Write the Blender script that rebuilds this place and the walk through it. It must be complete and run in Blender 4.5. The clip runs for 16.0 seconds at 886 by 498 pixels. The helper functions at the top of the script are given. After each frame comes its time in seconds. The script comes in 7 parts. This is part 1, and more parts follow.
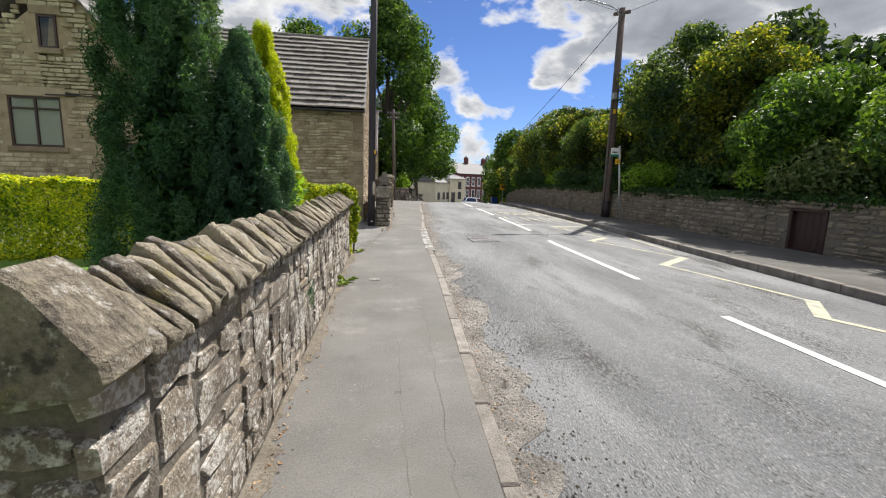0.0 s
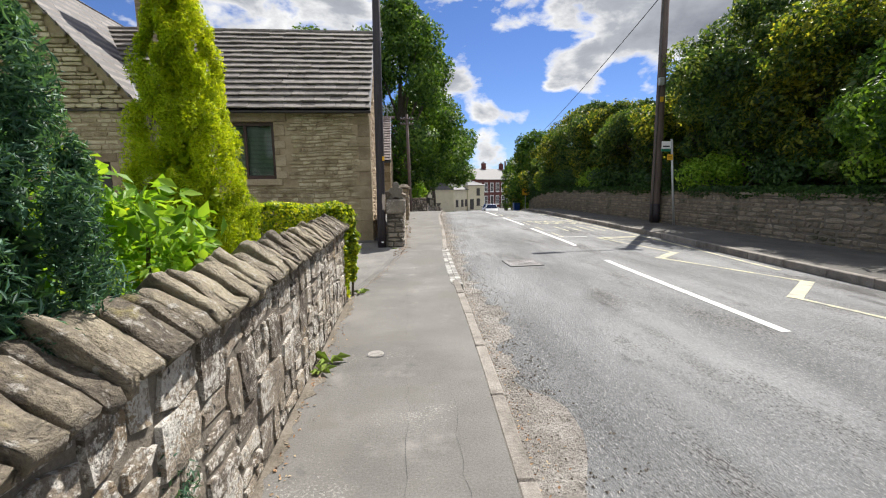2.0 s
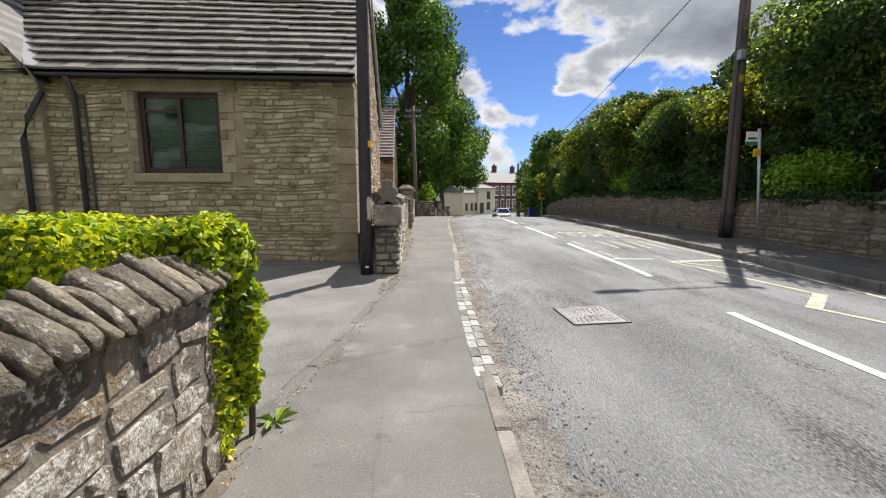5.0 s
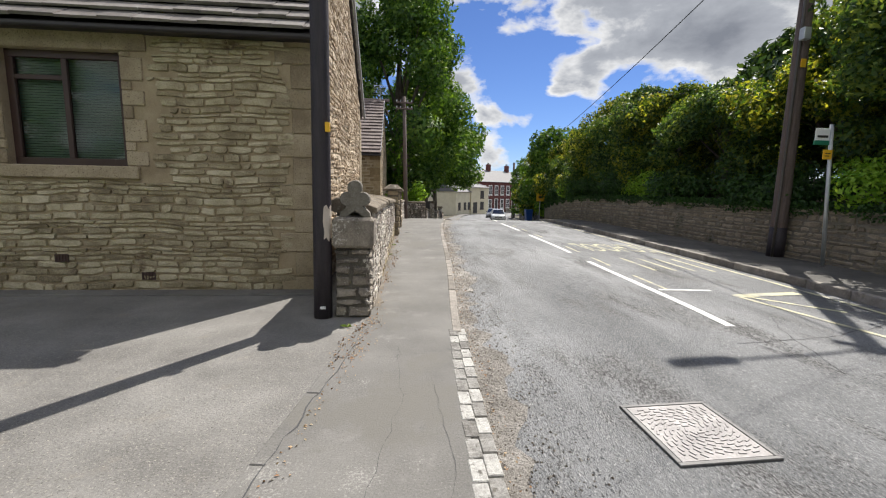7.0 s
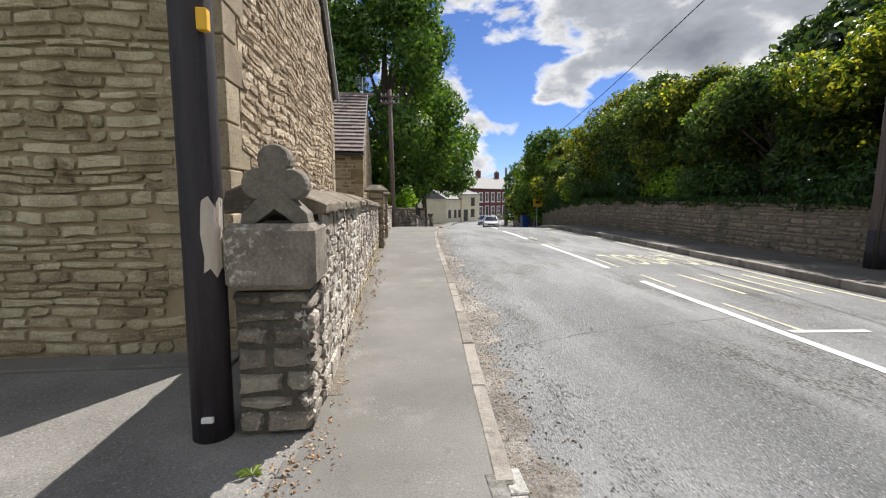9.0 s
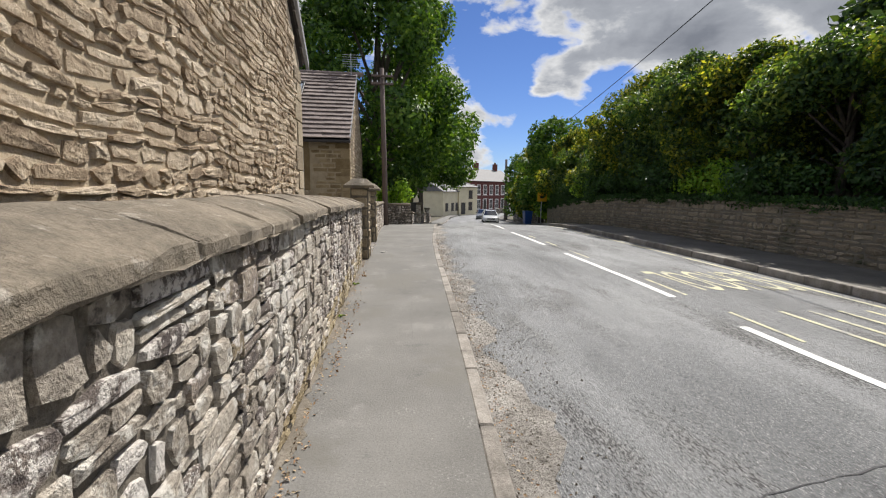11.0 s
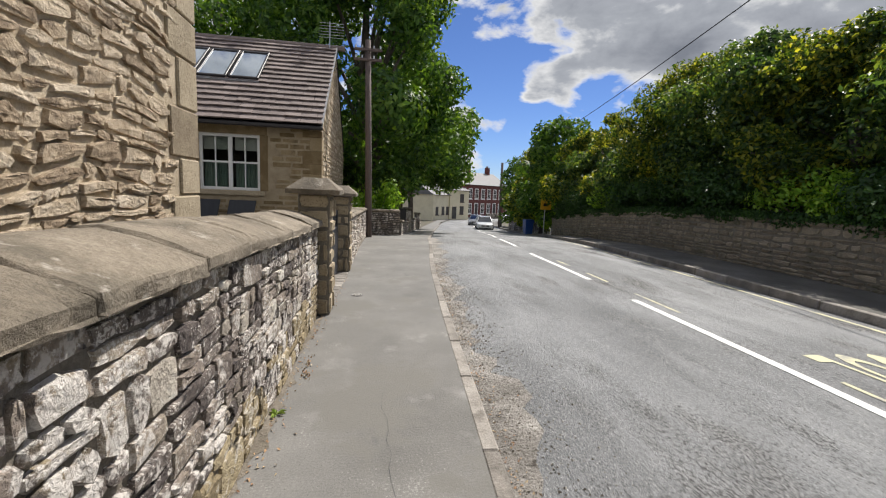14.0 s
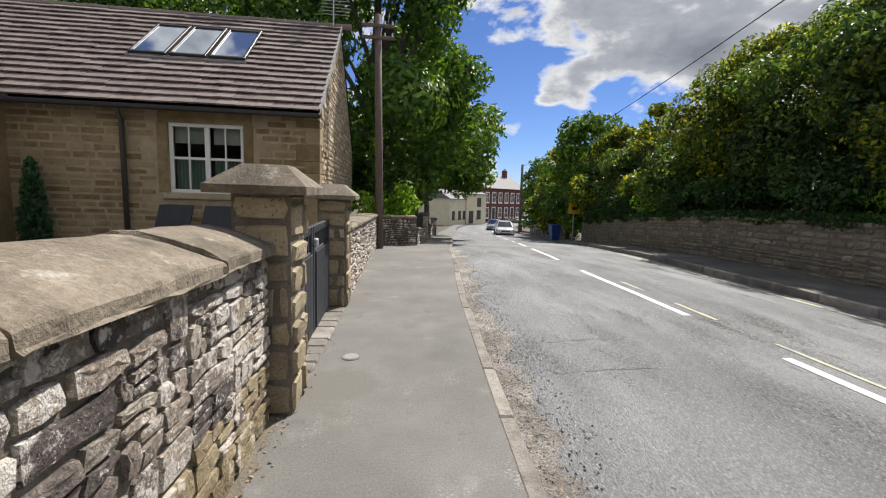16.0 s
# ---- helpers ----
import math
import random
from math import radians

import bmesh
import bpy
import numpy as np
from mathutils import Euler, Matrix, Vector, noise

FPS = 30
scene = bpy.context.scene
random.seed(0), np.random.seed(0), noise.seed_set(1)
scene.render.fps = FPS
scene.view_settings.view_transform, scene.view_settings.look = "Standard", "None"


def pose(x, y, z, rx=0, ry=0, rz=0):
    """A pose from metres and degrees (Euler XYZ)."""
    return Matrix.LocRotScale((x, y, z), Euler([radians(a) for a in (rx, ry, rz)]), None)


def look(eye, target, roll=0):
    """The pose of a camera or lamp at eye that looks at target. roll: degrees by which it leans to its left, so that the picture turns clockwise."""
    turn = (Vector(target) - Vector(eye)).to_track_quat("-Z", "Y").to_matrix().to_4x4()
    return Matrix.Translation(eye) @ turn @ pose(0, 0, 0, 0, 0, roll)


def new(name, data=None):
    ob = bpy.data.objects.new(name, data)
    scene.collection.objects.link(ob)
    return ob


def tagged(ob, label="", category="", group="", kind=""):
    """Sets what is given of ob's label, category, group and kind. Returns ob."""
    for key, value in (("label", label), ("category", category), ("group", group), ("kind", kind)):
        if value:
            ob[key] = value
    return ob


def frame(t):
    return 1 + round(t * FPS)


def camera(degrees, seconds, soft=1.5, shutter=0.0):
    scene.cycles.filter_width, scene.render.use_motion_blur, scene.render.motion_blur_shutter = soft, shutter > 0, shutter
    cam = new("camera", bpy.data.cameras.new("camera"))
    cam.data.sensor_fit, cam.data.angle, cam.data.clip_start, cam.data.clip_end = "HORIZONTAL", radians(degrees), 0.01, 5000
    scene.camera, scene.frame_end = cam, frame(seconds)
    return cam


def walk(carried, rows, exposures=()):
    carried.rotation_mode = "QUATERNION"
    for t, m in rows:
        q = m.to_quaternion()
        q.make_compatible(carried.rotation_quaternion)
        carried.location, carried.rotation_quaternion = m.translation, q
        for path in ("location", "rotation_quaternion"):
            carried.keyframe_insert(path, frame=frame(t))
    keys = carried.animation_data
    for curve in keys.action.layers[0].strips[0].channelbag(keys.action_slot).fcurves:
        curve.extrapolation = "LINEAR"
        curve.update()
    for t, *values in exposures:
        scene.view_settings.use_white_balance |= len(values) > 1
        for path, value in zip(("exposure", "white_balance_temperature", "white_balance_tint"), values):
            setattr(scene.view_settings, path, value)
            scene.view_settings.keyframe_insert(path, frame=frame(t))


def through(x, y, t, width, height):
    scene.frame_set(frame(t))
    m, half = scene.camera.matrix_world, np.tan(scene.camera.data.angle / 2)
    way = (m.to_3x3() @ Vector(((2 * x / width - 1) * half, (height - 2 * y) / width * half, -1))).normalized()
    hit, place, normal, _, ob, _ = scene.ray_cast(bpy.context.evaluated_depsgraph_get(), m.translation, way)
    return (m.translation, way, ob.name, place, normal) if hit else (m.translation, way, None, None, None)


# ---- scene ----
cam = camera(91.5, 16.0, 1.15)
PATH = [
    (0, (-0.008, 0.274, 1.42), (0.237, 2.075, 1.128), 1.8),
    (0.5, (0.028, 0.823, 1.435), (0.232, 2.628, 1.145), 0.7),
    (1, (0.066, 1.433, 1.458), (0.24, 3.243, 1.177), 0.0),
    (1.5, (0.072, 1.999, 1.465), (0.235, 3.812, 1.19), -0.7),
    (2, (0.13, 2.582, 1.464), (0.292, 4.395, 1.201), -0.8),
    (2.5, (0.15, 3.174, 1.461), (0.316, 4.988, 1.203), -0.8),
    (3, (0.184, 3.753, 1.439), (0.349, 5.568, 1.184), -0.8),
    (3.5, (0.248, 4.326, 1.409), (0.397, 6.143, 1.159), -0.7),
    (4, (0.278, 4.902, 1.385), (0.412, 6.722, 1.144), -0.5),
    (6.5, (0.481, 7.676, 1.514), (0.635, 9.49, 1.244), 0.9),
    (7, (0.508, 8.295, 1.524), (0.674, 10.108, 1.265), 1.1),
    (7.5, (0.516, 8.923, 1.475), (0.691, 10.737, 1.226), 0.9),
    (8, (0.52, 9.574, 1.395), (0.709, 11.389, 1.159), 0.7),
    (8.5, (0.544, 10.263, 1.311), (0.752, 12.078, 1.09), 0.3),
    (11, (0.735, 13.259, 1.432), (0.963, 15.067, 1.174), 0.8),
    (11.5, (0.791, 13.891, 1.469), (1.042, 15.695, 1.208), 1.2),
    (12, (0.799, 14.49, 1.51), (1.068, 16.291, 1.249), 1.7),
    (12.5, (0.826, 15.063, 1.512), (1.11, 16.863, 1.255), 2.2),
    (13, (0.839, 15.624, 1.523), (1.133, 17.421, 1.262), 2.6),
    (13.5, (0.84, 16.207, 1.516), (1.138, 18.004, 1.259), 2.7),
    (14, (0.863, 16.814, 1.506), (1.145, 18.615, 1.26), 2.5),
    (14.5, (0.845, 17.397, 1.506), (1.117, 19.201, 1.268), 2.2),
    (15, (0.873, 17.958, 1.518), (1.13, 19.766, 1.289), 1.9),
    (15.5, (0.888, 18.552, 1.472), (1.13, 20.361, 1.245), 2.0),
    (16, (0.946, 19.15, 1.444), (1.164, 20.962, 1.213), 2.0),
]
walk(cam, [(t, look(eye, target, roll)) for t, eye, target, roll in PATH],
     exposures=[(0.0, 0.64), (2.0, 0.72), (4.2, 0.7), (7.0, 0.62), (8.6, 0.72), (11.0, 0.48), (13.0, 0.46), (16.0, 0.58)])

# ---- light ----
SUN_TO = Vector((0.515, 0.73, 1.1)).normalized()
world = bpy.data.worlds.new("sky")
scene.world = world
world.use_nodes = True
wt = world.node_tree
wt.nodes.clear()


def wn(kind, **inputs):
    n = wt.nodes.new(kind)
    for k, v in inputs.items():
        n.inputs[k.replace("_", " ")].default_value = v
    return n


def wmath(op, a, b=None):
    n = wt.nodes.new("ShaderNodeMath")
    n.operation = op
    for i, v in enumerate((a, b)):
        if v is None:
            continue
        if isinstance(v, (int, float)):
            n.inputs[i].default_value = v
        else:
            wt.links.new(v, n.inputs[i])
    return n.outputs[0]


sky = wt.nodes.new("ShaderNodeTexSky")
sky.sky_type = "NISHITA"
sky.sun_disc = False
sky.sun_elevation = math.asin(SUN_TO.z)
sky.sun_rotation = math.atan2(SUN_TO.x, SUN_TO.y)
sky.dust_density = 0.0
sky.air_density = 0.9
sky.ozone_density = 4.0
coord = wt.nodes.new("ShaderNodeTexCoord")
place = wt.nodes.new("ShaderNodeMapping")
place.inputs["Location"].default_value = (1.3, 0.4, 0.2)
place.inputs["Scale"].default_value = (1.0, 1.0, 1.9)
wt.links.new(coord.outputs["Generated"], place.inputs[0])
puff = wn("ShaderNodeTexNoise", Scale=7.5, Detail=10.0, Roughness=0.56, Distortion=0.2)
wt.links.new(place.outputs[0], puff.inputs["Vector"])


def bank_of_cloud(way, rad, gain):
    """More cloud (or, with a negative gain, less) round one part of the sky."""
    gap = wt.nodes.new("ShaderNodeVectorMath")
    gap.operation = "DISTANCE"
    wt.links.new(coord.outputs["Generated"], gap.inputs[0])
    gap.inputs[1].default_value = Vector(way).normalized()
    fall = wt.nodes.new("ShaderNodeMapRange")
    fall.interpolation_type = "SMOOTHSTEP"
    fall.inputs[1].default_value, fall.inputs[2].default_value = 0.0, rad
    fall.inputs[3].default_value, fall.inputs[4].default_value = gain, 0.0
    wt.links.new(gap.outputs["Value"], fall.inputs[0])
    return fall.outputs[0]


cover = puff.outputs["Fac"]
for spot in (((0.25, 1, 0.22), 0.42, -0.17), ((0.40, 1, 0.49), 0.25, 0.32), ((0.47, 1, 0.31), 0.10, 0.2), ((0.64, 1, 0.37), 0.18, 0.15), ((0.78, 1, 0.45), 0.22, 0.16),
             ((0.12, 1, 0.24), 0.09, 0.27), ((0.35, 1, 0.235), 0.05, 0.2), ((0.43, 1, 0.25), 0.055, 0.18), ((0.19, 1, 0.14), 0.075, 0.24), ((0.27, 1, 0.15), 0.05, 0.2),
             ((0.2, 1, 0.07), 0.08, 0.24), ((-0.26, 1, 0.42), 0.3, 0.16), ((1.1, 1, 0.45), 0.35, 0.14)):
    cover = wmath("ADD", cover, bank_of_cloud(*spot))
depth = cover
# Unseen white cloud behind the camera, added to brighten the shaded house fronts.
cover = wmath("ADD", cover, bank_of_cloud((0.0, -1, 0.6), 1.3, 0.16))
mask = wt.nodes.new("ShaderNodeValToRGB")
mask.color_ramp.elements[0].position, mask.color_ramp.elements[1].position = 0.475, 0.575
wt.links.new(cover, mask.inputs[0])
tone = wt.nodes.new("ShaderNodeValToRGB")
lump = wn("ShaderNodeTexNoise", Scale=9.0, Detail=7.0, Roughness=0.6)
wt.links.new(place.outputs[0], lump.inputs["Vector"])
shaded = wmath("ADD", depth, wmath("MULTIPLY", wmath("SUBTRACT", lump.outputs["Fac"], 0.5), 0.3))
tone.color_ramp.elements[0].position, tone.color_ramp.elements[0].color = 0.53, (3.4, 3.4, 3.4, 1)
tone.color_ramp.elements[1].position, tone.color_ramp.elements[1].color = 1.0, (0.85, 0.92, 1.08, 1)
half_tone = tone.color_ramp.elements.new(0.68)
half_tone.color = (1.6, 1.68, 1.85, 1)
wt.links.new(shaded, tone.inputs[0])
mix = wt.nodes.new("ShaderNodeMix")
mix.data_type = "RGBA"
wt.links.new(mask.outputs[0], mix.inputs["Factor"])
blue = wt.nodes.new("ShaderNodeMix")
blue.data_type, blue.blend_type = "RGBA", "MULTIPLY"
blue.inputs["Factor"].default_value = 1.0
blue.inputs["B"].default_value = (0.26, 0.295, 0.4, 1)
wt.links.new(sky.outputs[0], blue.inputs["A"])
wt.links.new(blue.outputs["Result"], mix.inputs["A"])
wt.links.new(tone.outputs[0], mix.inputs["B"])
back = wn("ShaderNodeBackground", Strength=0.18)
wt.links.new(mix.outputs["Result"], back.inputs[0])
wout = wt.nodes.new("ShaderNodeOutputWorld")
wt.links.new(back.outputs[0], wout.inputs[0])

sun_data = bpy.data.lights.new("sun", "SUN")
sun_data.energy, sun_data.angle, sun_data.color = 4.7, radians(0.53), (1.0, 0.95, 0.88)
sun = new("sun", sun_data)
sun.matrix_world = look(SUN_TO * 60, (0, 0, 0))

# ---- materials ----


def surf(name, colors, scale=4.0, fine=45.0, rough=0.85, bump=0.3, rand="", amount=0.5, spots=None, metal=0.0, stretch=None, relief=0.01, coat=0.0):
    """A procedural surface: a ramp of colours over two scales of noise, with a tone of its own for each piece."""
    m = bpy.data.materials.new(name)
    m.use_nodes = True
    nt = m.node_tree
    b = nt.nodes["Principled BSDF"]
    b.inputs["Roughness"].default_value = rough
    b.inputs["Metallic"].default_value = metal
    b.inputs["Coat Weight"].default_value = coat
    tc = nt.nodes.new("ShaderNodeTexCoord")
    vec = tc.outputs["Object"]
    if stretch:
        mp = nt.nodes.new("ShaderNodeMapping")
        mp.inputs["Scale"].default_value = stretch
        nt.links.new(vec, mp.inputs[0])
        vec = mp.outputs[0]

    def tex(s, d, r=0.6):
        n = nt.nodes.new("ShaderNodeTexNoise")
        n.inputs["Scale"].default_value, n.inputs["Detail"].default_value, n.inputs["Roughness"].default_value = s, d, r
        nt.links.new(vec, n.inputs["Vector"])
        return n.outputs["Fac"]

    def mth(op, x, y):
        n = nt.nodes.new("ShaderNodeMath")
        n.operation = op
        for i, v in enumerate((x, y)):
            if isinstance(v, (int, float)):
                n.inputs[i].default_value = v
            else:
                nt.links.new(v, n.inputs[i])
        return n.outputs[0]

    big, small = tex(scale, 4.0), tex(fine, 5.0, 0.7)
    fac = mth("ADD", mth("MULTIPLY", mth("SUBTRACT", big, 0.5), 1.6), mth("MULTIPLY", mth("SUBTRACT", small, 0.5), 1.35))
    if rand == "object":
        r = nt.nodes.new("ShaderNodeObjectInfo").outputs["Random"]
    elif rand == "island":
        r = nt.nodes.new("ShaderNodeNewGeometry").outputs["Random Per Island"]
    else:
        r = 0.5
    fac = mth("ADD", mth("ADD", fac, 0.5), mth("MULTIPLY", mth("SUBTRACT", r, 0.5), 2 * amount))
    ramp = nt.nodes.new("ShaderNodeValToRGB")
    els = ramp.color_ramp.elements
    while len(els) < len(colors):
        els.new(0.5)
    for i, c in enumerate(colors):
        els[i].position = i / max(1, len(colors) - 1)
        els[i].color = (*c, 1)
    nt.links.new(fac, ramp.inputs[0])
    col = ramp.outputs[0]
    for spot in spots or ():
        c, s, lo, hi = spot[:4]
        f = tex(s, 6.0, 0.65)
        if len(spot) > 4:
            f = mth("ADD", f, mth("MULTIPLY", mth("SUBTRACT", tex(spot[4], 3.0), 0.5), 0.8))
        mr = nt.nodes.new("ShaderNodeMapRange")
        mr.inputs[1].default_value, mr.inputs[2].default_value = lo, hi
        nt.links.new(f, mr.inputs[0])
        mx = nt.nodes.new("ShaderNodeMix")
        mx.data_type = "RGBA"
        nt.links.new(mr.outputs[0], mx.inputs["Factor"])
        nt.links.new(col, mx.inputs["A"])
        mx.inputs["B"].default_value = (*c, 1)
        col = mx.outputs["Result"]
    nt.links.new(col, b.inputs["Base Color"])
    if bump:
        bp = nt.nodes.new("ShaderNodeBump")
        bp.inputs["Strength"].default_value, bp.inputs["Distance"].default_value = bump, relief
        nt.links.new(mth("ADD", mth("MULTIPLY", tex(scale * 4, 6.0, 0.65), 1.2), small), bp.inputs["Height"])
        nt.links.new(bp.outputs[0], b.inputs["Normal"])
    return m


def leaf(name, colors, through=0.45, gloss=0.35):
    m = bpy.data.materials.new(name)
    m.use_nodes = True
    nt = m.node_tree
    b = nt.nodes["Principled BSDF"]
    b.inputs["Roughness"].default_value = gloss + 0.15
    b.inputs["Specular IOR Level"].default_value = 0.35
    r = nt.nodes.new("ShaderNodeNewGeometry").outputs["Random Per Island"]
    tc = nt.nodes.new("ShaderNodeTexCoord")
    n = nt.nodes.new("ShaderNodeTexNoise")
    n.inputs["Scale"].default_value = 0.9
    nt.links.new(tc.outputs["Object"], n.inputs["Vector"])
    a = nt.nodes.new("ShaderNodeMath")
    a.operation = "MULTIPLY_ADD"
    nt.links.new(n.outputs["Fac"], a.inputs[0])
    a.inputs[1].default_value = 1.4
    a.inputs[2].default_value = -0.7
    s = nt.nodes.new("ShaderNodeMath")
    nt.links.new(a.outputs[0], s.inputs[0])
    nt.links.new(r, s.inputs[1])
    ramp = nt.nodes.new("ShaderNodeValToRGB")
    els = ramp.color_ramp.elements
    while len(els) < len(colors):
        els.new(0.5)
    for i, c in enumerate(colors):
        els[i].position, els[i].color = i / max(1, len(colors) - 1), (*c, 1)
    nt.links.new(s.outputs[0], ramp.inputs[0])
    nt.links.new(ramp.outputs[0], b.inputs["Base Color"])
    t = nt.nodes.new("ShaderNodeBsdfTranslucent")
    warm = nt.nodes.new("ShaderNodeMix")
    warm.data_type, warm.blend_type = "RGBA", "MULTIPLY"
    warm.inputs["Factor"].default_value = 1.0
    nt.links.new(ramp.outputs[0], warm.inputs["A"])
    warm.inputs["B"].default_value = (1.9, 1.7, 0.6, 1)
    nt.links.new(warm.outputs["Result"], t.inputs[0])
    mx = nt.nodes.new("ShaderNodeMixShader")
    mx.inputs[0].default_value = through
    nt.links.new(b.outputs[0], mx.inputs[1])
    nt.links.new(t.outputs[0], mx.inputs[2])
    nt.links.new(mx.outputs[0], nt.nodes["Material Output"].inputs[0])
    return m


def glass(name, tint=(0.03, 0.035, 0.035)):
    m = bpy.data.materials.new(name)
    m.use_nodes = True
    nt = m.node_tree
    g = nt.nodes.new("ShaderNodeBsdfGlossy")
    g.inputs["Roughness"].default_value = 0.02
    t = nt.nodes.new("ShaderNodeBsdfTransparent")
    t.inputs[0].default_value = (0.75, 0.8, 0.78, 1)
    fr = nt.nodes.new("ShaderNodeFresnel")
    fr.inputs[0].default_value = 1.5
    mx = nt.nodes.new("ShaderNodeMixShader")
    nt.links.new(fr.outputs[0], mx.inputs[0])
    nt.links.new(t.outputs[0], mx.inputs[1])
    nt.links.new(g.outputs[0], mx.inputs[2])
    nt.links.new(mx.outputs[0], nt.nodes["Material Output"].inputs[0])
    return m


asphalt = surf("asphalt", [(0.07, 0.073, 0.076), (0.178, 0.182, 0.185), (0.31, 0.315, 0.318)], 0.5, 55, 0.88, 1.0, relief=0.014,
               spots=[((0.25, 0.245, 0.235), 0.8, 0.56, 0.72), ((0.08, 0.08, 0.082), 1.7, 0.63, 0.72), ((0.4, 0.395, 0.385), 85.0, 0.56, 0.64), ((0.055, 0.054, 0.054), 60.0, 0.57, 0.66, 0.8)], stretch=(1.6, 0.5, 1.0))
paving = surf("worn_tarmac", [(0.1, 0.096, 0.088), (0.158, 0.152, 0.141), (0.222, 0.214, 0.199)], 0.9, 70, 0.9, 0.6, relief=0.006,
              spots=[((0.26, 0.25, 0.235), 1.6, 0.58, 0.75), ((0.1, 0.1, 0.095), 2.6, 0.62, 0.72), ((0.3, 0.29, 0.27), 60.0, 0.64, 0.76, 1.5), ((0.09, 0.086, 0.078), 85.0, 0.6, 0.68), ((0.15, 0.143, 0.128), 0.7, 0.54, 0.6)])
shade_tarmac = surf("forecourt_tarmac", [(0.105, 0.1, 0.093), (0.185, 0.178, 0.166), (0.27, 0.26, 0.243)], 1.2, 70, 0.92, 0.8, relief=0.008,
                    spots=[((0.22, 0.2, 0.17), 3.1, 0.6, 0.75), ((0.34, 0.32, 0.28), 75.0, 0.57, 0.66), ((0.08, 0.074, 0.065), 60.0, 0.58, 0.68)])
# Tarmac with the shade of the bank trees put into its colour.
tree_shaded_tarmac = surf("tree_shaded_tarmac", [(0.06, 0.056, 0.05), (0.105, 0.1, 0.09), (0.16, 0.15, 0.136)], 1.2, 70, 0.92, 0.8, relief=0.008, spots=[((0.2, 0.185, 0.16), 3.0, 0.62, 0.75)])
kerbstone = surf("kerbstone", [(0.14, 0.125, 0.108), (0.24, 0.217, 0.19), (0.35, 0.32, 0.285)], 5, 50, 0.9, 0.8, rand="object", amount=0.3, spots=[((0.12, 0.105, 0.09), 3.0, 0.56, 0.7)])
white_paint = surf("road_white", [(0.62, 0.62, 0.6), (0.8, 0.8, 0.77)], 4, 90, 0.75, 0.2, spots=[((0.3, 0.3, 0.29), 9, 0.6, 0.72)])
yellow_paint = surf("road_yellow", [(0.46, 0.44, 0.29), (0.62, 0.585, 0.38)], 3, 90, 0.78, 0.2, spots=[((0.28, 0.275, 0.25), 4, 0.47, 0.64)])
earth = surf("earth", [(0.05, 0.042, 0.03), (0.09, 0.075, 0.05), (0.07, 0.09, 0.03)], 0.8, 30, 0.95, 0.5)
grass = surf("lawn", [(0.07, 0.14, 0.02), (0.12, 0.22, 0.03), (0.17, 0.27, 0.05)], 2, 80, 0.9, 0.6)
mortar = surf("mortar", [(0.24, 0.185, 0.12), (0.35, 0.28, 0.185), (0.45, 0.37, 0.255)], 5, 60, 0.95, 0.5)
dark_mortar = surf("weathered_joint", [(0.06, 0.054, 0.048), (0.11, 0.1, 0.085), (0.18, 0.16, 0.13)], 6, 60, 0.95, 0.6)
LICHEN = ((0.7, 0.665, 0.61), 28.0, 0.53, 0.64, 3.0)
rubble = surf("rubble_stone", [(0.1, 0.08, 0.064), (0.21, 0.174, 0.137), (0.33, 0.275, 0.212), (0.46, 0.39, 0.3)], 4, 45, 0.92, 1.0, rand="object",
              amount=0.35, spots=[((0.34, 0.25, 0.15), 2.2, 0.6, 0.7), LICHEN, ((0.66, 0.63, 0.57), 11.0, 0.57, 0.63), ((0.74, 0.71, 0.65), 70.0, 0.6, 0.64, 4.0), ((0.045, 0.04, 0.035), 14.0, 0.6, 0.68)], relief=0.03)
rubble_low = surf("wall_stone", [(0.08, 0.064, 0.06), (0.17, 0.14, 0.123), (0.29, 0.24, 0.2), (0.44, 0.37, 0.29)], 4, 45, 0.92, 1.0, rand="object",
                  amount=0.4, spots=[((0.42, 0.33, 0.18), 1.1, 0.58, 0.7), ((0.7, 0.65, 0.6), 22.0, 0.505, 0.6, 2.2), ((0.72, 0.68, 0.63), 80.0, 0.6, 0.64, 4.0), ((0.045, 0.038, 0.04), 9.0, 0.61, 0.69)], relief=0.024)
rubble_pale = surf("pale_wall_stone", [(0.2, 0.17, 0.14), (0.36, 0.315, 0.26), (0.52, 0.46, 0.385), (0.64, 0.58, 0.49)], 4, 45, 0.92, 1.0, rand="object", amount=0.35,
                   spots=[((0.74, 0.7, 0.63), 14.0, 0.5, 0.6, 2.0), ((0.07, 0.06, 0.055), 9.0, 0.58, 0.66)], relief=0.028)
rubble_ochre = surf("ochre_wall_stone", [(0.2, 0.155, 0.09), (0.36, 0.285, 0.17), (0.5, 0.41, 0.26)], 4, 45, 0.92, 1.0, rand="object", amount=0.35,
                    spots=[((0.66, 0.6, 0.5), 16.0, 0.56, 0.64, 2.0), ((0.07, 0.06, 0.045), 9.0, 0.6, 0.68)], relief=0.028)
coping_rough = surf("coping_slab", [(0.1, 0.082, 0.062), (0.2, 0.17, 0.128), (0.32, 0.275, 0.2), (0.44, 0.385, 0.285)], 6, 40, 0.94, 1.0, rand="object", amount=0.35,
                    spots=[((0.3, 0.26, 0.11), 5.0, 0.6, 0.72), ((0.46, 0.43, 0.38), 22.0, 0.57, 0.65), ((0.07, 0.06, 0.05), 8.0, 0.61, 0.69)], relief=0.025)
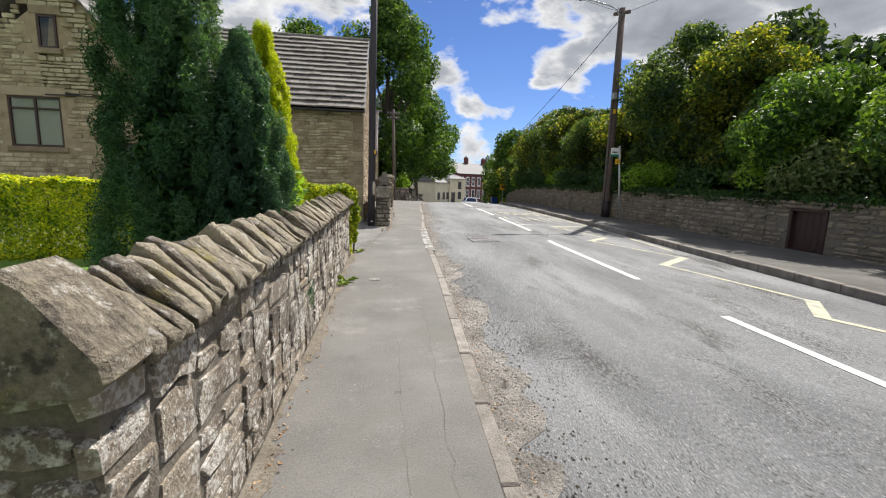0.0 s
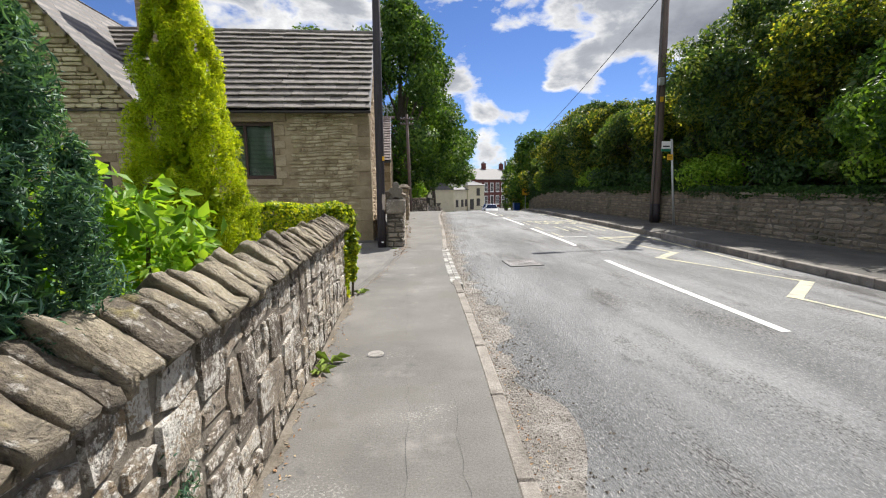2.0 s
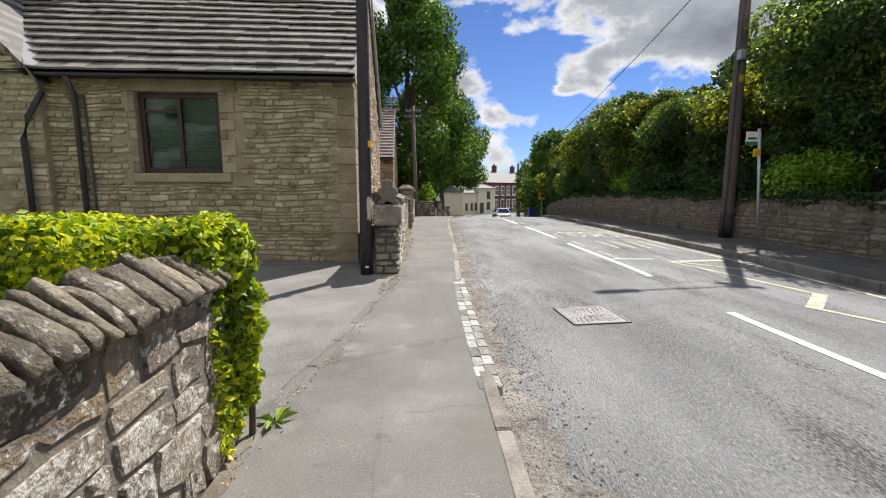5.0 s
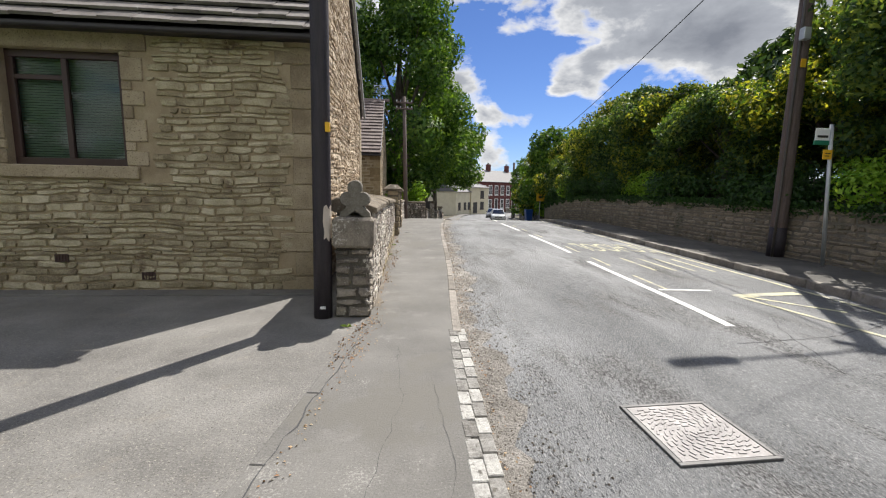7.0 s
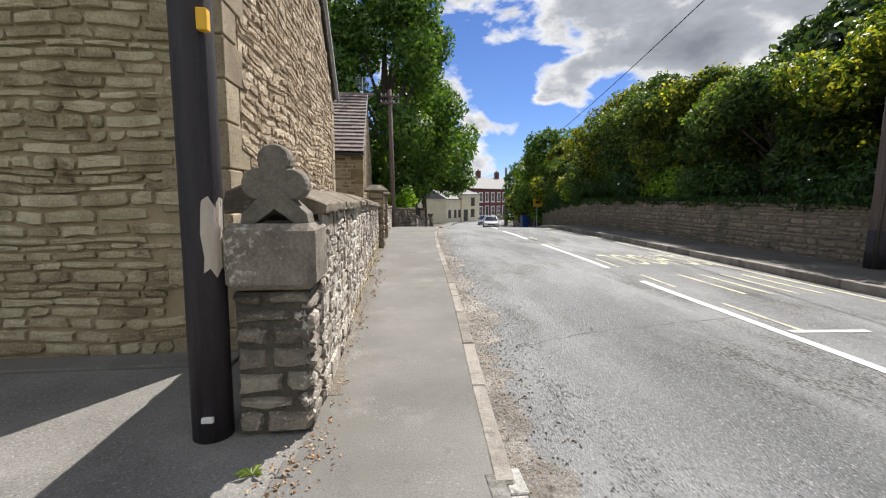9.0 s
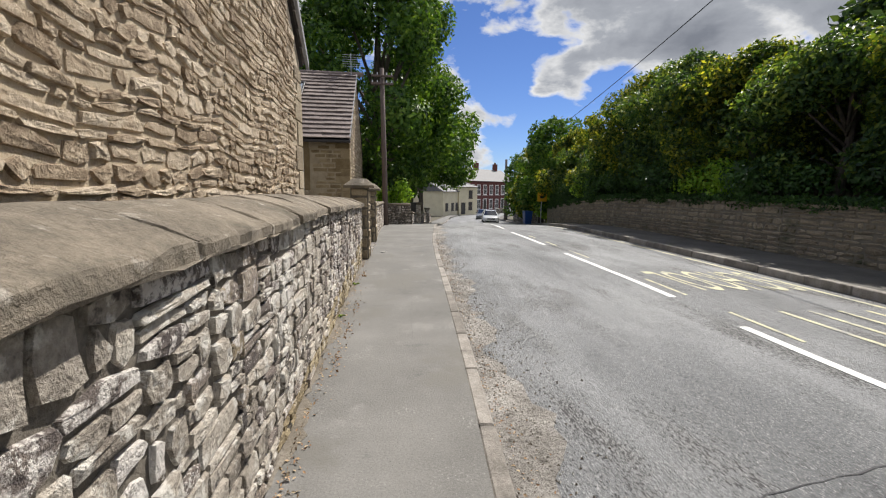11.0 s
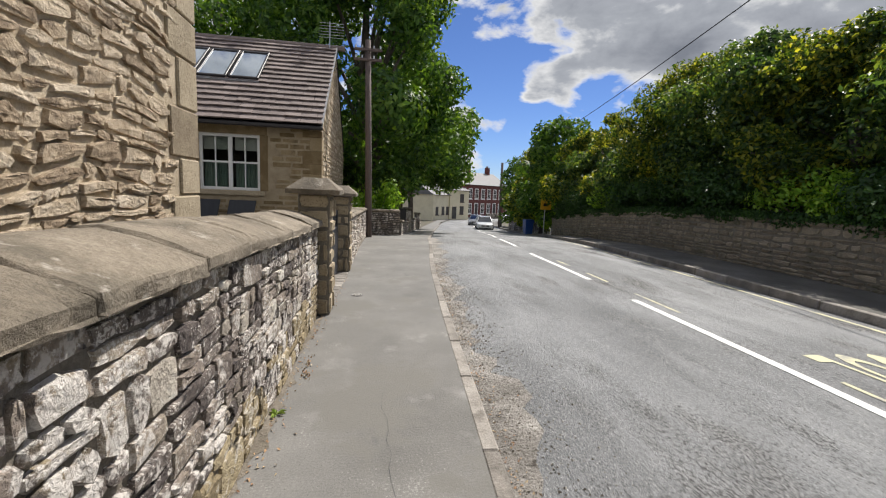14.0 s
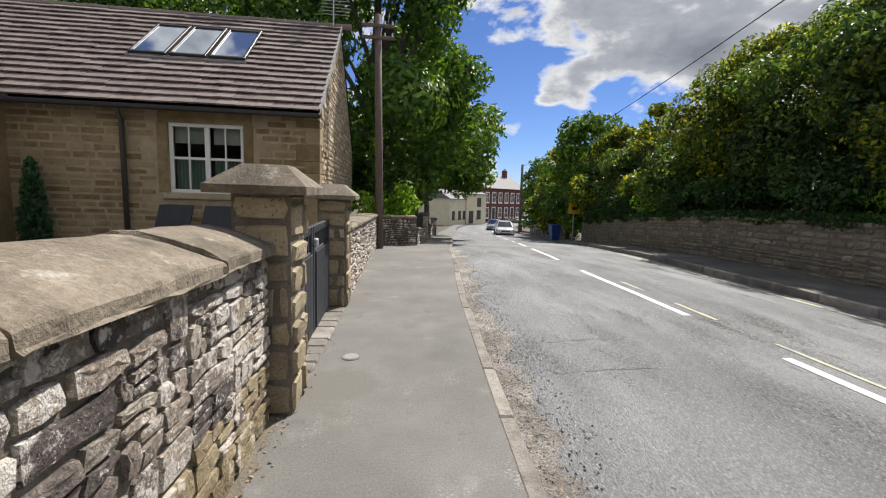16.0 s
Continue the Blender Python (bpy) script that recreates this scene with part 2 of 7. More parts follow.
coping_dressed = surf("dressed_coping", [(0.12, 0.1, 0.074), (0.22, 0.184, 0.138), (0.33, 0.28, 0.215)], 2.5, 45, 0.92, 0.9, rand="object", amount=0.2,
                      spots=[((0.1, 0.085, 0.062), 2.4, 0.5, 0.66), ((0.46, 0.42, 0.36), 7.0, 0.6, 0.72)], relief=0.014)
sandstone = surf("shaded_sandstone", [(0.19, 0.152, 0.094), (0.335, 0.283, 0.184), (0.47, 0.412, 0.282), (0.6, 0.535, 0.39)], 4, 50, 0.92, 0.8, rand="object", amount=0.3,
                 spots=[((0.13, 0.085, 0.05), 3.0, 0.62, 0.72)])
sandstone_rest = surf("sandstone_rest", [(0.19, 0.152, 0.094), (0.335, 0.283, 0.184), (0.47, 0.412, 0.282), (0.6, 0.535, 0.39)], 4, 50, 0.92, 0.8, rand="island", amount=0.3,
                      spots=[((0.13, 0.085, 0.05), 3.0, 0.62, 0.72)])
gable_stone = surf("gable_rubble", [(0.25, 0.18, 0.115), (0.43, 0.33, 0.225), (0.58, 0.47, 0.34), (0.72, 0.61, 0.47)], 7, 34, 0.93, 0.9, rand="object", amount=0.36,
                   spots=[((0.16, 0.12, 0.09), 5.0, 0.62, 0.72)], relief=0.03)
gable_rest = surf("gable_rubble_rest", [(0.25, 0.18, 0.115), (0.43, 0.33, 0.225), (0.58, 0.47, 0.34), (0.72, 0.61, 0.47)], 7, 34, 0.93, 0.9, rand="island", amount=0.36,
                  spots=[((0.16, 0.12, 0.09), 5.0, 0.62, 0.72)], relief=0.03)
gable_mortar = surf("gable_mortar", [(0.36, 0.28, 0.185), (0.5, 0.41, 0.29), (0.6, 0.5, 0.37)], 6, 50, 0.95, 0.8, relief=0.015)
quoin_stone = surf("quoin", [(0.22, 0.17, 0.11), (0.35, 0.285, 0.19), (0.46, 0.38, 0.265)], 3, 50, 0.9, 1.0, rand="object", amount=0.4, spots=[((0.17, 0.125, 0.08), 45.0, 0.57, 0.64)], relief=0.012)
bank_stone = surf("bank_wall_stone", [(0.15, 0.122, 0.086), (0.26, 0.217, 0.156), (0.38, 0.325, 0.24)], 4, 40, 0.92, 0.8, rand="object", amount=0.25,
                  spots=[((0.07, 0.075, 0.045), 1.2, 0.55, 0.7)])
bank_rest = surf("bank_wall_rest", [(0.15, 0.122, 0.086), (0.26, 0.217, 0.156), (0.38, 0.325, 0.24)], 4, 40, 0.92, 0.8, rand="island", amount=0.25,
                 spots=[((0.07, 0.075, 0.045), 1.2, 0.55, 0.7)])
slate = surf("stone_slate", [(0.13, 0.115, 0.105), (0.2, 0.18, 0.165), (0.27, 0.245, 0.225)], 5, 60, 0.8, 0.5, rand="object", amount=0.35,
             spots=[((0.35, 0.33, 0.3), 3.0, 0.6, 0.75)])
slate_rest = surf("stone_slate_rest", [(0.13, 0.115, 0.105), (0.2, 0.18, 0.165), (0.27, 0.245, 0.225)], 5, 60, 0.8, 0.5, rand="island", amount=0.35,
                  spots=[((0.35, 0.33, 0.3), 3.0, 0.6, 0.75)])
tile_b = surf("brown_tile", [(0.13, 0.1, 0.09), (0.19, 0.15, 0.135), (0.25, 0.2, 0.18)], 5, 60, 0.78, 0.4, rand="object", amount=0.35)
tile_b_rest = surf("brown_tile_rest", [(0.13, 0.1, 0.09), (0.19, 0.15, 0.135), (0.25, 0.2, 0.18)], 5, 60, 0.78, 0.4, rand="island", amount=0.35)
gutter_dark = surf("dark_gutter", [(0.018, 0.016, 0.017), (0.035, 0.03, 0.03)], 4, 50, 0.5, 0.1)
brown_frame = surf("brown_frame", [(0.04, 0.02, 0.018), (0.06, 0.032, 0.027)], 5, 60, 0.45, 0.15)
white_frame = surf("white_frame", [(0.72, 0.72, 0.7), (0.82, 0.82, 0.8)], 3, 60, 0.4, 0.05)
pipe_grey = surf("pipe_paint", [(0.05, 0.045, 0.04), (0.09, 0.08, 0.07)], 4, 50, 0.5, 0.2)
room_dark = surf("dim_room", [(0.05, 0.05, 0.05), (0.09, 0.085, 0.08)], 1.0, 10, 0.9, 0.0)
blind = surf("blind_slat", [(0.52, 0.51, 0.47), (0.62, 0.61, 0.57)], 2, 40, 0.6, 0.0)
blind_green = surf("green_slat", [(0.17, 0.24, 0.2), (0.26, 0.34, 0.29)], 2, 40, 0.6, 0.0)
pane = glass("window_glass")
tarred = surf("tarred_timber", [(0.012, 0.01, 0.014), (0.03, 0.024, 0.03), (0.05, 0.04, 0.045)], 5, 50, 0.55, 0.5, stretch=(4, 4, 0.4))
pole_wood = surf("weathered_pole", [(0.07, 0.05, 0.045), (0.12, 0.09, 0.08), (0.17, 0.135, 0.12)], 5, 50, 0.85, 0.5, stretch=(5, 5, 0.3))
bare_wood = surf("bare_patch", [(0.5, 0.43, 0.36), (0.62, 0.55, 0.48)], 6, 50, 0.8, 0.3)
steel = surf("galvanised", [(0.42, 0.44, 0.45), (0.55, 0.57, 0.58)], 6, 60, 0.45, 0.1, metal=0.6)
yellow_sign = surf("yellow_sign", [(0.75, 0.42, 0.02), (0.85, 0.5, 0.03)], 3, 40, 0.5, 0.05)
green_sign = surf("green_sign", [(0.02, 0.18, 0.1), (0.03, 0.22, 0.13)], 3, 40, 0.4, 0.05)
sign_white = surf("sign_white", [(0.75, 0.76, 0.74), (0.82, 0.83, 0.81)], 3, 40, 0.4, 0.05)
black_ink = surf("black_ink", [(0.02, 0.02, 0.02), (0.03, 0.03, 0.03)], 3, 40, 0.5, 0.0)
gate_paint = surf("gate_paint", [(0.018, 0.02, 0.028), (0.03, 0.034, 0.045)], 4, 60, 0.5, 0.3, stretch=(3, 3, 0.5))
iron = surf("cast_iron", [(0.1, 0.1, 0.1), (0.17, 0.165, 0.16)], 6, 60, 0.6, 0.3, metal=0.3)
iron_worn = surf("worn_iron_cover", [(0.17, 0.16, 0.157), (0.28, 0.267, 0.262)], 6, 60, 0.55, 0.3, metal=0.2, spots=[((0.36, 0.34, 0.33), 9.0, 0.56, 0.68)])
cap_pale = surf("pale_cap", [(0.3, 0.285, 0.26), (0.44, 0.42, 0.39)], 12, 80, 0.7, 0.3)
cable_black = surf("cable_black", [(0.012, 0.012, 0.012), (0.02, 0.02, 0.02)], 3, 30, 0.6, 0.0)
bark = surf("bark", [(0.06, 0.05, 0.04), (0.12, 0.1, 0.08), (0.17, 0.15, 0.12)], 6, 40, 0.95, 0.8, stretch=(3, 3, 0.6), relief=0.03)
lead = surf("lead_flashing", [(0.25, 0.25, 0.26), (0.36, 0.36, 0.37)], 5, 40, 0.6, 0.2)
leaf_dark = leaf("dark_cypress_spray", [(0.022, 0.062, 0.034), (0.046, 0.12, 0.063), (0.085, 0.19, 0.095), (0.14, 0.26, 0.135)], 0.35)
leaf_gold = leaf("golden_spray", [(0.16, 0.25, 0.01), (0.28, 0.39, 0.014), (0.4, 0.5, 0.02), (0.5, 0.56, 0.03)], 0.45)
leaf_hedge = leaf("privet_leaf", [(0.07, 0.135, 0.012), (0.2, 0.31, 0.02), (0.46, 0.52, 0.028), (0.68, 0.68, 0.04)], 0.38)
leaf_bright = leaf("bright_leaf", [(0.1, 0.22, 0.025), (0.2, 0.37, 0.04), (0.32, 0.48, 0.07)], 0.45)
leaf_tree = leaf("tree_leaf", [(0.022, 0.058, 0.012), (0.048, 0.115, 0.018), (0.085, 0.175, 0.028), (0.15, 0.25, 0.045)], 0.36)
leaf_bank = leaf("bank_leaf", [(0.018, 0.042, 0.012), (0.04, 0.085, 0.02), (0.13, 0.175, 0.028), (0.32, 0.33, 0.05)], 0.58, 0.3)
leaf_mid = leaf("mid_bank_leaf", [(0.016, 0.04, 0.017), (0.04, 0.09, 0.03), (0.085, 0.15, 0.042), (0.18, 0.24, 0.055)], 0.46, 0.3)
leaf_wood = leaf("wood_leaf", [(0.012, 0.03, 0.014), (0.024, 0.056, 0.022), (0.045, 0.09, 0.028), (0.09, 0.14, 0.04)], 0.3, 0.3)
leaf_ivy = leaf("ivy_leaf", [(0.016, 0.042, 0.012), (0.032, 0.08, 0.018), (0.06, 0.13, 0.028)], 0.25, 0.3)
leaf_pale = leaf("pale_shrub_leaf", [(0.07, 0.13, 0.04), (0.13, 0.19, 0.07), (0.24, 0.28, 0.14)], 0.4)

# ---- building blocks ----
rng = np.random.default_rng(5)


def mesh_of(name, verts, faces, material, smooth=False):
    me = bpy.data.meshes.new(name)
    me.from_pydata([tuple(v) for v in verts], [], faces)
    me.materials.append(material)
    if smooth:
        me.shade_smooth()
    return me


def put(name, vf, material, smooth=False, label="", category="", kind="structure"):
    """A mesh of the setting."""
    return tagged(new(name, mesh_of(name, vf[0], vf[1], material, smooth)), label, category, "", kind)


def thing(name, at, label, category, group="", kind=""):
    """An Empty at the thing's base; its parts are given in world places."""
    ob = new(name)
    ob.empty_display_size = 0.1
    ob.location = at
    return tagged(ob, label, category, group, kind)


def under(ob, parent):
    ob.parent = parent
    if parent.parent is None:
        ob.matrix_parent_inverse = Matrix.Translation(-parent.location)
    return ob


def part(name, vf, material, parent, label="", smooth=False):
    ob = new(name, mesh_of(name, vf[0], vf[1], material, smooth))
    if label:
        ob["label"] = label
    return under(ob, parent)


def join(*vfs):
    vs, fs = [], []
    for v, f in vfs:
        n = len(vs)
        vs += list(v)
        fs += [tuple(i + n for i in q) for q in f]
    return vs, fs


def box(x0, x1, y0, y1, z0, z1, b=0.0):
    """A block with chamfered edges."""
    if b <= 0:
        v = [(x, y, z) for z in (z0, z1) for y in (y0, y1) for x in (x0, x1)]
        return v, [(0, 2, 3, 1), (4, 5, 7, 6), (0, 1, 5, 4), (2, 6, 7, 3), (0, 4, 6, 2), (1, 3, 7, 5)]
    c, h = ((x0 + x1) / 2, (y0 + y1) / 2, (z0 + z1) / 2), ((x1 - x0) / 2, (y1 - y0) / 2, (z1 - z0) / 2)
    b = min(b, 0.45 * min(h) * 2)
    vs, idx = [], {}
    for sx in (-1, 1):
        for sy in (-1, 1):
            for sz in (-1, 1):
                for ax in range(3):
                    s = (sx, sy, sz)
                    idx[s, ax] = len(vs)
                    vs.append(tuple(c[k] + s[k] * (h[k] - (0 if k == ax else b)) for k in range(3)))
    fs = []
    for ax in range(3):
        u, w = (ax + 1) % 3, (ax + 2) % 3
        for s in (-1, 1):
            loop = []
            for su, sw in ((-1, -1), (1, -1), (1, 1), (-1, 1)):
                t = [0, 0, 0]
                t[ax], t[u], t[w] = s, su, sw
                loop.append(idx[tuple(t), ax])
            fs.append(tuple(loop if s > 0 else loop[::-1]))
        for su in (-1, 1):
            for sw in (-1, 1):
                a, d = [0, 0, 0], [0, 0, 0]
                a[ax], a[u], a[w] = -1, su, sw
                d[ax], d[u], d[w] = 1, su, sw
                q = (idx[tuple(a), u], idx[tuple(d), u], idx[tuple(d), w], idx[tuple(a), w])
                fs.append(q if su * sw < 0 else q[::-1])
    for sx in (-1, 1):
        for sy in (-1, 1):
            for sz in (-1, 1):
                s = (sx, sy, sz)
                q = (idx[s, 0], idx[s, 1], idx[s, 2])
                fs.append(q if sx * sy * sz > 0 else q[::-1])
    return vs, fs


def moved(vf, m):
    return [tuple(m @ Vector(v)) for v in vf[0]], vf[1]


def tube(points, radii, n=10, caps=True):
    """A tube along points."""
    vs, fs = [], []
    pts = [Vector(p) for p in points]
    for i, p in enumerate(pts):
        d = (pts[min(i + 1, len(pts) - 1)] - pts[max(i - 1, 0)]).normalized()
        a = d.cross(Vector((0, 0, 1)) if abs(d.z) < 0.9 else Vector((1, 0, 0))).normalized()
        c = d.cross(a)
        r = radii[i] if hasattr(radii, "__len__") else radii
        for k in range(n):
            t = 2 * math.pi * k / n
            vs.append(tuple(p + (a * math.cos(t) + c * math.sin(t)) * r))
    for i in range(len(pts) - 1):
        for k in range(n):
            fs.append((i * n + k, i * n + (k + 1) % n, (i + 1) * n + (k + 1) % n, (i + 1) * n + k))
    if caps:
        fs += [tuple(range(n))[::-1], tuple(range((len(pts) - 1) * n, len(pts) * n))]
    return vs, fs


def prism(poly, m, depth):
    """A polygon in the x, y of m, thick along its z."""
    n = len(poly)
    vs = [tuple(m @ Vector((x, y, z))) for z in (0, depth) for x, y in poly]
    fs = [tuple(range(n))[::-1], tuple(range(n, 2 * n))] + [(i, (i + 1) % n, n + (i + 1) % n, n + i) for i in range(n)]
    return vs, fs


def frame_of(origin, u, v):
    """A pose whose x runs along u, y along v and z along u x v."""
    u, v = Vector(u).normalized(), Vector(v).normalized()
    w = u.cross(v)
    m = Matrix((u, v, w)).transposed().to_4x4()
    m.translation = origin
    return m


def strip(ys, left, right, z, step=None):
    """A ribbon across y between two lines, with its ground height."""
    vs, fs = [], []
    for y in ys:
        for x in (left(y), right(y)):
            vs.append((x, y, z(y)))
    for i in range(len(ys) - 1):
        fs.append((2 * i, 2 * i + 1, 2 * i + 3, 2 * i + 2))
    return vs, fs


def smooth_line(points, width):
    xs, zs = zip(*points)
    offs = np.linspace(-width, width, 9)
    return lambda y: float(np.mean(np.interp(y + offs, xs, zs)))


gz = smooth_line([(-500, 0), (27, 0), (31, -0.10), (38, -0.6), (44, -1.15), (60, -2.3), (79, -3.05), (97, -3.5), (140, -4.0), (2000, -4.0)], 2.0)
kerb_l = smooth_line([(-40, 0.3), (2, 0.63), (3.3, 0.69), (6.5, 0.87), (10.4, 1.0), (13, 1.14), (15.6, 1.375), (17, 1.475), (18.4, 1.565), (19.5, 1.64), (21.6, 1.755), (25.7, 2.06), (28.2, 2.38), (32.3, 2.8),
                      (37, 3.5), (48, 5.0), (58.6, 6.6), (79, 10.2), (90, 13.5), (110, 24), (140, 44)], 1.2)
kerb_r = smooth_line([(-40, 6.4), (5, 6.75), (9, 6.95), (14, 7.45), (22, 7.75), (28, 7.9), (31, 8.3), (36, 9.4), (42, 11), (49, 12.8), (60, 14.5), (72, 15.8), (85, 19.5), (110, 33), (140, 54)], 1.5)
wall_r = smooth_line([(-40, 9.45), (20, 9.55), (27, 9.65), (34, 10.2), (40, 11.3), (45, 12.6), (60, 17)], 1.5)
wall_l = smooth_line([(-40, -0.63), (8.6, -0.62), (9.0, -0.5), (10.3, -0.27), (12.5, 0.06), (13.2, 0.14), (22, 0.22), (25, 0.36), (31.5, 0.52), (33.4, 0.7), (33.8, 1.9), (48, 3.6), (62, 5.6), (79, 9.0), (90, 11.5), (140, 36)], 0.3)
ROAD = -0.06


def stone_cells(width, height, big, small, seed, tall=0.35):
    """Splits a rectangle at random into the cells of a rubble wall."""
    r = random.Random(seed)
    done, todo = [], [(0.0, 0.0, width, height)]
    while todo:
        x, y, w, h = todo.pop()
        wmax, hmax = r.uniform(small[0], big[0]), r.uniform(small[1], big[1])
        if r.random() < tall:
            wmax, hmax = hmax * 1.2, wmax * 0.8
        if h > hmax * 1.15 and (h / hmax >= w / wmax or w <= wmax * 1.15):
            k = r.uniform(0.36, 0.64)
            todo += [(x, y, w, h * k), (x, y + h * k, w, h * (1 - k))]
        elif w > wmax * 1.15:
            k = r.uniform(0.36, 0.64)
            todo += [(x, y, w * k, h), (x + w * k, y, w * (1 - k), h)]
        else:
            done.append((x, y, w, h))
    return done


def course_cells(width, height, lengths, heights, seed):
    """Courses of uneven height, each with stones of uneven length."""
    r = random.Random(seed)
    out, y = [], 0.0
    while y < height - 0.02:
        h = min(r.uniform(*heights), height - y)
        if height - y - h < 0.035:
            h = height - y
        x = 0.0
        while x < width - 0.02:
            w = min(r.uniform(*lengths), width - x)
            if width - x - w < 0.07:
                w = width - x
            out.append((x, y, w, h))
            x += w
        y += h
    return out


def stone(cell, m, r, joint=0.012, proud=0.03, wobble=0.012, arris=0.22, wave=0.0):
    """One faced stone on the plane of m: an uneven outline, a rounded arris and a rough face."""
    x, y, w, h = cell
    x, y, w, h = x + joint / 2, y + joint / 2, w - joint, h - joint
    wob = min(wobble, 0.2 * min(w, h))
    ring = [(0, 0), (0.5, 0), (1, 0), (1, 0.5), (1, 1), (0.5, 1), (0, 1), (0, 0.5)]
    e = min(arris * min(w, h), 0.1 * arris)
    d = proud * r.uniform(0.55, 1.25)
    lean_u, lean_v = r.uniform(-0.3, 0.3) * d, r.uniform(-0.3, 0.3) * d
    outer, inner = [], []
    for a, b in ring:
        jx, jy = r.uniform(-wob, wob), r.uniform(-wob, wob)
        if a in (0, 1) and b in (0, 1):
            jx += (0.5 - a) * wob
            jy += (0.5 - b) * wob
        px, py = x + a * w + jx, y + b * h + jy
        py += wave * (math.sin(px * 2.3 + py * 1.1) + 0.6 * math.sin(px * 5.1 - py * 3.7 + 1.0))
        outer.append((px, py, -0.03))
        inner.append((px + (0.5 - a) * 2 * e, py + (0.5 - b) * 2 * e, d * r.uniform(0.84, 1.08) + (a - 0.5) * lean_u + (b - 0.5) * lean_v))
    mid = (sum(p[0] for p in inner) / 8, sum(p[1] for p in inner) / 8, d * r.uniform(0.95, 1.3))
    half = [(p[0] + (mid[0] - p[0]) * r.uniform(0.35, 0.6), p[1] + (mid[1] - p[1]) * r.uniform(0.35, 0.6), d * r.uniform(0.88, 1.2)) for p in inner]
    vs = [tuple(m @ Vector(p)) for p in outer + inner + half + [mid]]
    fs = [(o + i, o + (i + 1) % 8, o + 8 + (i + 1) % 8, o + 8 + i) for o in (0, 8) for i in range(8)] + [(16 + i, 16 + (i + 1) % 8, 24) for i in range(8)]
    return vs, fs


def lay_stones(parent, cells, m, material, rest_material, seed, near=None, limit=300, name="stone", keep=None, **how):
    """Stones as parts of a wall; those past the limit are joined into one."""
    r = random.Random(seed)
    cells = [c for c in cells if keep is None or keep(c)]
    if near:
        cells = sorted(cells, key=near)
    rest = []
    for i, c in enumerate(cells):
        vf = stone(c, m, r, **how)
        if i < limit:
            part(name, vf, material, parent)
        else:
            rest.append(vf)
    if rest:
        vs, fs = [], []
        for v, f in rest:
            n = len(vs)
            vs += v
            fs += [tuple(k + n for k in q) for q in f]
        tagged(part("stonework", (vs, fs), rest_material, parent), kind="stuff")


def leaves(name, points, size, material, parent=None, flat=0.0, normals=None, aspect=0.5, seed=1):
    """Many small leaves, each a folded diamond of two triangles, at the given points."""
    g = np.random.default_rng(seed)
    p = np.asarray(points, dtype=float)
    n = len(p)
    nrm = g.normal(size=(n, 3))
    if normals is not None:
        nrm = nrm * 0.75 + np.asarray(normals) * 1.0
    nrm[:, 2] += flat
    nrm /= np.linalg.norm(nrm, axis=1)[:, None]
    a = np.cross(nrm, g.normal(size=(n, 3)))
    a /= np.linalg.norm(a, axis=1)[:, None] + 1e-9
    b = np.cross(nrm, a)
    s = (size * g.uniform(0.6, 1.35, n))[:, None]
    fold = nrm * s * 0.22
    v = np.stack([p - a * s, p + b * s * aspect + fold, p + a * s, p - b * s * aspect + fold], axis=1).reshape(-1, 3)
    me = bpy.data.meshes.new(name)
    me.vertices.add(4 * n)
    me.vertices.foreach_set("co", v.astype(np.float32).ravel())
    base = np.arange(n)[:, None] * 4
    loops = (base + np.array([[0, 1, 2, 0, 2, 3]])).ravel()
    me.loops.add(6 * n)
    me.loops.foreach_set("vertex_index", loops.astype(np.int32))
    me.polygons.add(2 * n)
    me.polygons.foreach_set("loop_start", (np.arange(2 * n) * 3).astype(np.int32))
    me.polygons.foreach_set("loop_total", np.full(2 * n, 3, dtype=np.int32))
    me.materials.append(material)
    me.update(calc_edges=True)
    ob = new(name, me)
    return under(ob, parent) if parent else ob


def clump_points(centres, radii, per, seed, squash=0.8, shell=0.35):
    """Points in the outer shells of round clumps."""
    g = np.random.default_rng(seed)
    out, nrm = [], []
    for c, r in zip(centres, radii):
        k = max(8, int(per * r * r))
        d = g.normal(size=(k, 3))
        d /= np.linalg.norm(d, axis=1)[:, None]
        q = 1 - shell * g.random(k) ** 1.5
        wob = 1 + 0.22 * np.sin(d[:, 0] * 7 + c[0] * 3) * np.sin(d[:, 1] * 6 + c[1] * 5) * np.sin(d[:, 2] * 8 + 1)
        out.append(np.asarray(c) + d * (q * wob)[:, None] * r * np.array([1, 1, squash]))
        nrm.append(d)
    return np.concatenate(out), np.concatenate(nrm)


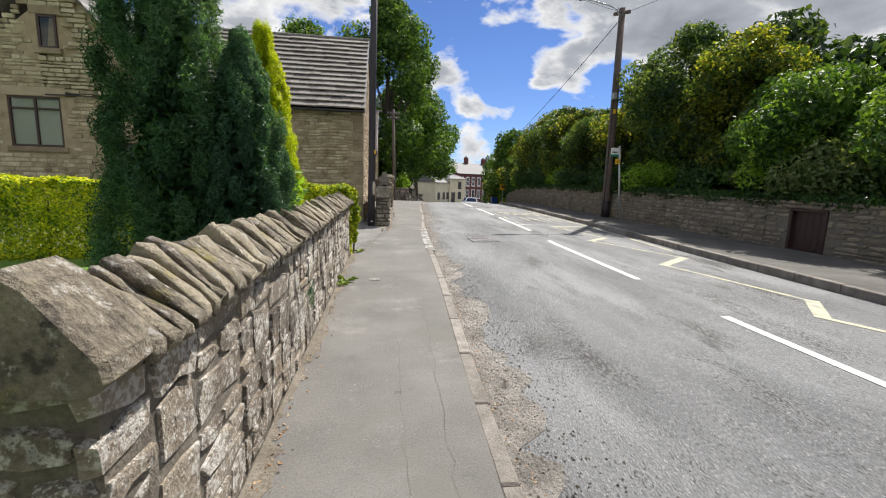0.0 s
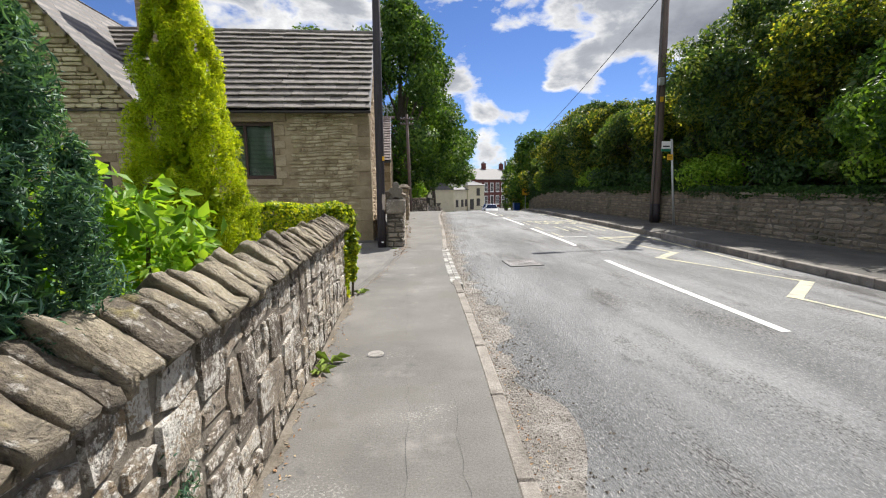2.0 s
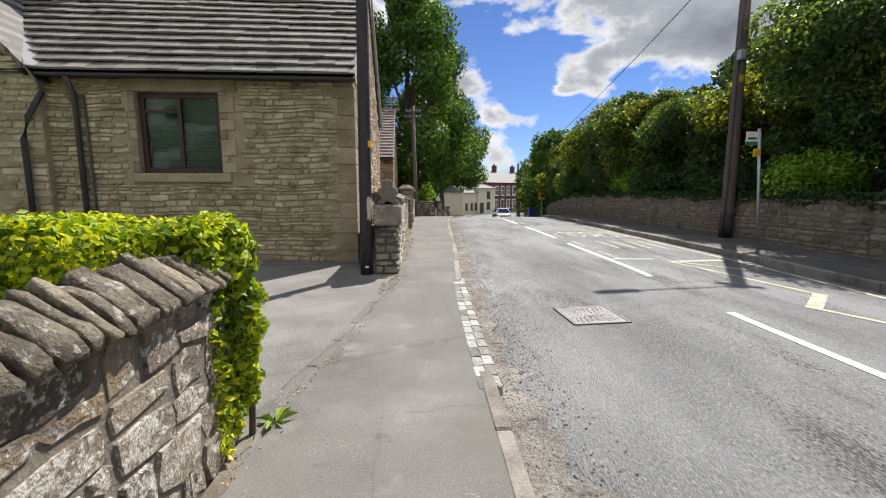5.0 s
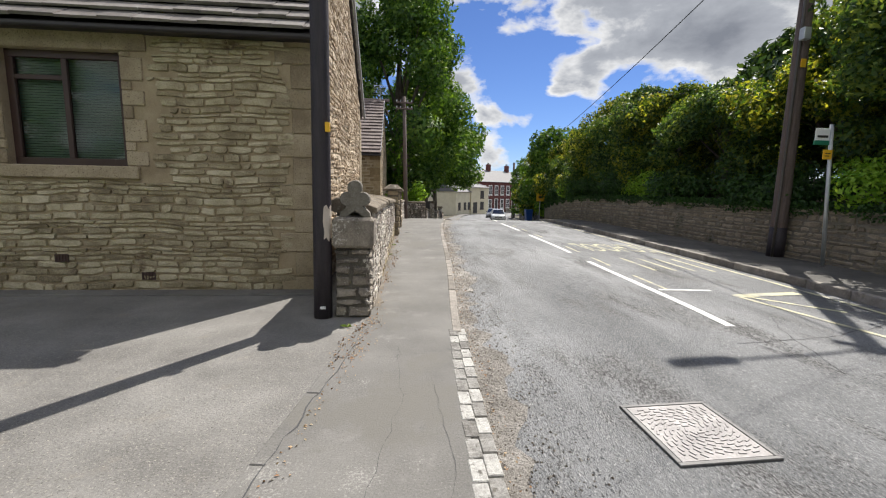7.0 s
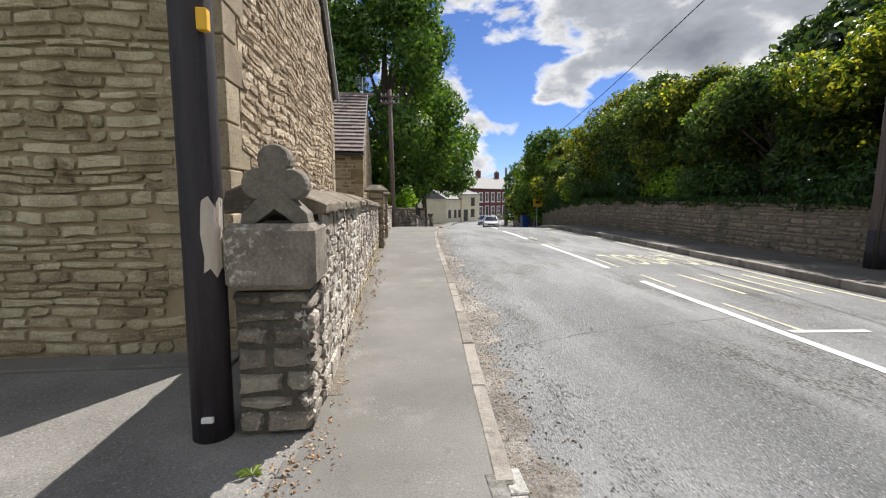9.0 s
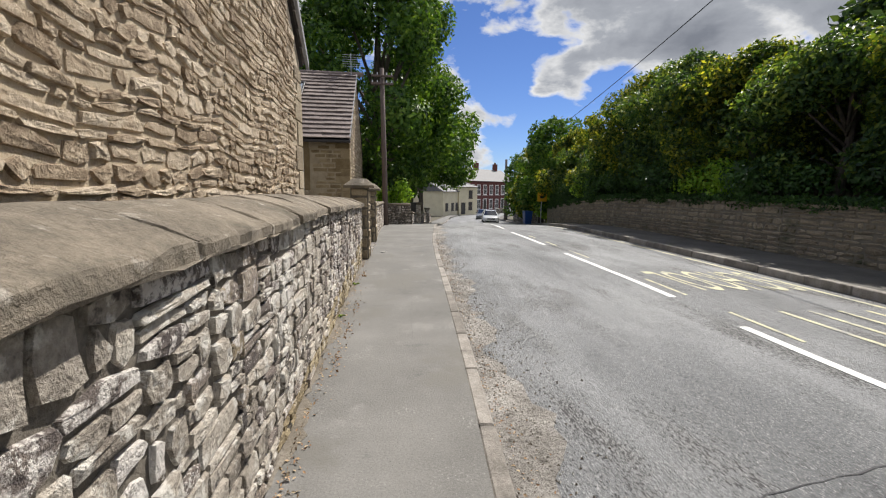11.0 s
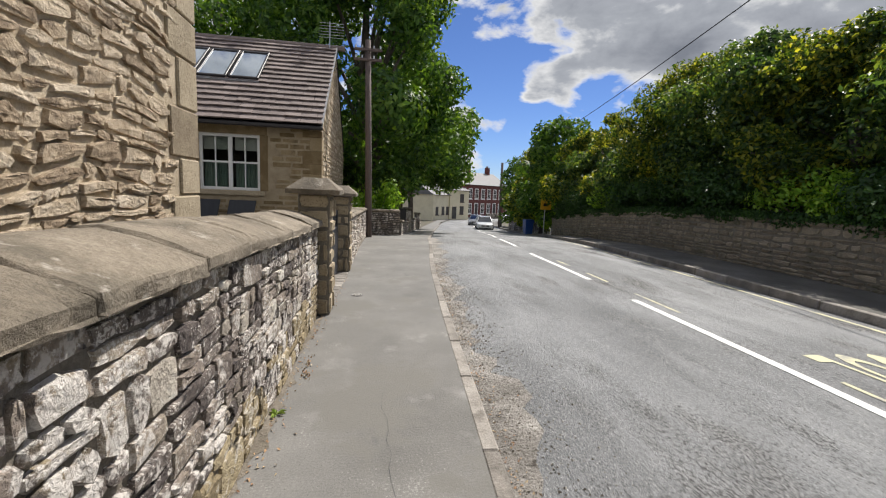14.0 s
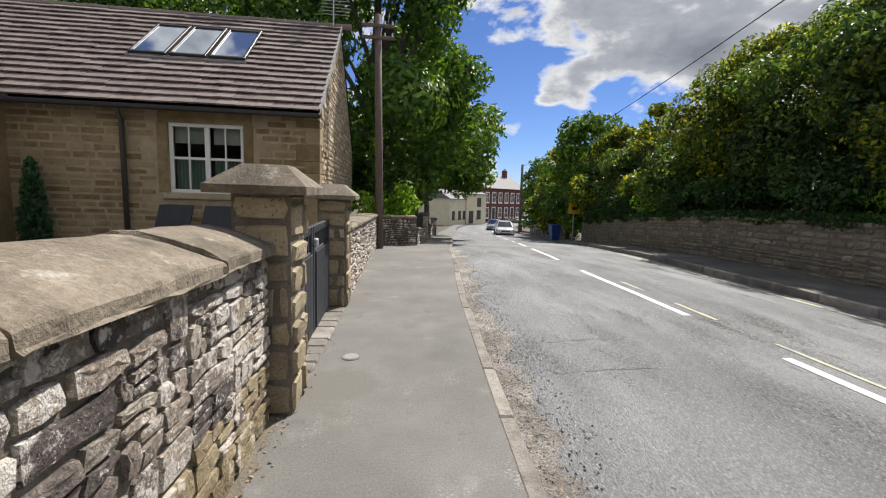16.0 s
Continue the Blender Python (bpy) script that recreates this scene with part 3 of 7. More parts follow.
def broad_tree(at, height, spread, seed, label, leaf_mat=None, size=0.12, per=340, low=0.25, clumps=46, name="broadleaf_tree", trunk_r=None):
    """A tapered trunk with limbs and a crown of many leafy clumps."""
    r = random.Random(seed)
    leaf_mat = leaf_mat or leaf_tree
    x, y, z = at
    t = thing(name, at, label, "tree")
    tr = trunk_r or height * 0.022
    wood = [tube([(x, y, z - 0.2), (x + 0.05, y, z + height * 0.2), (x + r.uniform(-.2, .2), y + r.uniform(-.2, .2), z + height * 0.5), (x, y, z + height * 0.85)],
                 [tr * 1.25, tr, tr * 0.7, tr * 0.2], 10)]
    part("trunk", wood[0], bark, t, smooth=True)
    cs, rs = [], []
    for k in range(clumps):
        f = r.uniform(low, 1.0)
        ang = r.uniform(0, 2 * math.pi)
        prof = math.sin(min(1.0, (f - low) / (1 - low) * 0.85 + 0.18) * math.pi) ** 0.6
        d = spread * prof * math.sqrt(r.uniform(0.15, 1.0))
        cs.append((x + d * math.cos(ang), y + d * math.sin(ang), z + f * height))
        rs.append(spread * r.uniform(0.2, 0.36))
    for k in range(0, clumps, 4):
        c = Vector(cs[k])
        s = Vector((x, y, z + max(height * 0.18, (c.z - z) * 0.55)))
        q = s.lerp(c, 0.5) + Vector((0, 0, 0.25))
        part("limb", tube([s, q, c], [tr * 0.4, tr * 0.25, tr * 0.06], 6), bark, t, smooth=True)
    p, nr = clump_points(cs, rs, per, seed)
    leaves("crown", p, size, leaf_mat, t, 0.25, nr, seed=seed)
    return t


def shrub(name, at, rad, seed, label, material, size=0.07, per=500, squash=0.9, clumps=9, category="shrub"):
    r = random.Random(seed)
    x, y, z = at
    t = thing(name, at, label, category)
    cs, rs = [], []
    for k in range(clumps):
        a, d = r.uniform(0, 6.28), rad[0] * math.sqrt(r.random()) * 0.7
        f = r.uniform(0.25, 0.85)
        cs.append((x + d * math.cos(a), y + d * math.sin(a) * rad[1] / rad[0], z + f * rad[2]))
        rs.append(min(rad) * r.uniform(0.3, 0.5))
    for k in range(3):
        part("stem", tube([(x, y, z - 0.05), Vector((x, y, z)).lerp(Vector(cs[k]), 0.5), cs[k]], [0.03, 0.02, 0.008], 5), bark, t)
    p, nr = clump_points(cs, rs, per, seed, squash, 0.5)
    p[:, 2] = np.maximum(p[:, 2], z + 0.01)
    leaves("foliage", p, size, material, t, 0.3, nr, seed=seed)
    return t

# ---- ground, road and pavements ----
rx_foot = lambda y: 0.105 + (y - 13.3) * 0.0095

ys = list(np.concatenate([np.arange(-40, 22, 2.0), np.arange(22, 66, 1.0), np.arange(66, 142, 2.0)]))
gx = [-900, -300, -120, -60, -30, -12, 0, 12, 30, 60, 120, 300, 900]
gy = [-900, -300, -100, -40] + [float(v) for v in range(-30, 150, 3)] + [160, 220, 300, 500, 900, 1500]
put("ground", ([(x, y, gz(y) - 0.16) for y in gy for x in gx],
               [(j * 13 + i, j * 13 + i + 1, (j + 1) * 13 + i + 1, (j + 1) * 13 + i) for j in range(len(gy) - 1) for i in range(12)]), earth,
    label="earth and rough grass beyond the road", category="ground")
road_vs, road_fs = [], []
NX = 12
for y in ys:
    a, b = kerb_l(y), kerb_r(y)
    for i in range(NX + 1):
        k = i / NX
        road_vs.append((a + (b - a) * k, y, gz(y) + ROAD + 0.05 * (1 - (2 * k - 1) ** 2) - 0.03))
for j in range(len(ys) - 1):
    for i in range(NX):
        road_fs.append((j * (NX + 1) + i, j * (NX + 1) + i + 1, (j + 1) * (NX + 1) + i + 1, (j + 1) * (NX + 1) + i))
put("road", (road_vs, road_fs), asphalt, True, "worn grey asphalt road with patched surface", "road")


def road_z(x, y):
    a, b = kerb_l(y), kerb_r(y)
    k = (x - a) / (b - a)
    return gz(y) + ROAD + 0.05 * (1 - (2 * k - 1) ** 2) - 0.03


put("pavement_left", strip(ys, wall_l, lambda y: kerb_l(y) - 0.1, gz), paving, False, "narrow worn grey tarmac pavement", "pavement")
put("pavement_right", strip(ys, lambda y: kerb_r(y) + 0.125, lambda y: max(wall_r(y), kerb_r(y) + 0.8), lambda y: gz(y) + 0.05), tree_shaded_tarmac, False, "tarmac pavement coloured dark for the shade of the trees", "pavement")
put("forecourt", ([(-30, 8.3, -0.004), (-0.55, 8.3, -0.004), (-0.52, 8.6, -0.004), (-0.17, 10.3, -0.004), (0.16, 12.5, -0.004), (0.24, 13.3, -0.004), (0.1, 14.7, -0.004), (-0.15, 22, -0.004), (-0.15, 37, -0.5), (-30, 37, -0.5)],
                  [(0, 1, 2, 3, 4, 5, 6, 7), (0, 7, 8, 9)]), shade_tarmac, False, "grey tarmac forecourt of the stone schoolhouse", "forecourt")
put("lawn", ([(-30, -12, 0.06), (-0.95, -12, 0.06), (-0.95, 8.35, 0.06), (-30, 8.35, 0.06)], [(0, 1, 2, 3)]), grass, False, "bright green mown garden lawn", "lawn")

# kerb stones, each a piece of its own
kl = thing("kerb_left", (0.6, 0, 0), "worn pale stone kerb along the pavement", "kerb", kind="structure")
kr = thing("kerb_right", (6.8, 0, 0), "low dark stone kerb below the bank wall", "kerb", kind="structure")
r = random.Random(11)
for parent, line, z1, side in ((kl, kerb_l, 0.006, -1), (kr, kerb_r, 0.055, 1)):
    y = -4.0
    while y < 70:
        n = r.uniform(0.75, 1.05) if y < 40 else 2.5
        if parent is kl and 8.9 < y < 12.7:
            y += 0.05
            continue
        a, b = Vector((line(y), y, gz(y))), Vector((line(y + n), y + n, gz(y + n)))
        m = frame_of(a, b - a, Vector((0, 0, 1)).cross(b - a))
        lo, hi = ((r.uniform(-0.006, 0.006), 0.105) if side < 0 else (-0.125, 0.0))
        part("kerb_stone", moved(box(0.004, n - 0.004, lo, hi, -0.16, z1 + r.uniform(-0.005, 0.005), 0.012), m), kerbstone, parent)
        y += n

# pale setts along the dropped kerb
sett = thing("sett_edging", (1.05, 10.8, 0), "white painted stone setts in the dropped kerb", "setts", kind="structure")
sett_paint = surf("painted_sett", [(0.13, 0.122, 0.11), (0.3, 0.29, 0.27), (0.5, 0.49, 0.46)], 8, 40, 0.85, 0.7, rand="object", amount=0.45, spots=[((0.12, 0.11, 0.095), 16.0, 0.56, 0.66)])
y = 8.9
while y < 12.7:
    for row in (0, 1):
        x = kerb_l(y) - 0.13 + row * 0.095
        n = r.uniform(0.195, 0.207)
        part("sett", box(x, x + 0.088, y + row * 0.06, y + row * 0.06 + n - 0.012, -0.1, 0.002 - row * 0.012 + r.uniform(0, 0.004), 0.005), sett_paint, sett)
    y += 0.205

dirt = surf("wall_foot_dirt", [(0.1, 0.085, 0.063), (0.18, 0.155, 0.122), (0.27, 0.24, 0.198)], 3, 40, 0.95, 0.9, relief=0.012)
dr_ = random.Random(35)
for a, b in ((1.3, 8.4), (13.7, 24.3)):
    dvs = []
    dys = [float(v) for v in np.arange(a, b, 0.07)]
    for y in dys:
        w = max(0.02, 0.075 + 0.045 * math.sin(y * 1.9) * math.sin(y * 5.1) + dr_.uniform(-0.035, 0.035))
        x = wall_l(y) - 0.02 if y < 10 else rx_foot(y)
        dvs += [(x, y, 0.0035), (x + w, y, 0.0035)]
    put("dirt_margin", (dvs, [(2 * i, 2 * i + 1, 2 * i + 3, 2 * i + 2) for i in range(len(dys) - 1)]), dirt, label="strip of brown dirt at the foot of the wall", category="dirt")

# ---- road markings ----
def marking(name, pts, width, material, label, lift=0.006):
    """A painted line along points on the road."""
    vs, fs = [], []
    ps = []
    for a, b in zip(pts, pts[1:]):
        k = max(1, int(math.hypot(b[0] - a[0], b[1] - a[1]) / 0.5))
        ps += [(a[0] + (b[0] - a[0]) * i / k, a[1] + (b[1] - a[1]) * i / k) for i in range(k)]
    ps.append(pts[-1])
    for i, p in enumerate(ps):
        a, b = ps[max(i - 1, 0)], ps[min(i + 1, len(ps) - 1)]
        d = Vector((b[0] - a[0], b[1] - a[1])).normalized()
        for s in (-1, 1):
            x, y = p[0] - d.y * s * width / 2, p[1] + d.x * s * width / 2
            vs.append((x, y, road_z(x, y) + lift))
    fs = [(2 * i, 2 * i + 1, 2 * i + 3, 2 * i + 2)[::-1] for i in range(len(ps) - 1)]
    ob = new(name, mesh_of(name, vs, fs, material))
    return tagged(ob, label, "road marking", "road markings", "structure")


mid_x = smooth_line([(-40, 3.5), (3, 3.82), (6.7, 3.96), (11, 4.12), (13, 4.42), (17.5, 4.58), (19, 4.72), (23, 4.82), (28, 4.95), (32.2, 5.5), (37, 6.45), (44, 8.1), (60, 11.0), (72, 13.4), (90, 18), (120, 33)], 1.2)
for a, b in ((-5.8, -1.6), (0.4, 4.6), (6.45, 10.75), (12.9, 17.4), (18.7, 22.8), (24.3, 27.8), (29.6, 33.4), (35.2, 39), (41, 45), (47, 51), (53, 57), (60, 64), (67, 71), (75, 79)):
    marking("centre_line", [(mid_x(a + (b - a) * i / 8), a + (b - a) * i / 8) for i in range(9)], 0.11, white_paint, "white broken centre line of the road")
for a, b in ((14.75, 15.9), (16.9, 17.95), (18.8, 19.9), (22.1, 23.2), (24.1, 24.95), (25.8, 26.6)):
    marking("thin_line", [(mid_x(a) + 0.27, a), (mid_x(b) + 0.27, b)], 0.05, yellow_paint, "thin faded yellow line beside the centre line")
marking("zigzag", [(6.6, 1.6), (5.1, 4.55)], 0.1, yellow_paint, "faded yellow school zigzag on the road")
marking("zigzag_bend", [(5.08, 4.5), (5.8, 5.3)], 0.17, yellow_paint, "faded yellow school zigzag on the road")
marking("zigzag", [(5.75, 5.3), (5.22, 7.75)], 0.08, yellow_paint, "faded yellow school zigzag on the road")
marking("zigzag_bend", [(5.2, 7.65), (6.35, 8.6)], 0.17, yellow_paint, "faded yellow school zigzag on the road")
marking("zigzag", [(6.3, 8.6), (5.33, 10.9)], 0.08, yellow_paint, "faded yellow school zigzag on the road")
marking("zigzag_bend", [(5.3, 10.85), (6.15, 11.6)], 0.17, yellow_paint, "faded yellow school zigzag on the road")
marking("zigzag", [(6.1, 11.6), (5.6, 14.4)], 0.08, yellow_paint, "faded yellow school zigzag on the road")
marking("zigzag_bend", [(5.62, 14.35), (6.9, 14.6)], 0.17, yellow_paint, "faded yellow school zigzag on the road")
marking("zigzag", [(5.65, 14.4), (6.55, 13.5)], 0.08, yellow_paint, "faded yellow school zigzag on the road")
marking("box_end", [(mid_x(14.7) + 0.12, 14.75), (5.45, 14.7)], 0.08, white_paint, "short white cross line on the road")
marking("kerb_line", [(kerb_r(y) - 0.3, y) for y in np.arange(9.5, 34, 0.75)], 0.09, yellow_paint, "faded yellow line along the far kerb")


def road_word(word, x, y, wide, long):
    """Tall letters on the road, read by those who come the other way."""
    cu = bpy.data.curves.new("text", "FONT")
    cu.body, cu.align_x, cu.size, cu.resolution_u = word, "LEFT", 1.0, 4
    tmp = bpy.data.objects.new("text", cu)
    me = bpy.data.meshes.new_from_object(tmp)
    bpy.data.objects.remove(tmp)
    xs = [v.co.x for v in me.vertices]
    zs = [v.co.y for v in me.vertices]
    x0, x1, y0, y1 = min(xs), max(xs), min(zs), max(zs)
    for v in me.vertices:
        px = x - (v.co.x - x0) / (x1 - x0) * wide
        py = y - (v.co.y - y0) / (y1 - y0) * long
        v.co = (px, py, road_z(px, py) + 0.006)
    me.flip_normals()
    me.materials.append(yellow_paint)
    ob = new("road_lettering", me)
    tagged(ob, "tall faded yellow letters painted on the road", "road lettering", "road markings", "structure")


road_word("SCHOOL", 7.25, 20.55, 1.95, 1.5)
for k in range(4):
    marking("worn_lettering", [(5.55 + k * 0.42, 16.4), (5.6 + k * 0.42, 17.95)], 0.07, yellow_paint, "worn unreadable yellow lettering on the road")

grit_m = surf("gritty_asphalt", [(0.1, 0.09, 0.078), (0.24, 0.222, 0.198), (0.42, 0.395, 0.36)], 2.2, 40, 0.95, 1.0, relief=0.025, spots=[((0.07, 0.06, 0.05), 7.0, 0.58, 0.68)])
gr = random.Random(31)
gvs = []
gys = [float(v) for v in np.arange(-3, 34, 0.16)]
for y in gys:
    w = 0.28 + 0.11 * math.sin(y * 0.7) * math.sin(y * 2.3) + gr.uniform(-0.12, 0.12)
    for k in (0.0, 0.5, 1.0):
        x = kerb_l(y) + 0.002 + w * k
        gvs.append((x, y, road_z(x, y) + 0.004))
put("gutter_strip", (gvs, [(3 * i + k, 3 * i + k + 1, 3 * i + k + 4, 3 * i + k + 3) for i in range(len(gys) - 1) for k in (0, 1)]), grit_m, label="rough brownish gritty asphalt beside the kerb", category="gutter")
g0 = np.random.default_rng(32)
peb_v, peb_f = [], []
for i in range(7000):
    y = float(g0.uniform(0.5, 27))
    x = kerb_l(y) + abs(float(g0.normal())) * 0.26 + 0.01
    z, s = road_z(x, y) + 0.002, float(g0.uniform(0.004, 0.014))
    n = len(peb_v)
    a = float(g0.uniform(0, 6.28))
    peb_v += [(x + s * math.cos(a + q * 2.09), y + s * math.sin(a + q * 2.09), z) for q in range(3)] + [(x, y, z + s * 0.8)]
    peb_f += [(n, n + 1, n + 3), (n + 1, n + 2, n + 3), (n + 2, n, n + 3)]
pebble = surf("pebble", [(0.14, 0.115, 0.09), (0.26, 0.235, 0.2), (0.46, 0.43, 0.38)], 5, 30, 0.9, 0.0, rand="island", amount=0.6)
tagged(new("loose_grit", mesh_of("loose_grit", peb_v, peb_f, pebble)), "loose pale and brown grit beside the kerb", "grit", "", "stuff")
# ironwork and patches in the ground
hatch = thing("manhole_cover", (2.45, 10.8, road_z(2.45, 10.8)), "square worn iron manhole cover in the road", "manhole cover")
hz = road_z(2.45, 10.8) + 0.004
hm = frame_of((2.115, 10.46, hz), (1, 0.02, 0.018), (-0.02, 1, 0))
part("cover_frame", moved(join(box(0, 0.66, 0, 0.03, -0.03, 0.006, 0.003), box(0, 0.66, 0.67, 0.7, -0.03, 0.006, 0.003), box(0, 0.03, 0.03, 0.67, -0.03, 0.006, 0.003), box(0.63, 0.66, 0.03, 0.67, -0.03, 0.006, 0.003)), hm), iron, hatch)
part("cover_plate", moved(box(0.034, 0.626, 0.034, 0.666, -0.03, 0.003, 0.002), hm), iron_worn, hatch)
ribs = []
for k in range(9):
    rad = 0.05 + k * 0.042
    for q in range(int(6 + k * 4)):
        a0 = 2 * math.pi * q / int(6 + k * 4) + k * 0.4
        cx, cy = 0.33 + rad * math.cos(a0), 0.35 + rad * math.sin(a0)
        if 0.06 < cx < 0.6 and 0.06 < cy < 0.64:
            ribs.append(moved(box(-0.024, 0.024, -0.008, 0.008, 0, 0.006, 0.002), hm @ pose(cx, cy, 0.002, 0, 0, math.degrees(a0) + 60)))
part("raised_tread", join(*ribs), iron_worn, hatch)
for (x, y), rad in (((-0.15, 6.28), 0.085), ((0.61, 22.85), 0.085)):
    c = thing("stopcock_cover", (x, y, 0), "small round pale metal cover in the pavement", "water cover")
    part("rim", tube([(x, y, -0.03), (x, y, 0.004)], [rad, rad], 20), iron, c)
    part("lid", tube([(x, y, -0.02), (x, y, 0.007)], [rad * 0.85, rad * 0.82], 20), cap_pale, c)
    for q in range(-3, 4):
        w = math.sqrt(max(0.0, (rad * 0.78) ** 2 - (q * rad * 0.22) ** 2))
        part("lid_rib", box(x - w, x + w, y + q * rad * 0.22 - 0.003, y + q * rad * 0.22 + 0.003, 0.005, 0.0095), cap_pale, c)
        part("lid_rib", box(x + q * rad * 0.22 - 0.003, x + q * rad * 0.22 + 0.003, y - w, y + w, 0.005, 0.0098), cap_pale, c)
tar = surf("fresh_tar", [(0.045, 0.045, 0.047), (0.075, 0.075, 0.078)], 3, 90, 0.85, 0.4)


def crack(pts, width, seed, z=None, material=None):
    rr = random.Random(seed)
    line = []
    for a, b in zip(pts, pts[1:]):
        k = max(2, int(math.hypot(b[0] - a[0], b[1] - a[1]) / 0.12))
        line += [(a[0] + (b[0] - a[0]) * i / k + rr.uniform(-.02, .02), a[1] + (b[1] - a[1]) * i / k + rr.uniform(-.02, .02)) for i in range(k)]
    vs, fs = [], []
    for i, p in enumerate(line):
        q = line[min(i + 1, len(line) - 1)] if i + 1 < len(line) else line[i - 1]
        d = Vector((q[0] - p[0], q[1] - p[1]))
        d = d.normalized() if d.length else Vector((0, 1))
        w = width * rr.uniform(0.3, 1.0)
        for s in (-1, 1):
            x, y = p[0] - d.y * s * w / 2, p[1] + d.x * s * w / 2
            vs.append((x, y, (road_z(x, y) if z is None else z) + 0.0035))
    fs = [(2 * i, 2 * i + 1, 2 * i + 3, 2 * i + 2) for i in range(len(line) - 1)]
    tagged(new("crack", mesh_of("crack", vs, fs, material or tar)), "fine dark crack in the tarmac", "crack", "cracks", "structure")


for i, (pts, w) in enumerate([([(4.0, 12.35), (5.2, 12.5), (6.6, 13.0)], 0.03), ([(1.2, 14.5), (2.6, 15.0), (4.6, 15.3)], 0.025),
                              ([(2.35, 22.6), (3.0, 22.65), (3.5, 22.6)], 0.035), ([(2.4, 23.35), (3.1, 23.45), (3.6, 23.4)], 0.03), ([(4.4, 11.6), (4.9, 12.8), (5.3, 13.4)], 0.025)]):
    crack(pts, w * 0.5, i)
for i, (pts, w) in enumerate([([(0.32, 1.5), (0.36, 3.0), (0.4, 4.2), (0.44, 5.6)], 0.012), ([(0.4, 4.3), (0.62, 4.4), (0.8, 4.2)], 0.01), ([(0.0, 5.6), (0.4, 5.7), (0.75, 5.6)], 0.012),
                              ([(0.1, 1.8), (0.12, 5.2), (0.15, 9.0)], 0.01), ([(0.3, 10.2), (0.5, 11.2), (0.46, 12.4)], 0.014), ([(0.55, 9.6), (0.8, 10.4), (0.75, 11.6)], 0.016),
                              ([(0.95, 17.2), (1.0, 18.5), (0.93, 20.0)], 0.012), ([(0.4, 18.4), (0.9, 18.45), (1.4, 18.4)], 0.012), ([(0.4, 20.4), (1.0, 20.5), (1.5, 20.45)], 0.01), ([(0.3, 8.6), (0.7, 8.7), (0.9, 8.6)], 0.014)]):
    crack(pts, w * 0.2, 50 + i, 0.0)
# pitted seam along the wheel track
seam = smooth_line([(0, 1.3), (2.2, 1.32), (6, 1.42), (10, 1.62), (13.2, 1.76), (15.1, 1.87), (16.4, 2.04), (17.6, 2.15), (20.4, 2.36), (22.4, 2.42), (25, 2.6), (30, 3.2)], 0.6)
g0 = np.random.default_rng(33)
pit_v, pit_f = [], []
for i in range(2600):
    y = float(g0.uniform(1.0, 29))
    if math.sin(y * 1.3) + 0.7 * math.sin(y * 3.7 + 1) + float(g0.normal()) * 0.5 < 0.1:
        continue
    x = seam(y) + float(g0.normal()) * 0.055
    w, h, a = float(g0.uniform(0.002, 0.006)), float(g0.uniform(0.004, 0.018)), float(g0.normal()) * 0.7
    n = len(pit_v)
    for dx, dy in ((-w, 0), (0, -h), (w, 0), (0, h)):
        px, py = x + dx * math.cos(a) - dy * math.sin(a), y + dx * math.sin(a) + dy * math.cos(a)
        pit_v.append((px, py, road_z(px, py) + 0.003))
    pit_f.append((n, n + 1, n + 2, n + 3))
tagged(new("pitted_seam", mesh_of("pitted_seam", pit_v, pit_f, tar)), "dark pitted seam worn along the wheel track", "road wear", "", "stuff")
crack([(-0.6, 9.0), (-0.27, 10.3), (0.06, 12.5)], 0.012, 77, 0.001)
# edging slabs between forecourt and pavement
edge = thing("forecourt_edging", (-0.2, 10.5, 0), "worn stone edging flush between forecourt and pavement", "edging", kind="structure")
y = 8.6
while y < 12.9:
    n = r.uniform(0.5, 0.9)
    a, b = Vector((wall_l(y), y, 0)), Vector((wall_l(min(y + n, 13)), min(y + n, 13), 0))
    m = frame_of(a, b - a, Vector((0, 0, 1)).cross(b - a))
    part("edging_stone", moved(box(0.004, (b - a).length - 0.004, 0.0, 0.1, -0.1, 0.004, 0.008), m), paving, edge)
    y += n

wall_joint = surf("wall_joint", [(0.1, 0.086, 0.07), (0.18, 0.157, 0.126), (0.29, 0.255, 0.21)], 6, 60, 0.95, 0.8, relief=0.015)
# ---- boundary wall with tilted coping beside the garden ----
W0, W1 = 1.25, 8.35
bw = thing("garden_wall", (-0.8, 4.8, 0), "lichen-spotted rubble garden wall with tilted slab coping", "stone wall", kind="structure")
part("core", box(-0.96, -0.655, W0 + 0.03, W1 - 0.03, -0.1, 0.97), wall_joint, bw)
cells = stone_cells(W1 - W0, 0.97, (0.58, 0.3), (0.2, 0.12), 21, 0.4)
lay_stones(bw, cells, frame_of((-0.66, W0, 0), (0, 1, 0), (0, 0, 1)), rubble, rubble, 3, limit=300, proud=0.02, joint=0.007, wobble=0.022, arris=0.1)
lay_stones(bw, course_cells(0.3, 0.97, (0.12, 0.3), (0.1, 0.2), 4), frame_of((-0.96, W0 + 0.03, 0), (1, 0, 0), (0, 0, 1)), rubble, rubble, 5, proud=0.03, wobble=0.02)
lay_stones(bw, course_cells(0.3, 0.97, (0.12, 0.3), (0.1, 0.2), 6), frame_of((-0.66, W1 - 0.03, 0), (-1, 0, 0), (0, 0, 1)), rubble, rubble, 7, proud=0.03, wobble=0.02)


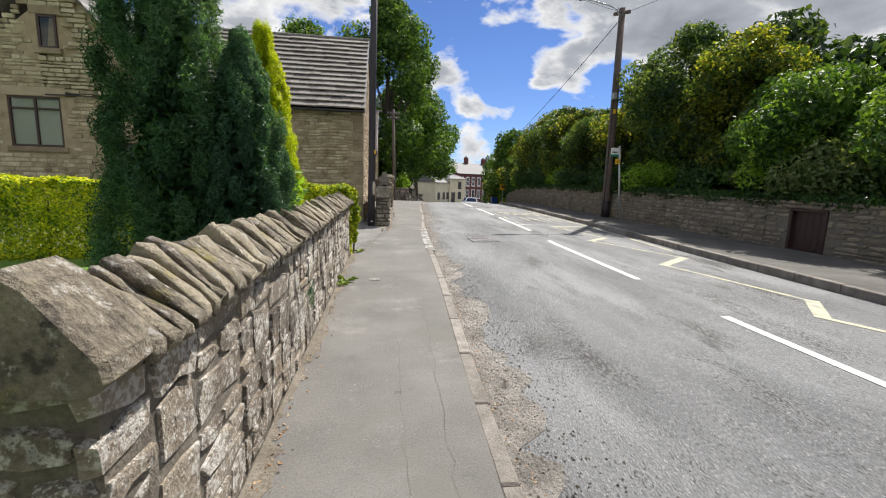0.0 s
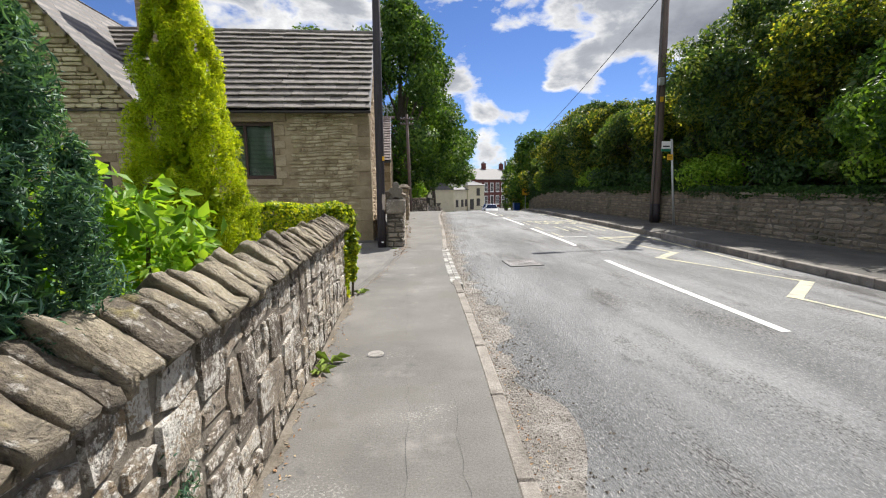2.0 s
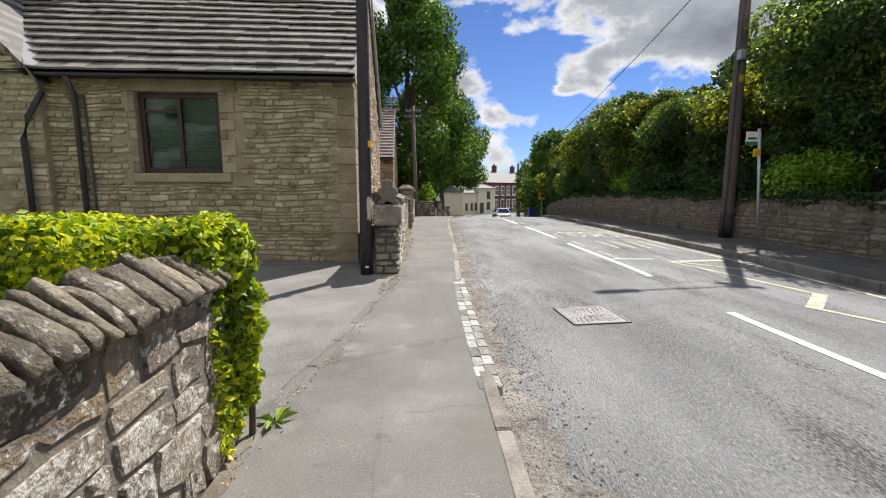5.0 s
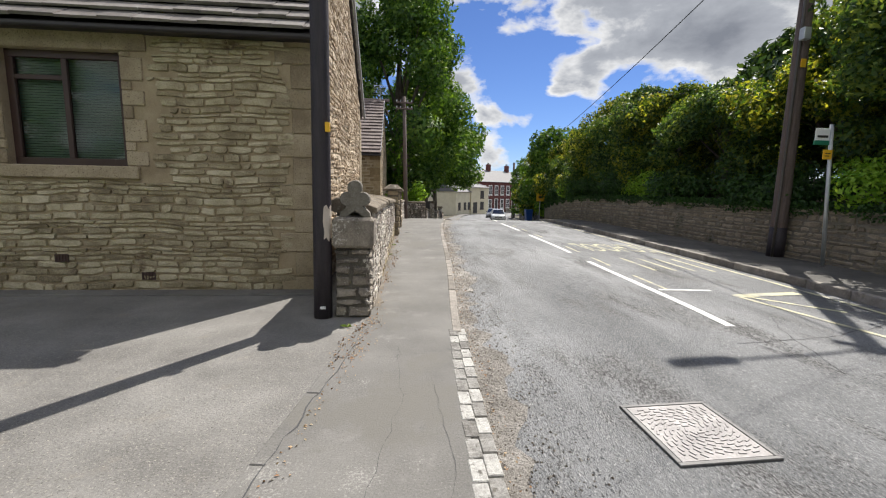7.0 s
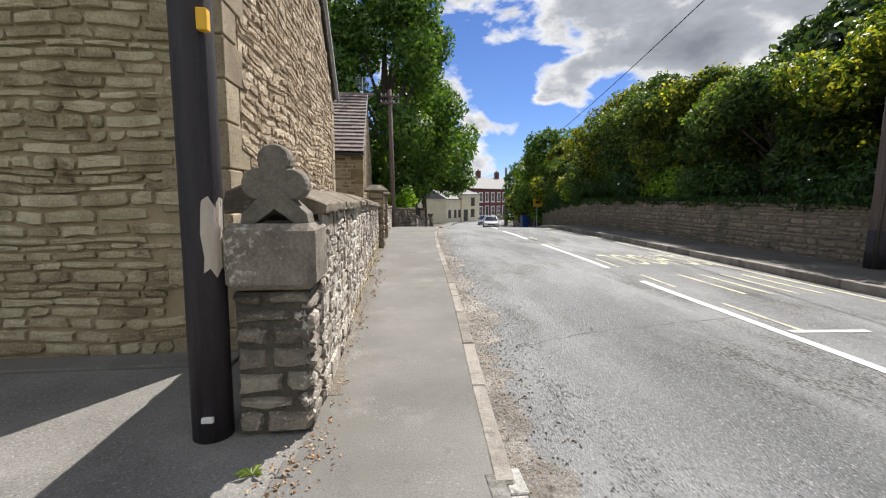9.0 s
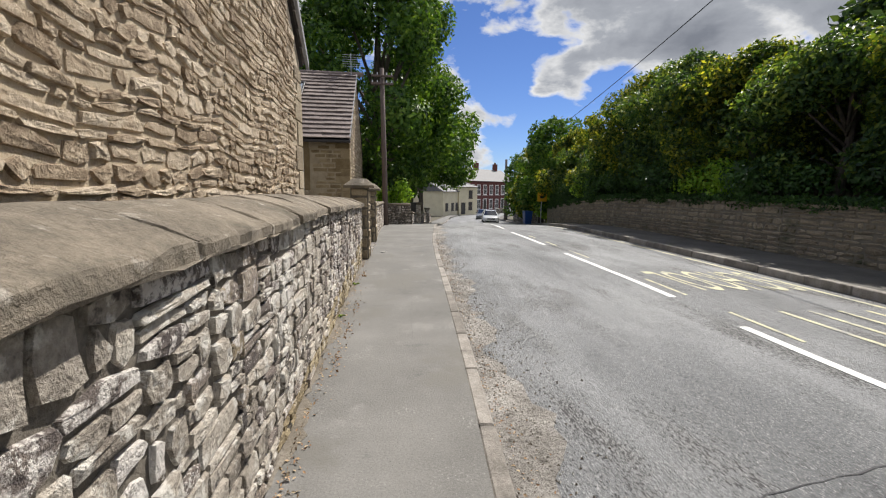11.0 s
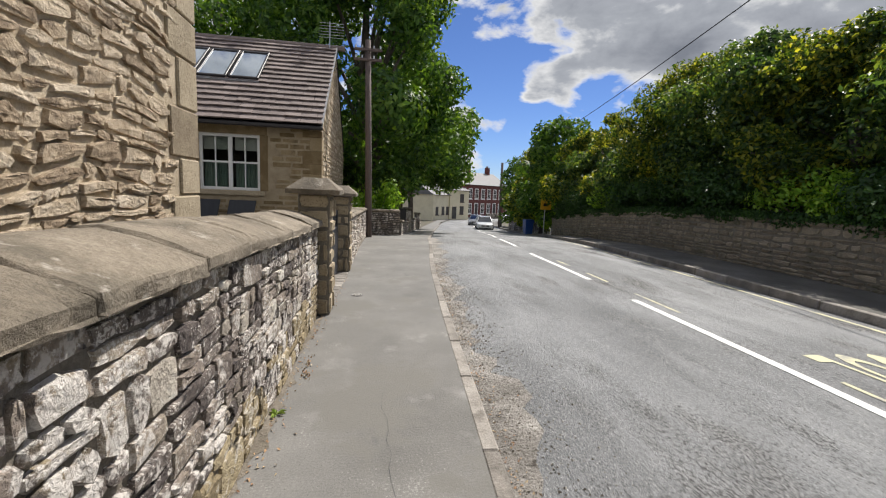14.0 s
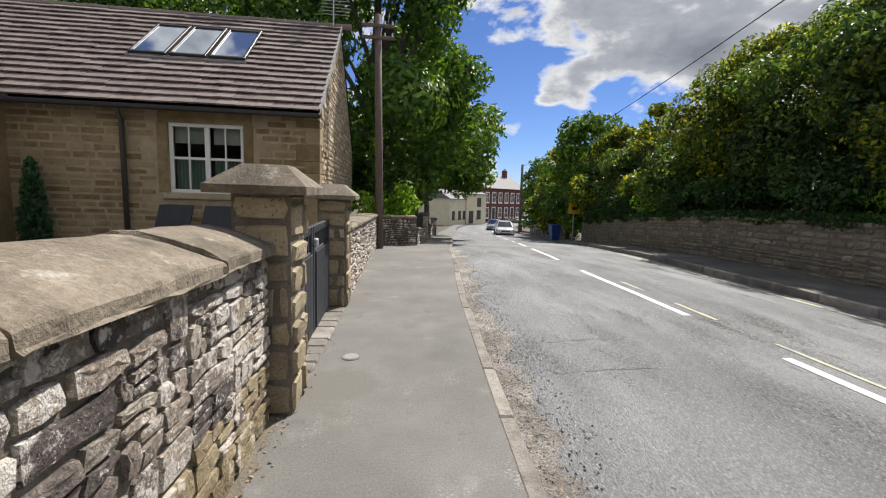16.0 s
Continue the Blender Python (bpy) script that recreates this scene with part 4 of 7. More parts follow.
def coping_slab(y, n, lean, rr, x0=-1.0, x1=-0.585, z0=0.95, z1=1.17):
    """A slab on edge with a peaked top and chipped outline."""
    j = lambda s: rr.uniform(-s, s)
    mid = (x0 + x1) / 2
    h = z1 - z0
    prof = [(x0 + j(.01), z0), (x1 + j(.015), z0 - 0.01 + j(.012)), (x1 + 0.012 + j(.015), z0 + 0.16 * h + j(.012)), (x1 - 0.035 + j(.012), z0 + 0.36 * h + j(.012)), (mid + 0.085 + j(.015), z0 + 0.72 * h + j(.012)),
            (mid + 0.02 + j(.012), z1 - 0.012 + j(.01)), (mid - 0.02 + j(.012), z1 + j(.012)), (mid - 0.1 + j(.015), z0 + 0.68 * h), (x0 + j(.01), z0 + 0.2 * h)]
    vs = []
    k = len(prof)
    for s, grow in ((0.0, 0.9), (0.14, 1.0), (0.84, 1.0), (1.0, 0.9)):
        for px, pz in prof:
            q = z0 + (pz - z0) * grow
            vs.append((mid + (px - mid) * (0.9 + 0.1 * grow) + j(.008), y + s * n + lean * (q - z0) - 0.3 * (px - mid) + j(.008), q + j(.007)))
    fs = [tuple(range(k))[::-1], tuple(range(3 * k, 4 * k))]
    for a in range(3):
        fs += [(a * k + i, a * k + (i + 1) % k, (a + 1) * k + (i + 1) % k, (a + 1) * k + i) for i in range(k)]
    return vs, fs


end_prof = [(-1.04, 0.955), (-0.6, 0.955), (-0.565, 0.985), (-0.575, 1.03), (-0.71, 1.19), (-0.76, 1.22), (-0.81, 1.19), (-1.04, 0.985)]
end_vs = [(-0.79 + (px + 0.79) * g, W0 + dy + 0.05 * (pz - 0.96), 0.96 + (pz - 0.96) * g) for dy, g in ((-0.07, 0.95), (-0.05, 1.0), (0.1, 1.0), (0.12, 0.96)) for px, pz in end_prof]
part("coping_stone", (end_vs, [tuple(range(8))[::-1], tuple(range(24, 32))] + [(a * 8 + i, a * 8 + (i + 1) % 8, a * 8 + 8 + (i + 1) % 8, a * 8 + 8 + i) for a in range(3) for i in range(8)]), coping_rough, bw)
rr = random.Random(8)
y = W0 + 0.13
while y < W1 - 0.05:
    n = rr.choice((rr.uniform(0.06, 0.1), rr.uniform(0.09, 0.16)))
    part("coping_stone", coping_slab(y, n - 0.014, -0.35, rr, z1=1.12 + rr.uniform(-.035, .035) + 0.02 + max(0.0, 0.03 * (2.6 - y))), coping_rough, bw, smooth=True)
    y += n

# ---- roadside wall with dressed coping ----
RW0, RW1 = 13.62, 21.8
rw = thing("roadside_wall", (0.02, 17.5, 0), "rubble wall with broad dressed saddle coping", "stone wall", kind="structure")
rx = lambda y: 0.115 + (y - 13.3) * 0.0095
wall_top = smooth_line([(10, 1.225), (14, 1.212), (17.3, 1.186), (18.5, 1.152), (19.7, 1.115), (21.5, 1.058), (26, 0.93)], 0.4)
a, b = Vector((rx(RW0), RW0, 0)), Vector((rx(RW1), RW1, 0))
m = frame_of(a, b - a, (0, 0, 1))
L = (b - a).length


def to_slope(vf):
    """Lays a wall piece of height one under the falling line of the coping."""
    return [(x, y, z * wall_top(y)) for x, y, z in vf[0]], vf[1]


part("core", to_slope(join(*[moved(box(L * i / 12, L * (i + 1) / 12, -0.1, 1.0, -0.42, 0.0), m) for i in range(12)])), wall_joint, rw)
rr = random.Random(9)
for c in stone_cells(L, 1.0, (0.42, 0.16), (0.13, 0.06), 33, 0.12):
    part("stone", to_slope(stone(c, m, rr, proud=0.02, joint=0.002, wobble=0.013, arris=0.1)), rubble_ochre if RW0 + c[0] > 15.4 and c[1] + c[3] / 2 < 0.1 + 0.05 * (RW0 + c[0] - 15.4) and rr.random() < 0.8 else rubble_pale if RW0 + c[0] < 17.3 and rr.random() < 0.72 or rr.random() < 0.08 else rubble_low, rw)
rr = random.Random(12)
joints = [13.5, 14.6, 15.35, 15.98, 16.5, 17.22, 17.92, 18.57, 19.31, 20.03, 21.05, 21.8]
for s, e_ in zip(joints, joints[1:]):
    n = e_ - s
    prof = [(-0.02, -0.01), (0.062, 0.0), (0.066, 0.012), (0.064, 0.05), (0.055, 0.062), (-0.04, 0.098), (-0.17, 0.142), (-0.31, 0.17), (-0.4, 0.168), (-0.5, 0.12), (-0.52, 0.02), (-0.4, -0.01)]
    k = len(prof)
    vs = []
    ends = [0.005, 0.022] + [n * q for q in (0.12, 0.25, 0.38, 0.5, 0.62, 0.75, 0.88)] + [n - 0.022, n - 0.005]
    tilt, lift, push = rr.uniform(-0.012, 0.012), rr.uniform(-0.007, 0.007), rr.uniform(-0.012, 0.012)
    for e in ends:
        g = 0.9 if e in (ends[0], ends[-1]) else 1.0
        y = s + e
        chip = rr.choice((0, 0, 0, 0.012, 0.02))
        for q, (px, ph) in enumerate(prof):
            nick = chip if q in (2, 3, 4) else 0.0
            vs.append((rx(y) + px + push - nick + rr.uniform(-.004, .004), y + rr.uniform(-.006, .006), wall_top(y) + ph * g + lift + tilt * (e / n - 0.5) - nick * 0.4 + rr.uniform(-.004, .004)))
    fs = [tuple(range(k))[::-1], tuple(range((len(ends) - 1) * k, len(ends) * k))]
    for q in range(len(ends) - 1):
        fs += [(q * k + i, q * k + (i + 1) % k, (q + 1) * k + (i + 1) % k, (q + 1) * k + i) for i in range(k)]
    part("coping_stone", (vs, fs), coping_dressed, rw)

# end pier and stone trefoil
pier_stone = surf("pier_stone", [(0.06, 0.052, 0.046), (0.14, 0.12, 0.1), (0.23, 0.2, 0.165), (0.33, 0.29, 0.24)], 5, 50, 0.93, 0.8, rand="object", amount=0.35, spots=[((0.5, 0.47, 0.42), 30.0, 0.58, 0.68, 3.0)], relief=0.012)
pier = thing("end_pier", (-0.06, 13.4, 0), "dark squared stone pier ending the roadside wall", "pier", kind="structure")
part("core", box(-0.27, 0.1, 13.28, 13.6, -0.1, 0.8), dark_mortar, pier)
part("top_block", box(-0.3, 0.165, 13.2, 13.64, 0.82, 1.17, 0.035), pier_stone, pier)
lay_stones(pier, course_cells(0.4, 0.82, (0.14, 0.32), (0.08, 0.14), 15), frame_of((-0.285, 13.27, 0), (1, 0, 0), (0, 0, 1)), pier_stone, pier_stone, 16, proud=0.03, wobble=0.012)
lay_stones(pier, course_cells(0.36, 0.82, (0.14, 0.32), (0.08, 0.14), 17), frame_of((0.105, 13.27, 0), (0, 1, 0), (0, 0, 1)), pier_stone, pier_stone, 18, proud=0.03, wobble=0.012)
fin = thing("stone_trefoil", (-0.05, 13.36, 1.17), "weathered carved stone trefoil finial on the pier", "finial")


def disc(cx, cz, rad, y0, y1, n=18):
    prof = [(rad * 0.9, y0), (rad, y0 + 0.02), (rad, y1 - 0.02), (rad * 0.9, y1)]
    vs = [(cx + q * math.cos(2 * math.pi * i / n), yy, cz + q * math.sin(2 * math.pi * i / n)) for q, yy in prof for i in range(n)]
    fs = [tuple(range(n)), tuple(range(3 * n, 4 * n))[::-1]]
    for a in range(3):
        fs += [(a * n + i, (a + 1) * n + i, (a + 1) * n + (i + 1) % n, a * n + (i + 1) % n) for i in range(n)]
    return vs, fs


tref = surf("trefoil_stone", [(0.1, 0.09, 0.075), (0.17, 0.155, 0.13), (0.25, 0.23, 0.2)], 9, 60, 0.93, 0.7)
for nm, cx, cz, rad in (("lobe", -0.05, 1.505, 0.085), ("lobe", -0.135, 1.375, 0.085), ("lobe", 0.035, 1.375, 0.085), ("hub", -0.05, 1.41, 0.088)):
    part(nm, disc(cx, cz, rad, 13.292 + cx * 0.03 + (cz - 1.4) * 0.02, 13.435 + cx * 0.03 if nm == "hub" else 13.43 + cx * 0.03), tref, fin)
part("gabled_foot", prism([(-0.175, 0), (-0.1, 0), (0, 0.075), (0.1, 0), (0.175, 0), (0.165, 0.05), (0.03, 0.18), (-0.03, 0.18), (-0.165, 0.05)], frame_of((-0.05, 13.45, 1.172), (1, 0, 0), (0, 0, 1)), 0.17), tref, fin)

bank_joint = surf("bank_wall_joint", [(0.13, 0.115, 0.09), (0.19, 0.17, 0.135), (0.26, 0.235, 0.19)], 5, 50, 0.95, 0.5)
# ---- wall on the far side of the road, below the bank ----
RB0, RB1 = -6.0, 44.0
bank = thing("bank_wall", (9.3, 18, 0), "long shaded rubble retaining wall below the trees", "stone wall", kind="structure")
seg, y = [], RB0
seg_m = []
while y < RB1 - 0.1:
    y2 = min(y + 4.0, RB1)
    a, b = Vector((wall_r(y2), y2, gz(y2) - 0.05)), Vector((wall_r(y), y, gz(y) - 0.05))
    seg_m.append((frame_of(a, b - a, (0, 0, 1)), (b - a).length, y))
    y = y2
DOOR_Y0, DOOR_Y1 = 8.46, 9.36
for i, (m, n, y) in enumerate(seg_m):
    core = moved(box(-0.02, n + 0.02, 0, 1.2, -0.4, 0.0), m)
    hole = 8.0 - 1e-6 <= y + 4 and y <= DOOR_Y0 and y + 4 >= DOOR_Y1
    if hole:
        u0, u1 = (y + 4) - DOOR_Y1, (y + 4) - DOOR_Y0
        core = moved(join(box(-0.02, u0, 0, 1.2, -0.4, 0), box(u1, n + 0.02, 0, 1.2, -0.4, 0), box(u0, u1, 1.05, 1.2, -0.4, 0), box(u0, u1, 0, 1.05, -0.4, -0.3)), m)
    part("core", core, bank_joint, bank)
    cells = course_cells(n, 1.16, (0.12, 0.5), (0.06, 0.16), 100 + i)
    keep = None
    if hole:
        keep = lambda c: not (c[0] + c[2] > u0 + 0.03 and c[0] < u1 - 0.03 and c[1] < 1.0)
    lay_stones(bank, cells, m, bank_stone, bank_rest, 200 + i, limit=60 if 2 <= y < 22 else 0, keep=keep, proud=0.028, joint=0.01, wobble=0.02)
    part("coping_course", moved(join(*[box(0.5 * k + 0.005, min(0.5 * k + 0.495, n), 1.17, 1.25, -0.42, 0.045, 0.015) for k in range(int(n / 0.5))]), m), bank_stone, bank)
# bank of earth behind that wall
put("bank", ([(wall_r(y) + dx, y, gz(y) + h) for y in ys if y < 47 for dx, h in ((0.3, 1.1), (2.5, 1.5), (8, 2.2), (40, 2.0))],
             [(4 * j + i, 4 * j + i + 1, 4 * j + i + 5, 4 * j + i + 4) for j in range(len([y for y in ys if y < 47]) - 1) for i in range(3)]), earth, True, "dark earth bank under the trees", "bank")
# small brown door in the bank wall
dm = thing("door_1", (9.55, 8.9, 0), "small dark brown timber door set in the bank wall", "door", kind="structure")
for k in range(5):
    part("door_board", box(9.6, 9.63, DOOR_Y0 + 0.08 + k * 0.15, DOOR_Y0 + 0.225 + k * 0.15, 0.0, 0.98, 0.006), brown_frame, dm)
part("door_frame", join(box(9.49, 9.61, DOOR_Y0, DOOR_Y0 + 0.075, 0, 1.02, 0.01), box(9.49, 9.61, DOOR_Y1 - 0.075, DOOR_Y1, 0, 1.02, 0.01), box(9.49, 9.61, DOOR_Y0 + 0.075, DOOR_Y1 - 0.075, 0.95, 1.02, 0.01)), brown_frame, dm)
part("lintel", box(9.47, 9.67, DOOR_Y0 - 0.15, DOOR_Y1 + 0.15, 1.025, 1.1, 0.015), bank_stone, dm)

# ---- houses ----
def slates(parent, name, origin, along, up, length, slope, rows, width, material, rest_material, seed, limit=300, near=None, thick=0.036, keep=None, lap=0.05):
    """Overlapping slates in courses on a roof slope: along runs with the eaves, up with the slope."""
    rr = random.Random(seed)
    m = frame_of(origin, along, up)
    step = slope / rows
    items = []
    for j in range(rows):
        x = -rr.uniform(0, width[0])
        while x < length:
            w = rr.uniform(*width)
            a, b = max(0.0, x), min(length, x + w)
            if b - a > 0.05 and (keep is None or keep(a, b, j * step)):
                items.append((a, b, j))
            x += w
    if near:
        items.sort(key=near)
    rest = []
    for i, (a, b, j) in enumerate(items):
        t, tilt = thick * rr.uniform(0.8, 1.3), rr.uniform(-0.004, 0.004)
        y0, y1 = j * step - lap * 0.4 + rr.uniform(-.008, .008), (j + 1) * step + lap * 0.4
        z0, z1 = thick * 1.55 + tilt, 0.004
        vs = [(a + 0.004, y0, z0), (b - 0.004, y0 + rr.uniform(-.006, .006), z0 - tilt), (b - 0.004, y1, z1), (a + 0.004, y1, z1),
              (a + 0.004, y0, z0 + t), (b - 0.004, y0, z0 + t - tilt), (b - 0.004, y1, z1 + t * 0.6), (a + 0.004, y1, z1 + t * 0.6)]
        vf = ([tuple(m @ Vector(v)) for v in vs], [(0, 3, 2, 1), (4, 5, 6, 7), (0, 1, 5, 4), (1, 2, 6, 5), (2, 3, 7, 6), (3, 0, 4, 7)])
        if i < limit:
            part(name, vf, material, parent)
        else:
            rest.append(vf)
    if rest:
        tagged(part("slating", join(*rest), rest_material, parent), kind="stuff")


def flat_window(parent, m, w, h, bars_v, bars_h, frame_mat, fw=0.05, bar=0.025, depth=0.06, room=0.9, name="window"):
    """A window in the plane of m (x along, y up, z outward): frame, bars, panes and a dim room behind."""
    win = new(name)
    under(win, parent)
    win.empty_display_size = 0.1
    part("window_frame", moved(join(box(0, w, 0, fw, -depth, 0, 0.006), box(0, w, h - fw, h, -depth, 0, 0.006), box(0, fw, fw, h - fw, -depth, 0, 0.006), box(w - fw, w, fw, h - fw, -depth, 0, 0.006)), m), frame_mat, win)
    xs = [fw] + [v for v, _ in bars_v] + [w - fw]
    for v, bw_ in bars_v:
        part("mullion", moved(box(v - bw_ / 2, v + bw_ / 2, fw, h - fw, -depth, -0.004, 0.005), m), frame_mat, win)
    for x0, x1, v, bw_ in bars_h:
        part("glazing_bar", moved(box(x0, x1, v - bw_ / 2, v + bw_ / 2, -depth + 0.006, -0.008, 0.004), m), frame_mat, win)
    for a, b in zip(xs, xs[1:]):
        p = part("pane", moved(([(a, fw, -depth * 0.6), (b, fw, -depth * 0.6), (b, h - fw, -depth * 0.6), (a, h - fw, -depth * 0.6)], [(0, 1, 2, 3)]), m), pane, win)
        p.visible_shadow = False
    return win


def room_box(parent, m, w, h, deep=0.9):
    v, f = moved(box(-0.05, w + 0.05, -0.05, h + 0.05, -deep, -0.07), m)
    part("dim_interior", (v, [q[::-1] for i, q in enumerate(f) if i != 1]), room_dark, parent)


def wall_with_holes(m, w, h, holes, thick=0.35):
    """A wall plane cut round its openings."""
    xs = sorted({0.0, w} | {v for q in holes for v in (q[0], q[2])})
    zs = sorted({0.0, h} | {v for q in holes for v in (q[1], q[3])})
    nx, nz = len(xs), len(zs)
    vs = [(x, z, d) for d in (0.0, -thick) for z in zs for x in xs]
    at = lambda i, j, k: k * nx * nz + j * nx + i
    solid = lambda i, j: 0 <= i < nx - 1 and 0 <= j < nz - 1 and not any(q[0] < (xs[i] + xs[i + 1]) / 2 < q[2] and q[1] < (zs[j] + zs[j + 1]) / 2 < q[3] for q in holes)
    fs = []
    for i in range(nx - 1):
        for j in range(nz - 1):
            if not solid(i, j):
                continue
            fs += [(at(i, j, 0), at(i + 1, j, 0), at(i + 1, j + 1, 0), at(i, j + 1, 0)), (at(i, j + 1, 1), at(i + 1, j + 1, 1), at(i + 1, j, 1), at(i, j, 1))]
            for di, dj, p, q in ((-1, 0, (i, j + 1), (i, j)), (1, 0, (i + 1, j), (i + 1, j + 1)), (0, -1, (i, j), (i + 1, j)), (0, 1, (i + 1, j + 1), (i, j + 1))):
                if not solid(i + di, j + dj):
                    fs.append((at(*p, 0), at(*p, 1), at(*q, 1), at(*q, 0)))
    used = sorted({k for f in fs for k in f})
    num = {k: n for n, k in enumerate(used)}
    return moved(([vs[k] for k in used], [tuple(num[k] for k in f) for f in fs]), m)


# -- stone schoolhouse --
AX, AY, EAVE, RIDGE_Y, RIDGE = -0.74, 14.6, 3.42, 17.8, 6.38
ha = thing("schoolhouse", (-5, 17, 0), "old sandstone schoolhouse with stone slate roof", "house")
mA = frame_of((-6.25, AY, -0.1), (1, 0, 0), (0, 0, 1))
WL = AX + 6.25
win_a = (-4.7 + 6.25, 1.83, -3.22 + 6.25, 3.31)
front = part("front_wall", wall_with_holes(mA, WL, EAVE + 0.1, [win_a]), mortar, ha)
surround = (win_a[0] - 0.14, win_a[1] - 0.17, win_a[2] + 0.32, win_a[3] + 0.235)


def clear_a(c):
    x0, z0, x1, z1 = c[0], c[1], c[0] + c[2], c[1] + c[3]
    over = x1 > win_a[0] - 0.12 and x0 < win_a[2] + 0.3 and z1 > win_a[1] - 0.15 and z0 < win_a[3] + 0.3
    return not over and x1 < WL - 0.25


lay_stones(ha, course_cells(WL, EAVE + 0.08, (0.12, 0.44), (0.045, 0.125), 41), mA @ Matrix.Translation((0, 0, 0.008)), sandstone, sandstone_rest, 42, near=lambda c: (c[0] < 3.0, c[1]), limit=300, keep=clear_a, proud=0.022, joint=0.006, wobble=0.012, arris=0.13, wave=0.016)
# dressed quoins on the corner, on both faces
rr = random.Random(43)
z, k = 0.0, 0
while z < EAVE - 0.1:
    h = rr.uniform(0.26, 0.4)
    h = min(h, EAVE - z)
    wx, wy = ((0.5, 0.28), (0.3, 0.5))[k % 2]
    part("quoin", box(AX - wx, AX + 0.022, AY - 0.022, AY + wy, z - 0.05, z + h - 0.062, 0.01), quoin_stone, ha)
    z += h
    k += 1
# window surround
sx, sz = -6.25, -0.1
part("lintel", box(sx + surround[0] - 0.05, sx + surround[2] + 0.02, AY - 0.03, AY + 0.2, sz + win_a[3] + 0.003, sz + surround[3], 0.01), quoin_stone, ha)
part("sill", box(sx + surround[0], sx + win_a[2] + 0.16, AY - 0.07, AY + 0.2, sz + surround[1], sz + win_a[1] - 0.003, 0.012), quoin_stone, ha)
z, k = win_a[1], 0
while z < win_a[3] - 0.05:
    h = min((0.2, 0.12, 0.3, 0.17)[k % 4], win_a[3] - z)
    part("jamb_stone", box(sx + win_a[2] + 0.003, sx + win_a[2] + (0.28, 0.13)[k % 2], AY - 0.025, AY + 0.2, sz + z + 0.004, sz + z + h - 0.004, 0.01), quoin_stone, ha)
    part("jamb_stone", box(sx + win_a[0] - 0.13, sx + win_a[0] - 0.003, AY - 0.025, AY + 0.2, sz + z + 0.004, sz + z + h - 0.004, 0.01), quoin_stone, ha)
    z += h
    k += 1
mw = frame_of((sx + win_a[0], AY + 0.1, sz + win_a[1]), (1, 0, 0), (0, 0, 1))
ww, wh = win_a[2] - win_a[0], win_a[3] - win_a[1]
wa = flat_window(ha, mw, ww, wh, [(ww * 0.48, 0.07)], [(0.05, ww * 0.48, wh * 0.77, 0.06)], brown_frame, 0.095)
room_box(ha, mw, ww, wh)
slats = [moved(([(0.03, 0.05 + i * 0.034, -0.13), (ww - 0.03, 0.05 + i * 0.034, -0.13), (ww - 0.03, 0.076 + i * 0.034, -0.115), (0.03, 0.076 + i * 0.034, -0.115)], [(0, 1, 2, 3)]), mw) for i in range(int((wh - 0.1) / 0.034))]
part("venetian_blind", join(*slats), blind_green, ha, "grey-green closed venetian blind")
# iron air bricks low in the front wall
for ax_, az_ in ((-4.16, 0.47), (-3.05, 0.22), (-5.3, 0.47)):
    part("air_brick", join(box(ax_ - 0.09, ax_ + 0.09, AY - 0.034, AY - 0.026, az_ - 0.055, az_ + 0.055), *[box(ax_ - 0.08 + 0.04 * q, ax_ - 0.065 + 0.04 * q, AY - 0.04, AY - 0.034, az_ - 0.05, az_ + 0.05) for q in range(5)]), brown_frame, ha)
# gable towards the road
mG = frame_of((AX, AY, -0.1), (0, 1, 0), (0, 0, 1))
GW = 6.4
vs = [(0, 0), (GW - 0.36, 0), (GW - 0.36, EAVE + 0.1), (GW / 2 - 0.36, RIDGE + 0.0), (0, EAVE + 0.45)]
part("gable_wall", prism(vs, mG @ Matrix.Translation((0.36, 0, -0.34)), 0.348), gable_mortar, ha)


def in_gable(c):
    top = c[1] + c[3]
    roof = EAVE + 0.1 + (RIDGE - EAVE - 0.1) * (1 - abs(c[0] + c[2] / 2 - GW / 2) / (GW / 2)) - 0.12
    return top < max(EAVE, roof) and top < roof + 0.05 and not (c[0] < 0.28 and c[1] < EAVE) and not (c[0] + c[2] > GW - 0.3)


lay_stones(ha, course_cells(GW, RIDGE, (0.11, 0.42), (0.045, 0.125), 51), mG @ Matrix.Translation((0, 0, 0.003)), gable_stone, gable_rest, 52, near=lambda c: abs(c[1] - 1.6) + 0.25 * abs(c[0] - 4), limit=300, keep=in_gable, proud=0.027, joint=0.0, wobble=0.024, arris=0.15, wave=0.03)
z, k = 0.0, 0
while z < EAVE - 0.05:
    h = min(rr.uniform(0.28, 0.42), EAVE - z)
    wy = (0.34, 0.5)[k % 2]
    part("quoin", box(AX - 0.3, AX + 0.028, AY + GW - wy, AY + GW + 0.02, z - 0.1, z + h - 0.112, 0.012), quoin_stone, ha)
    z += h
    k += 1
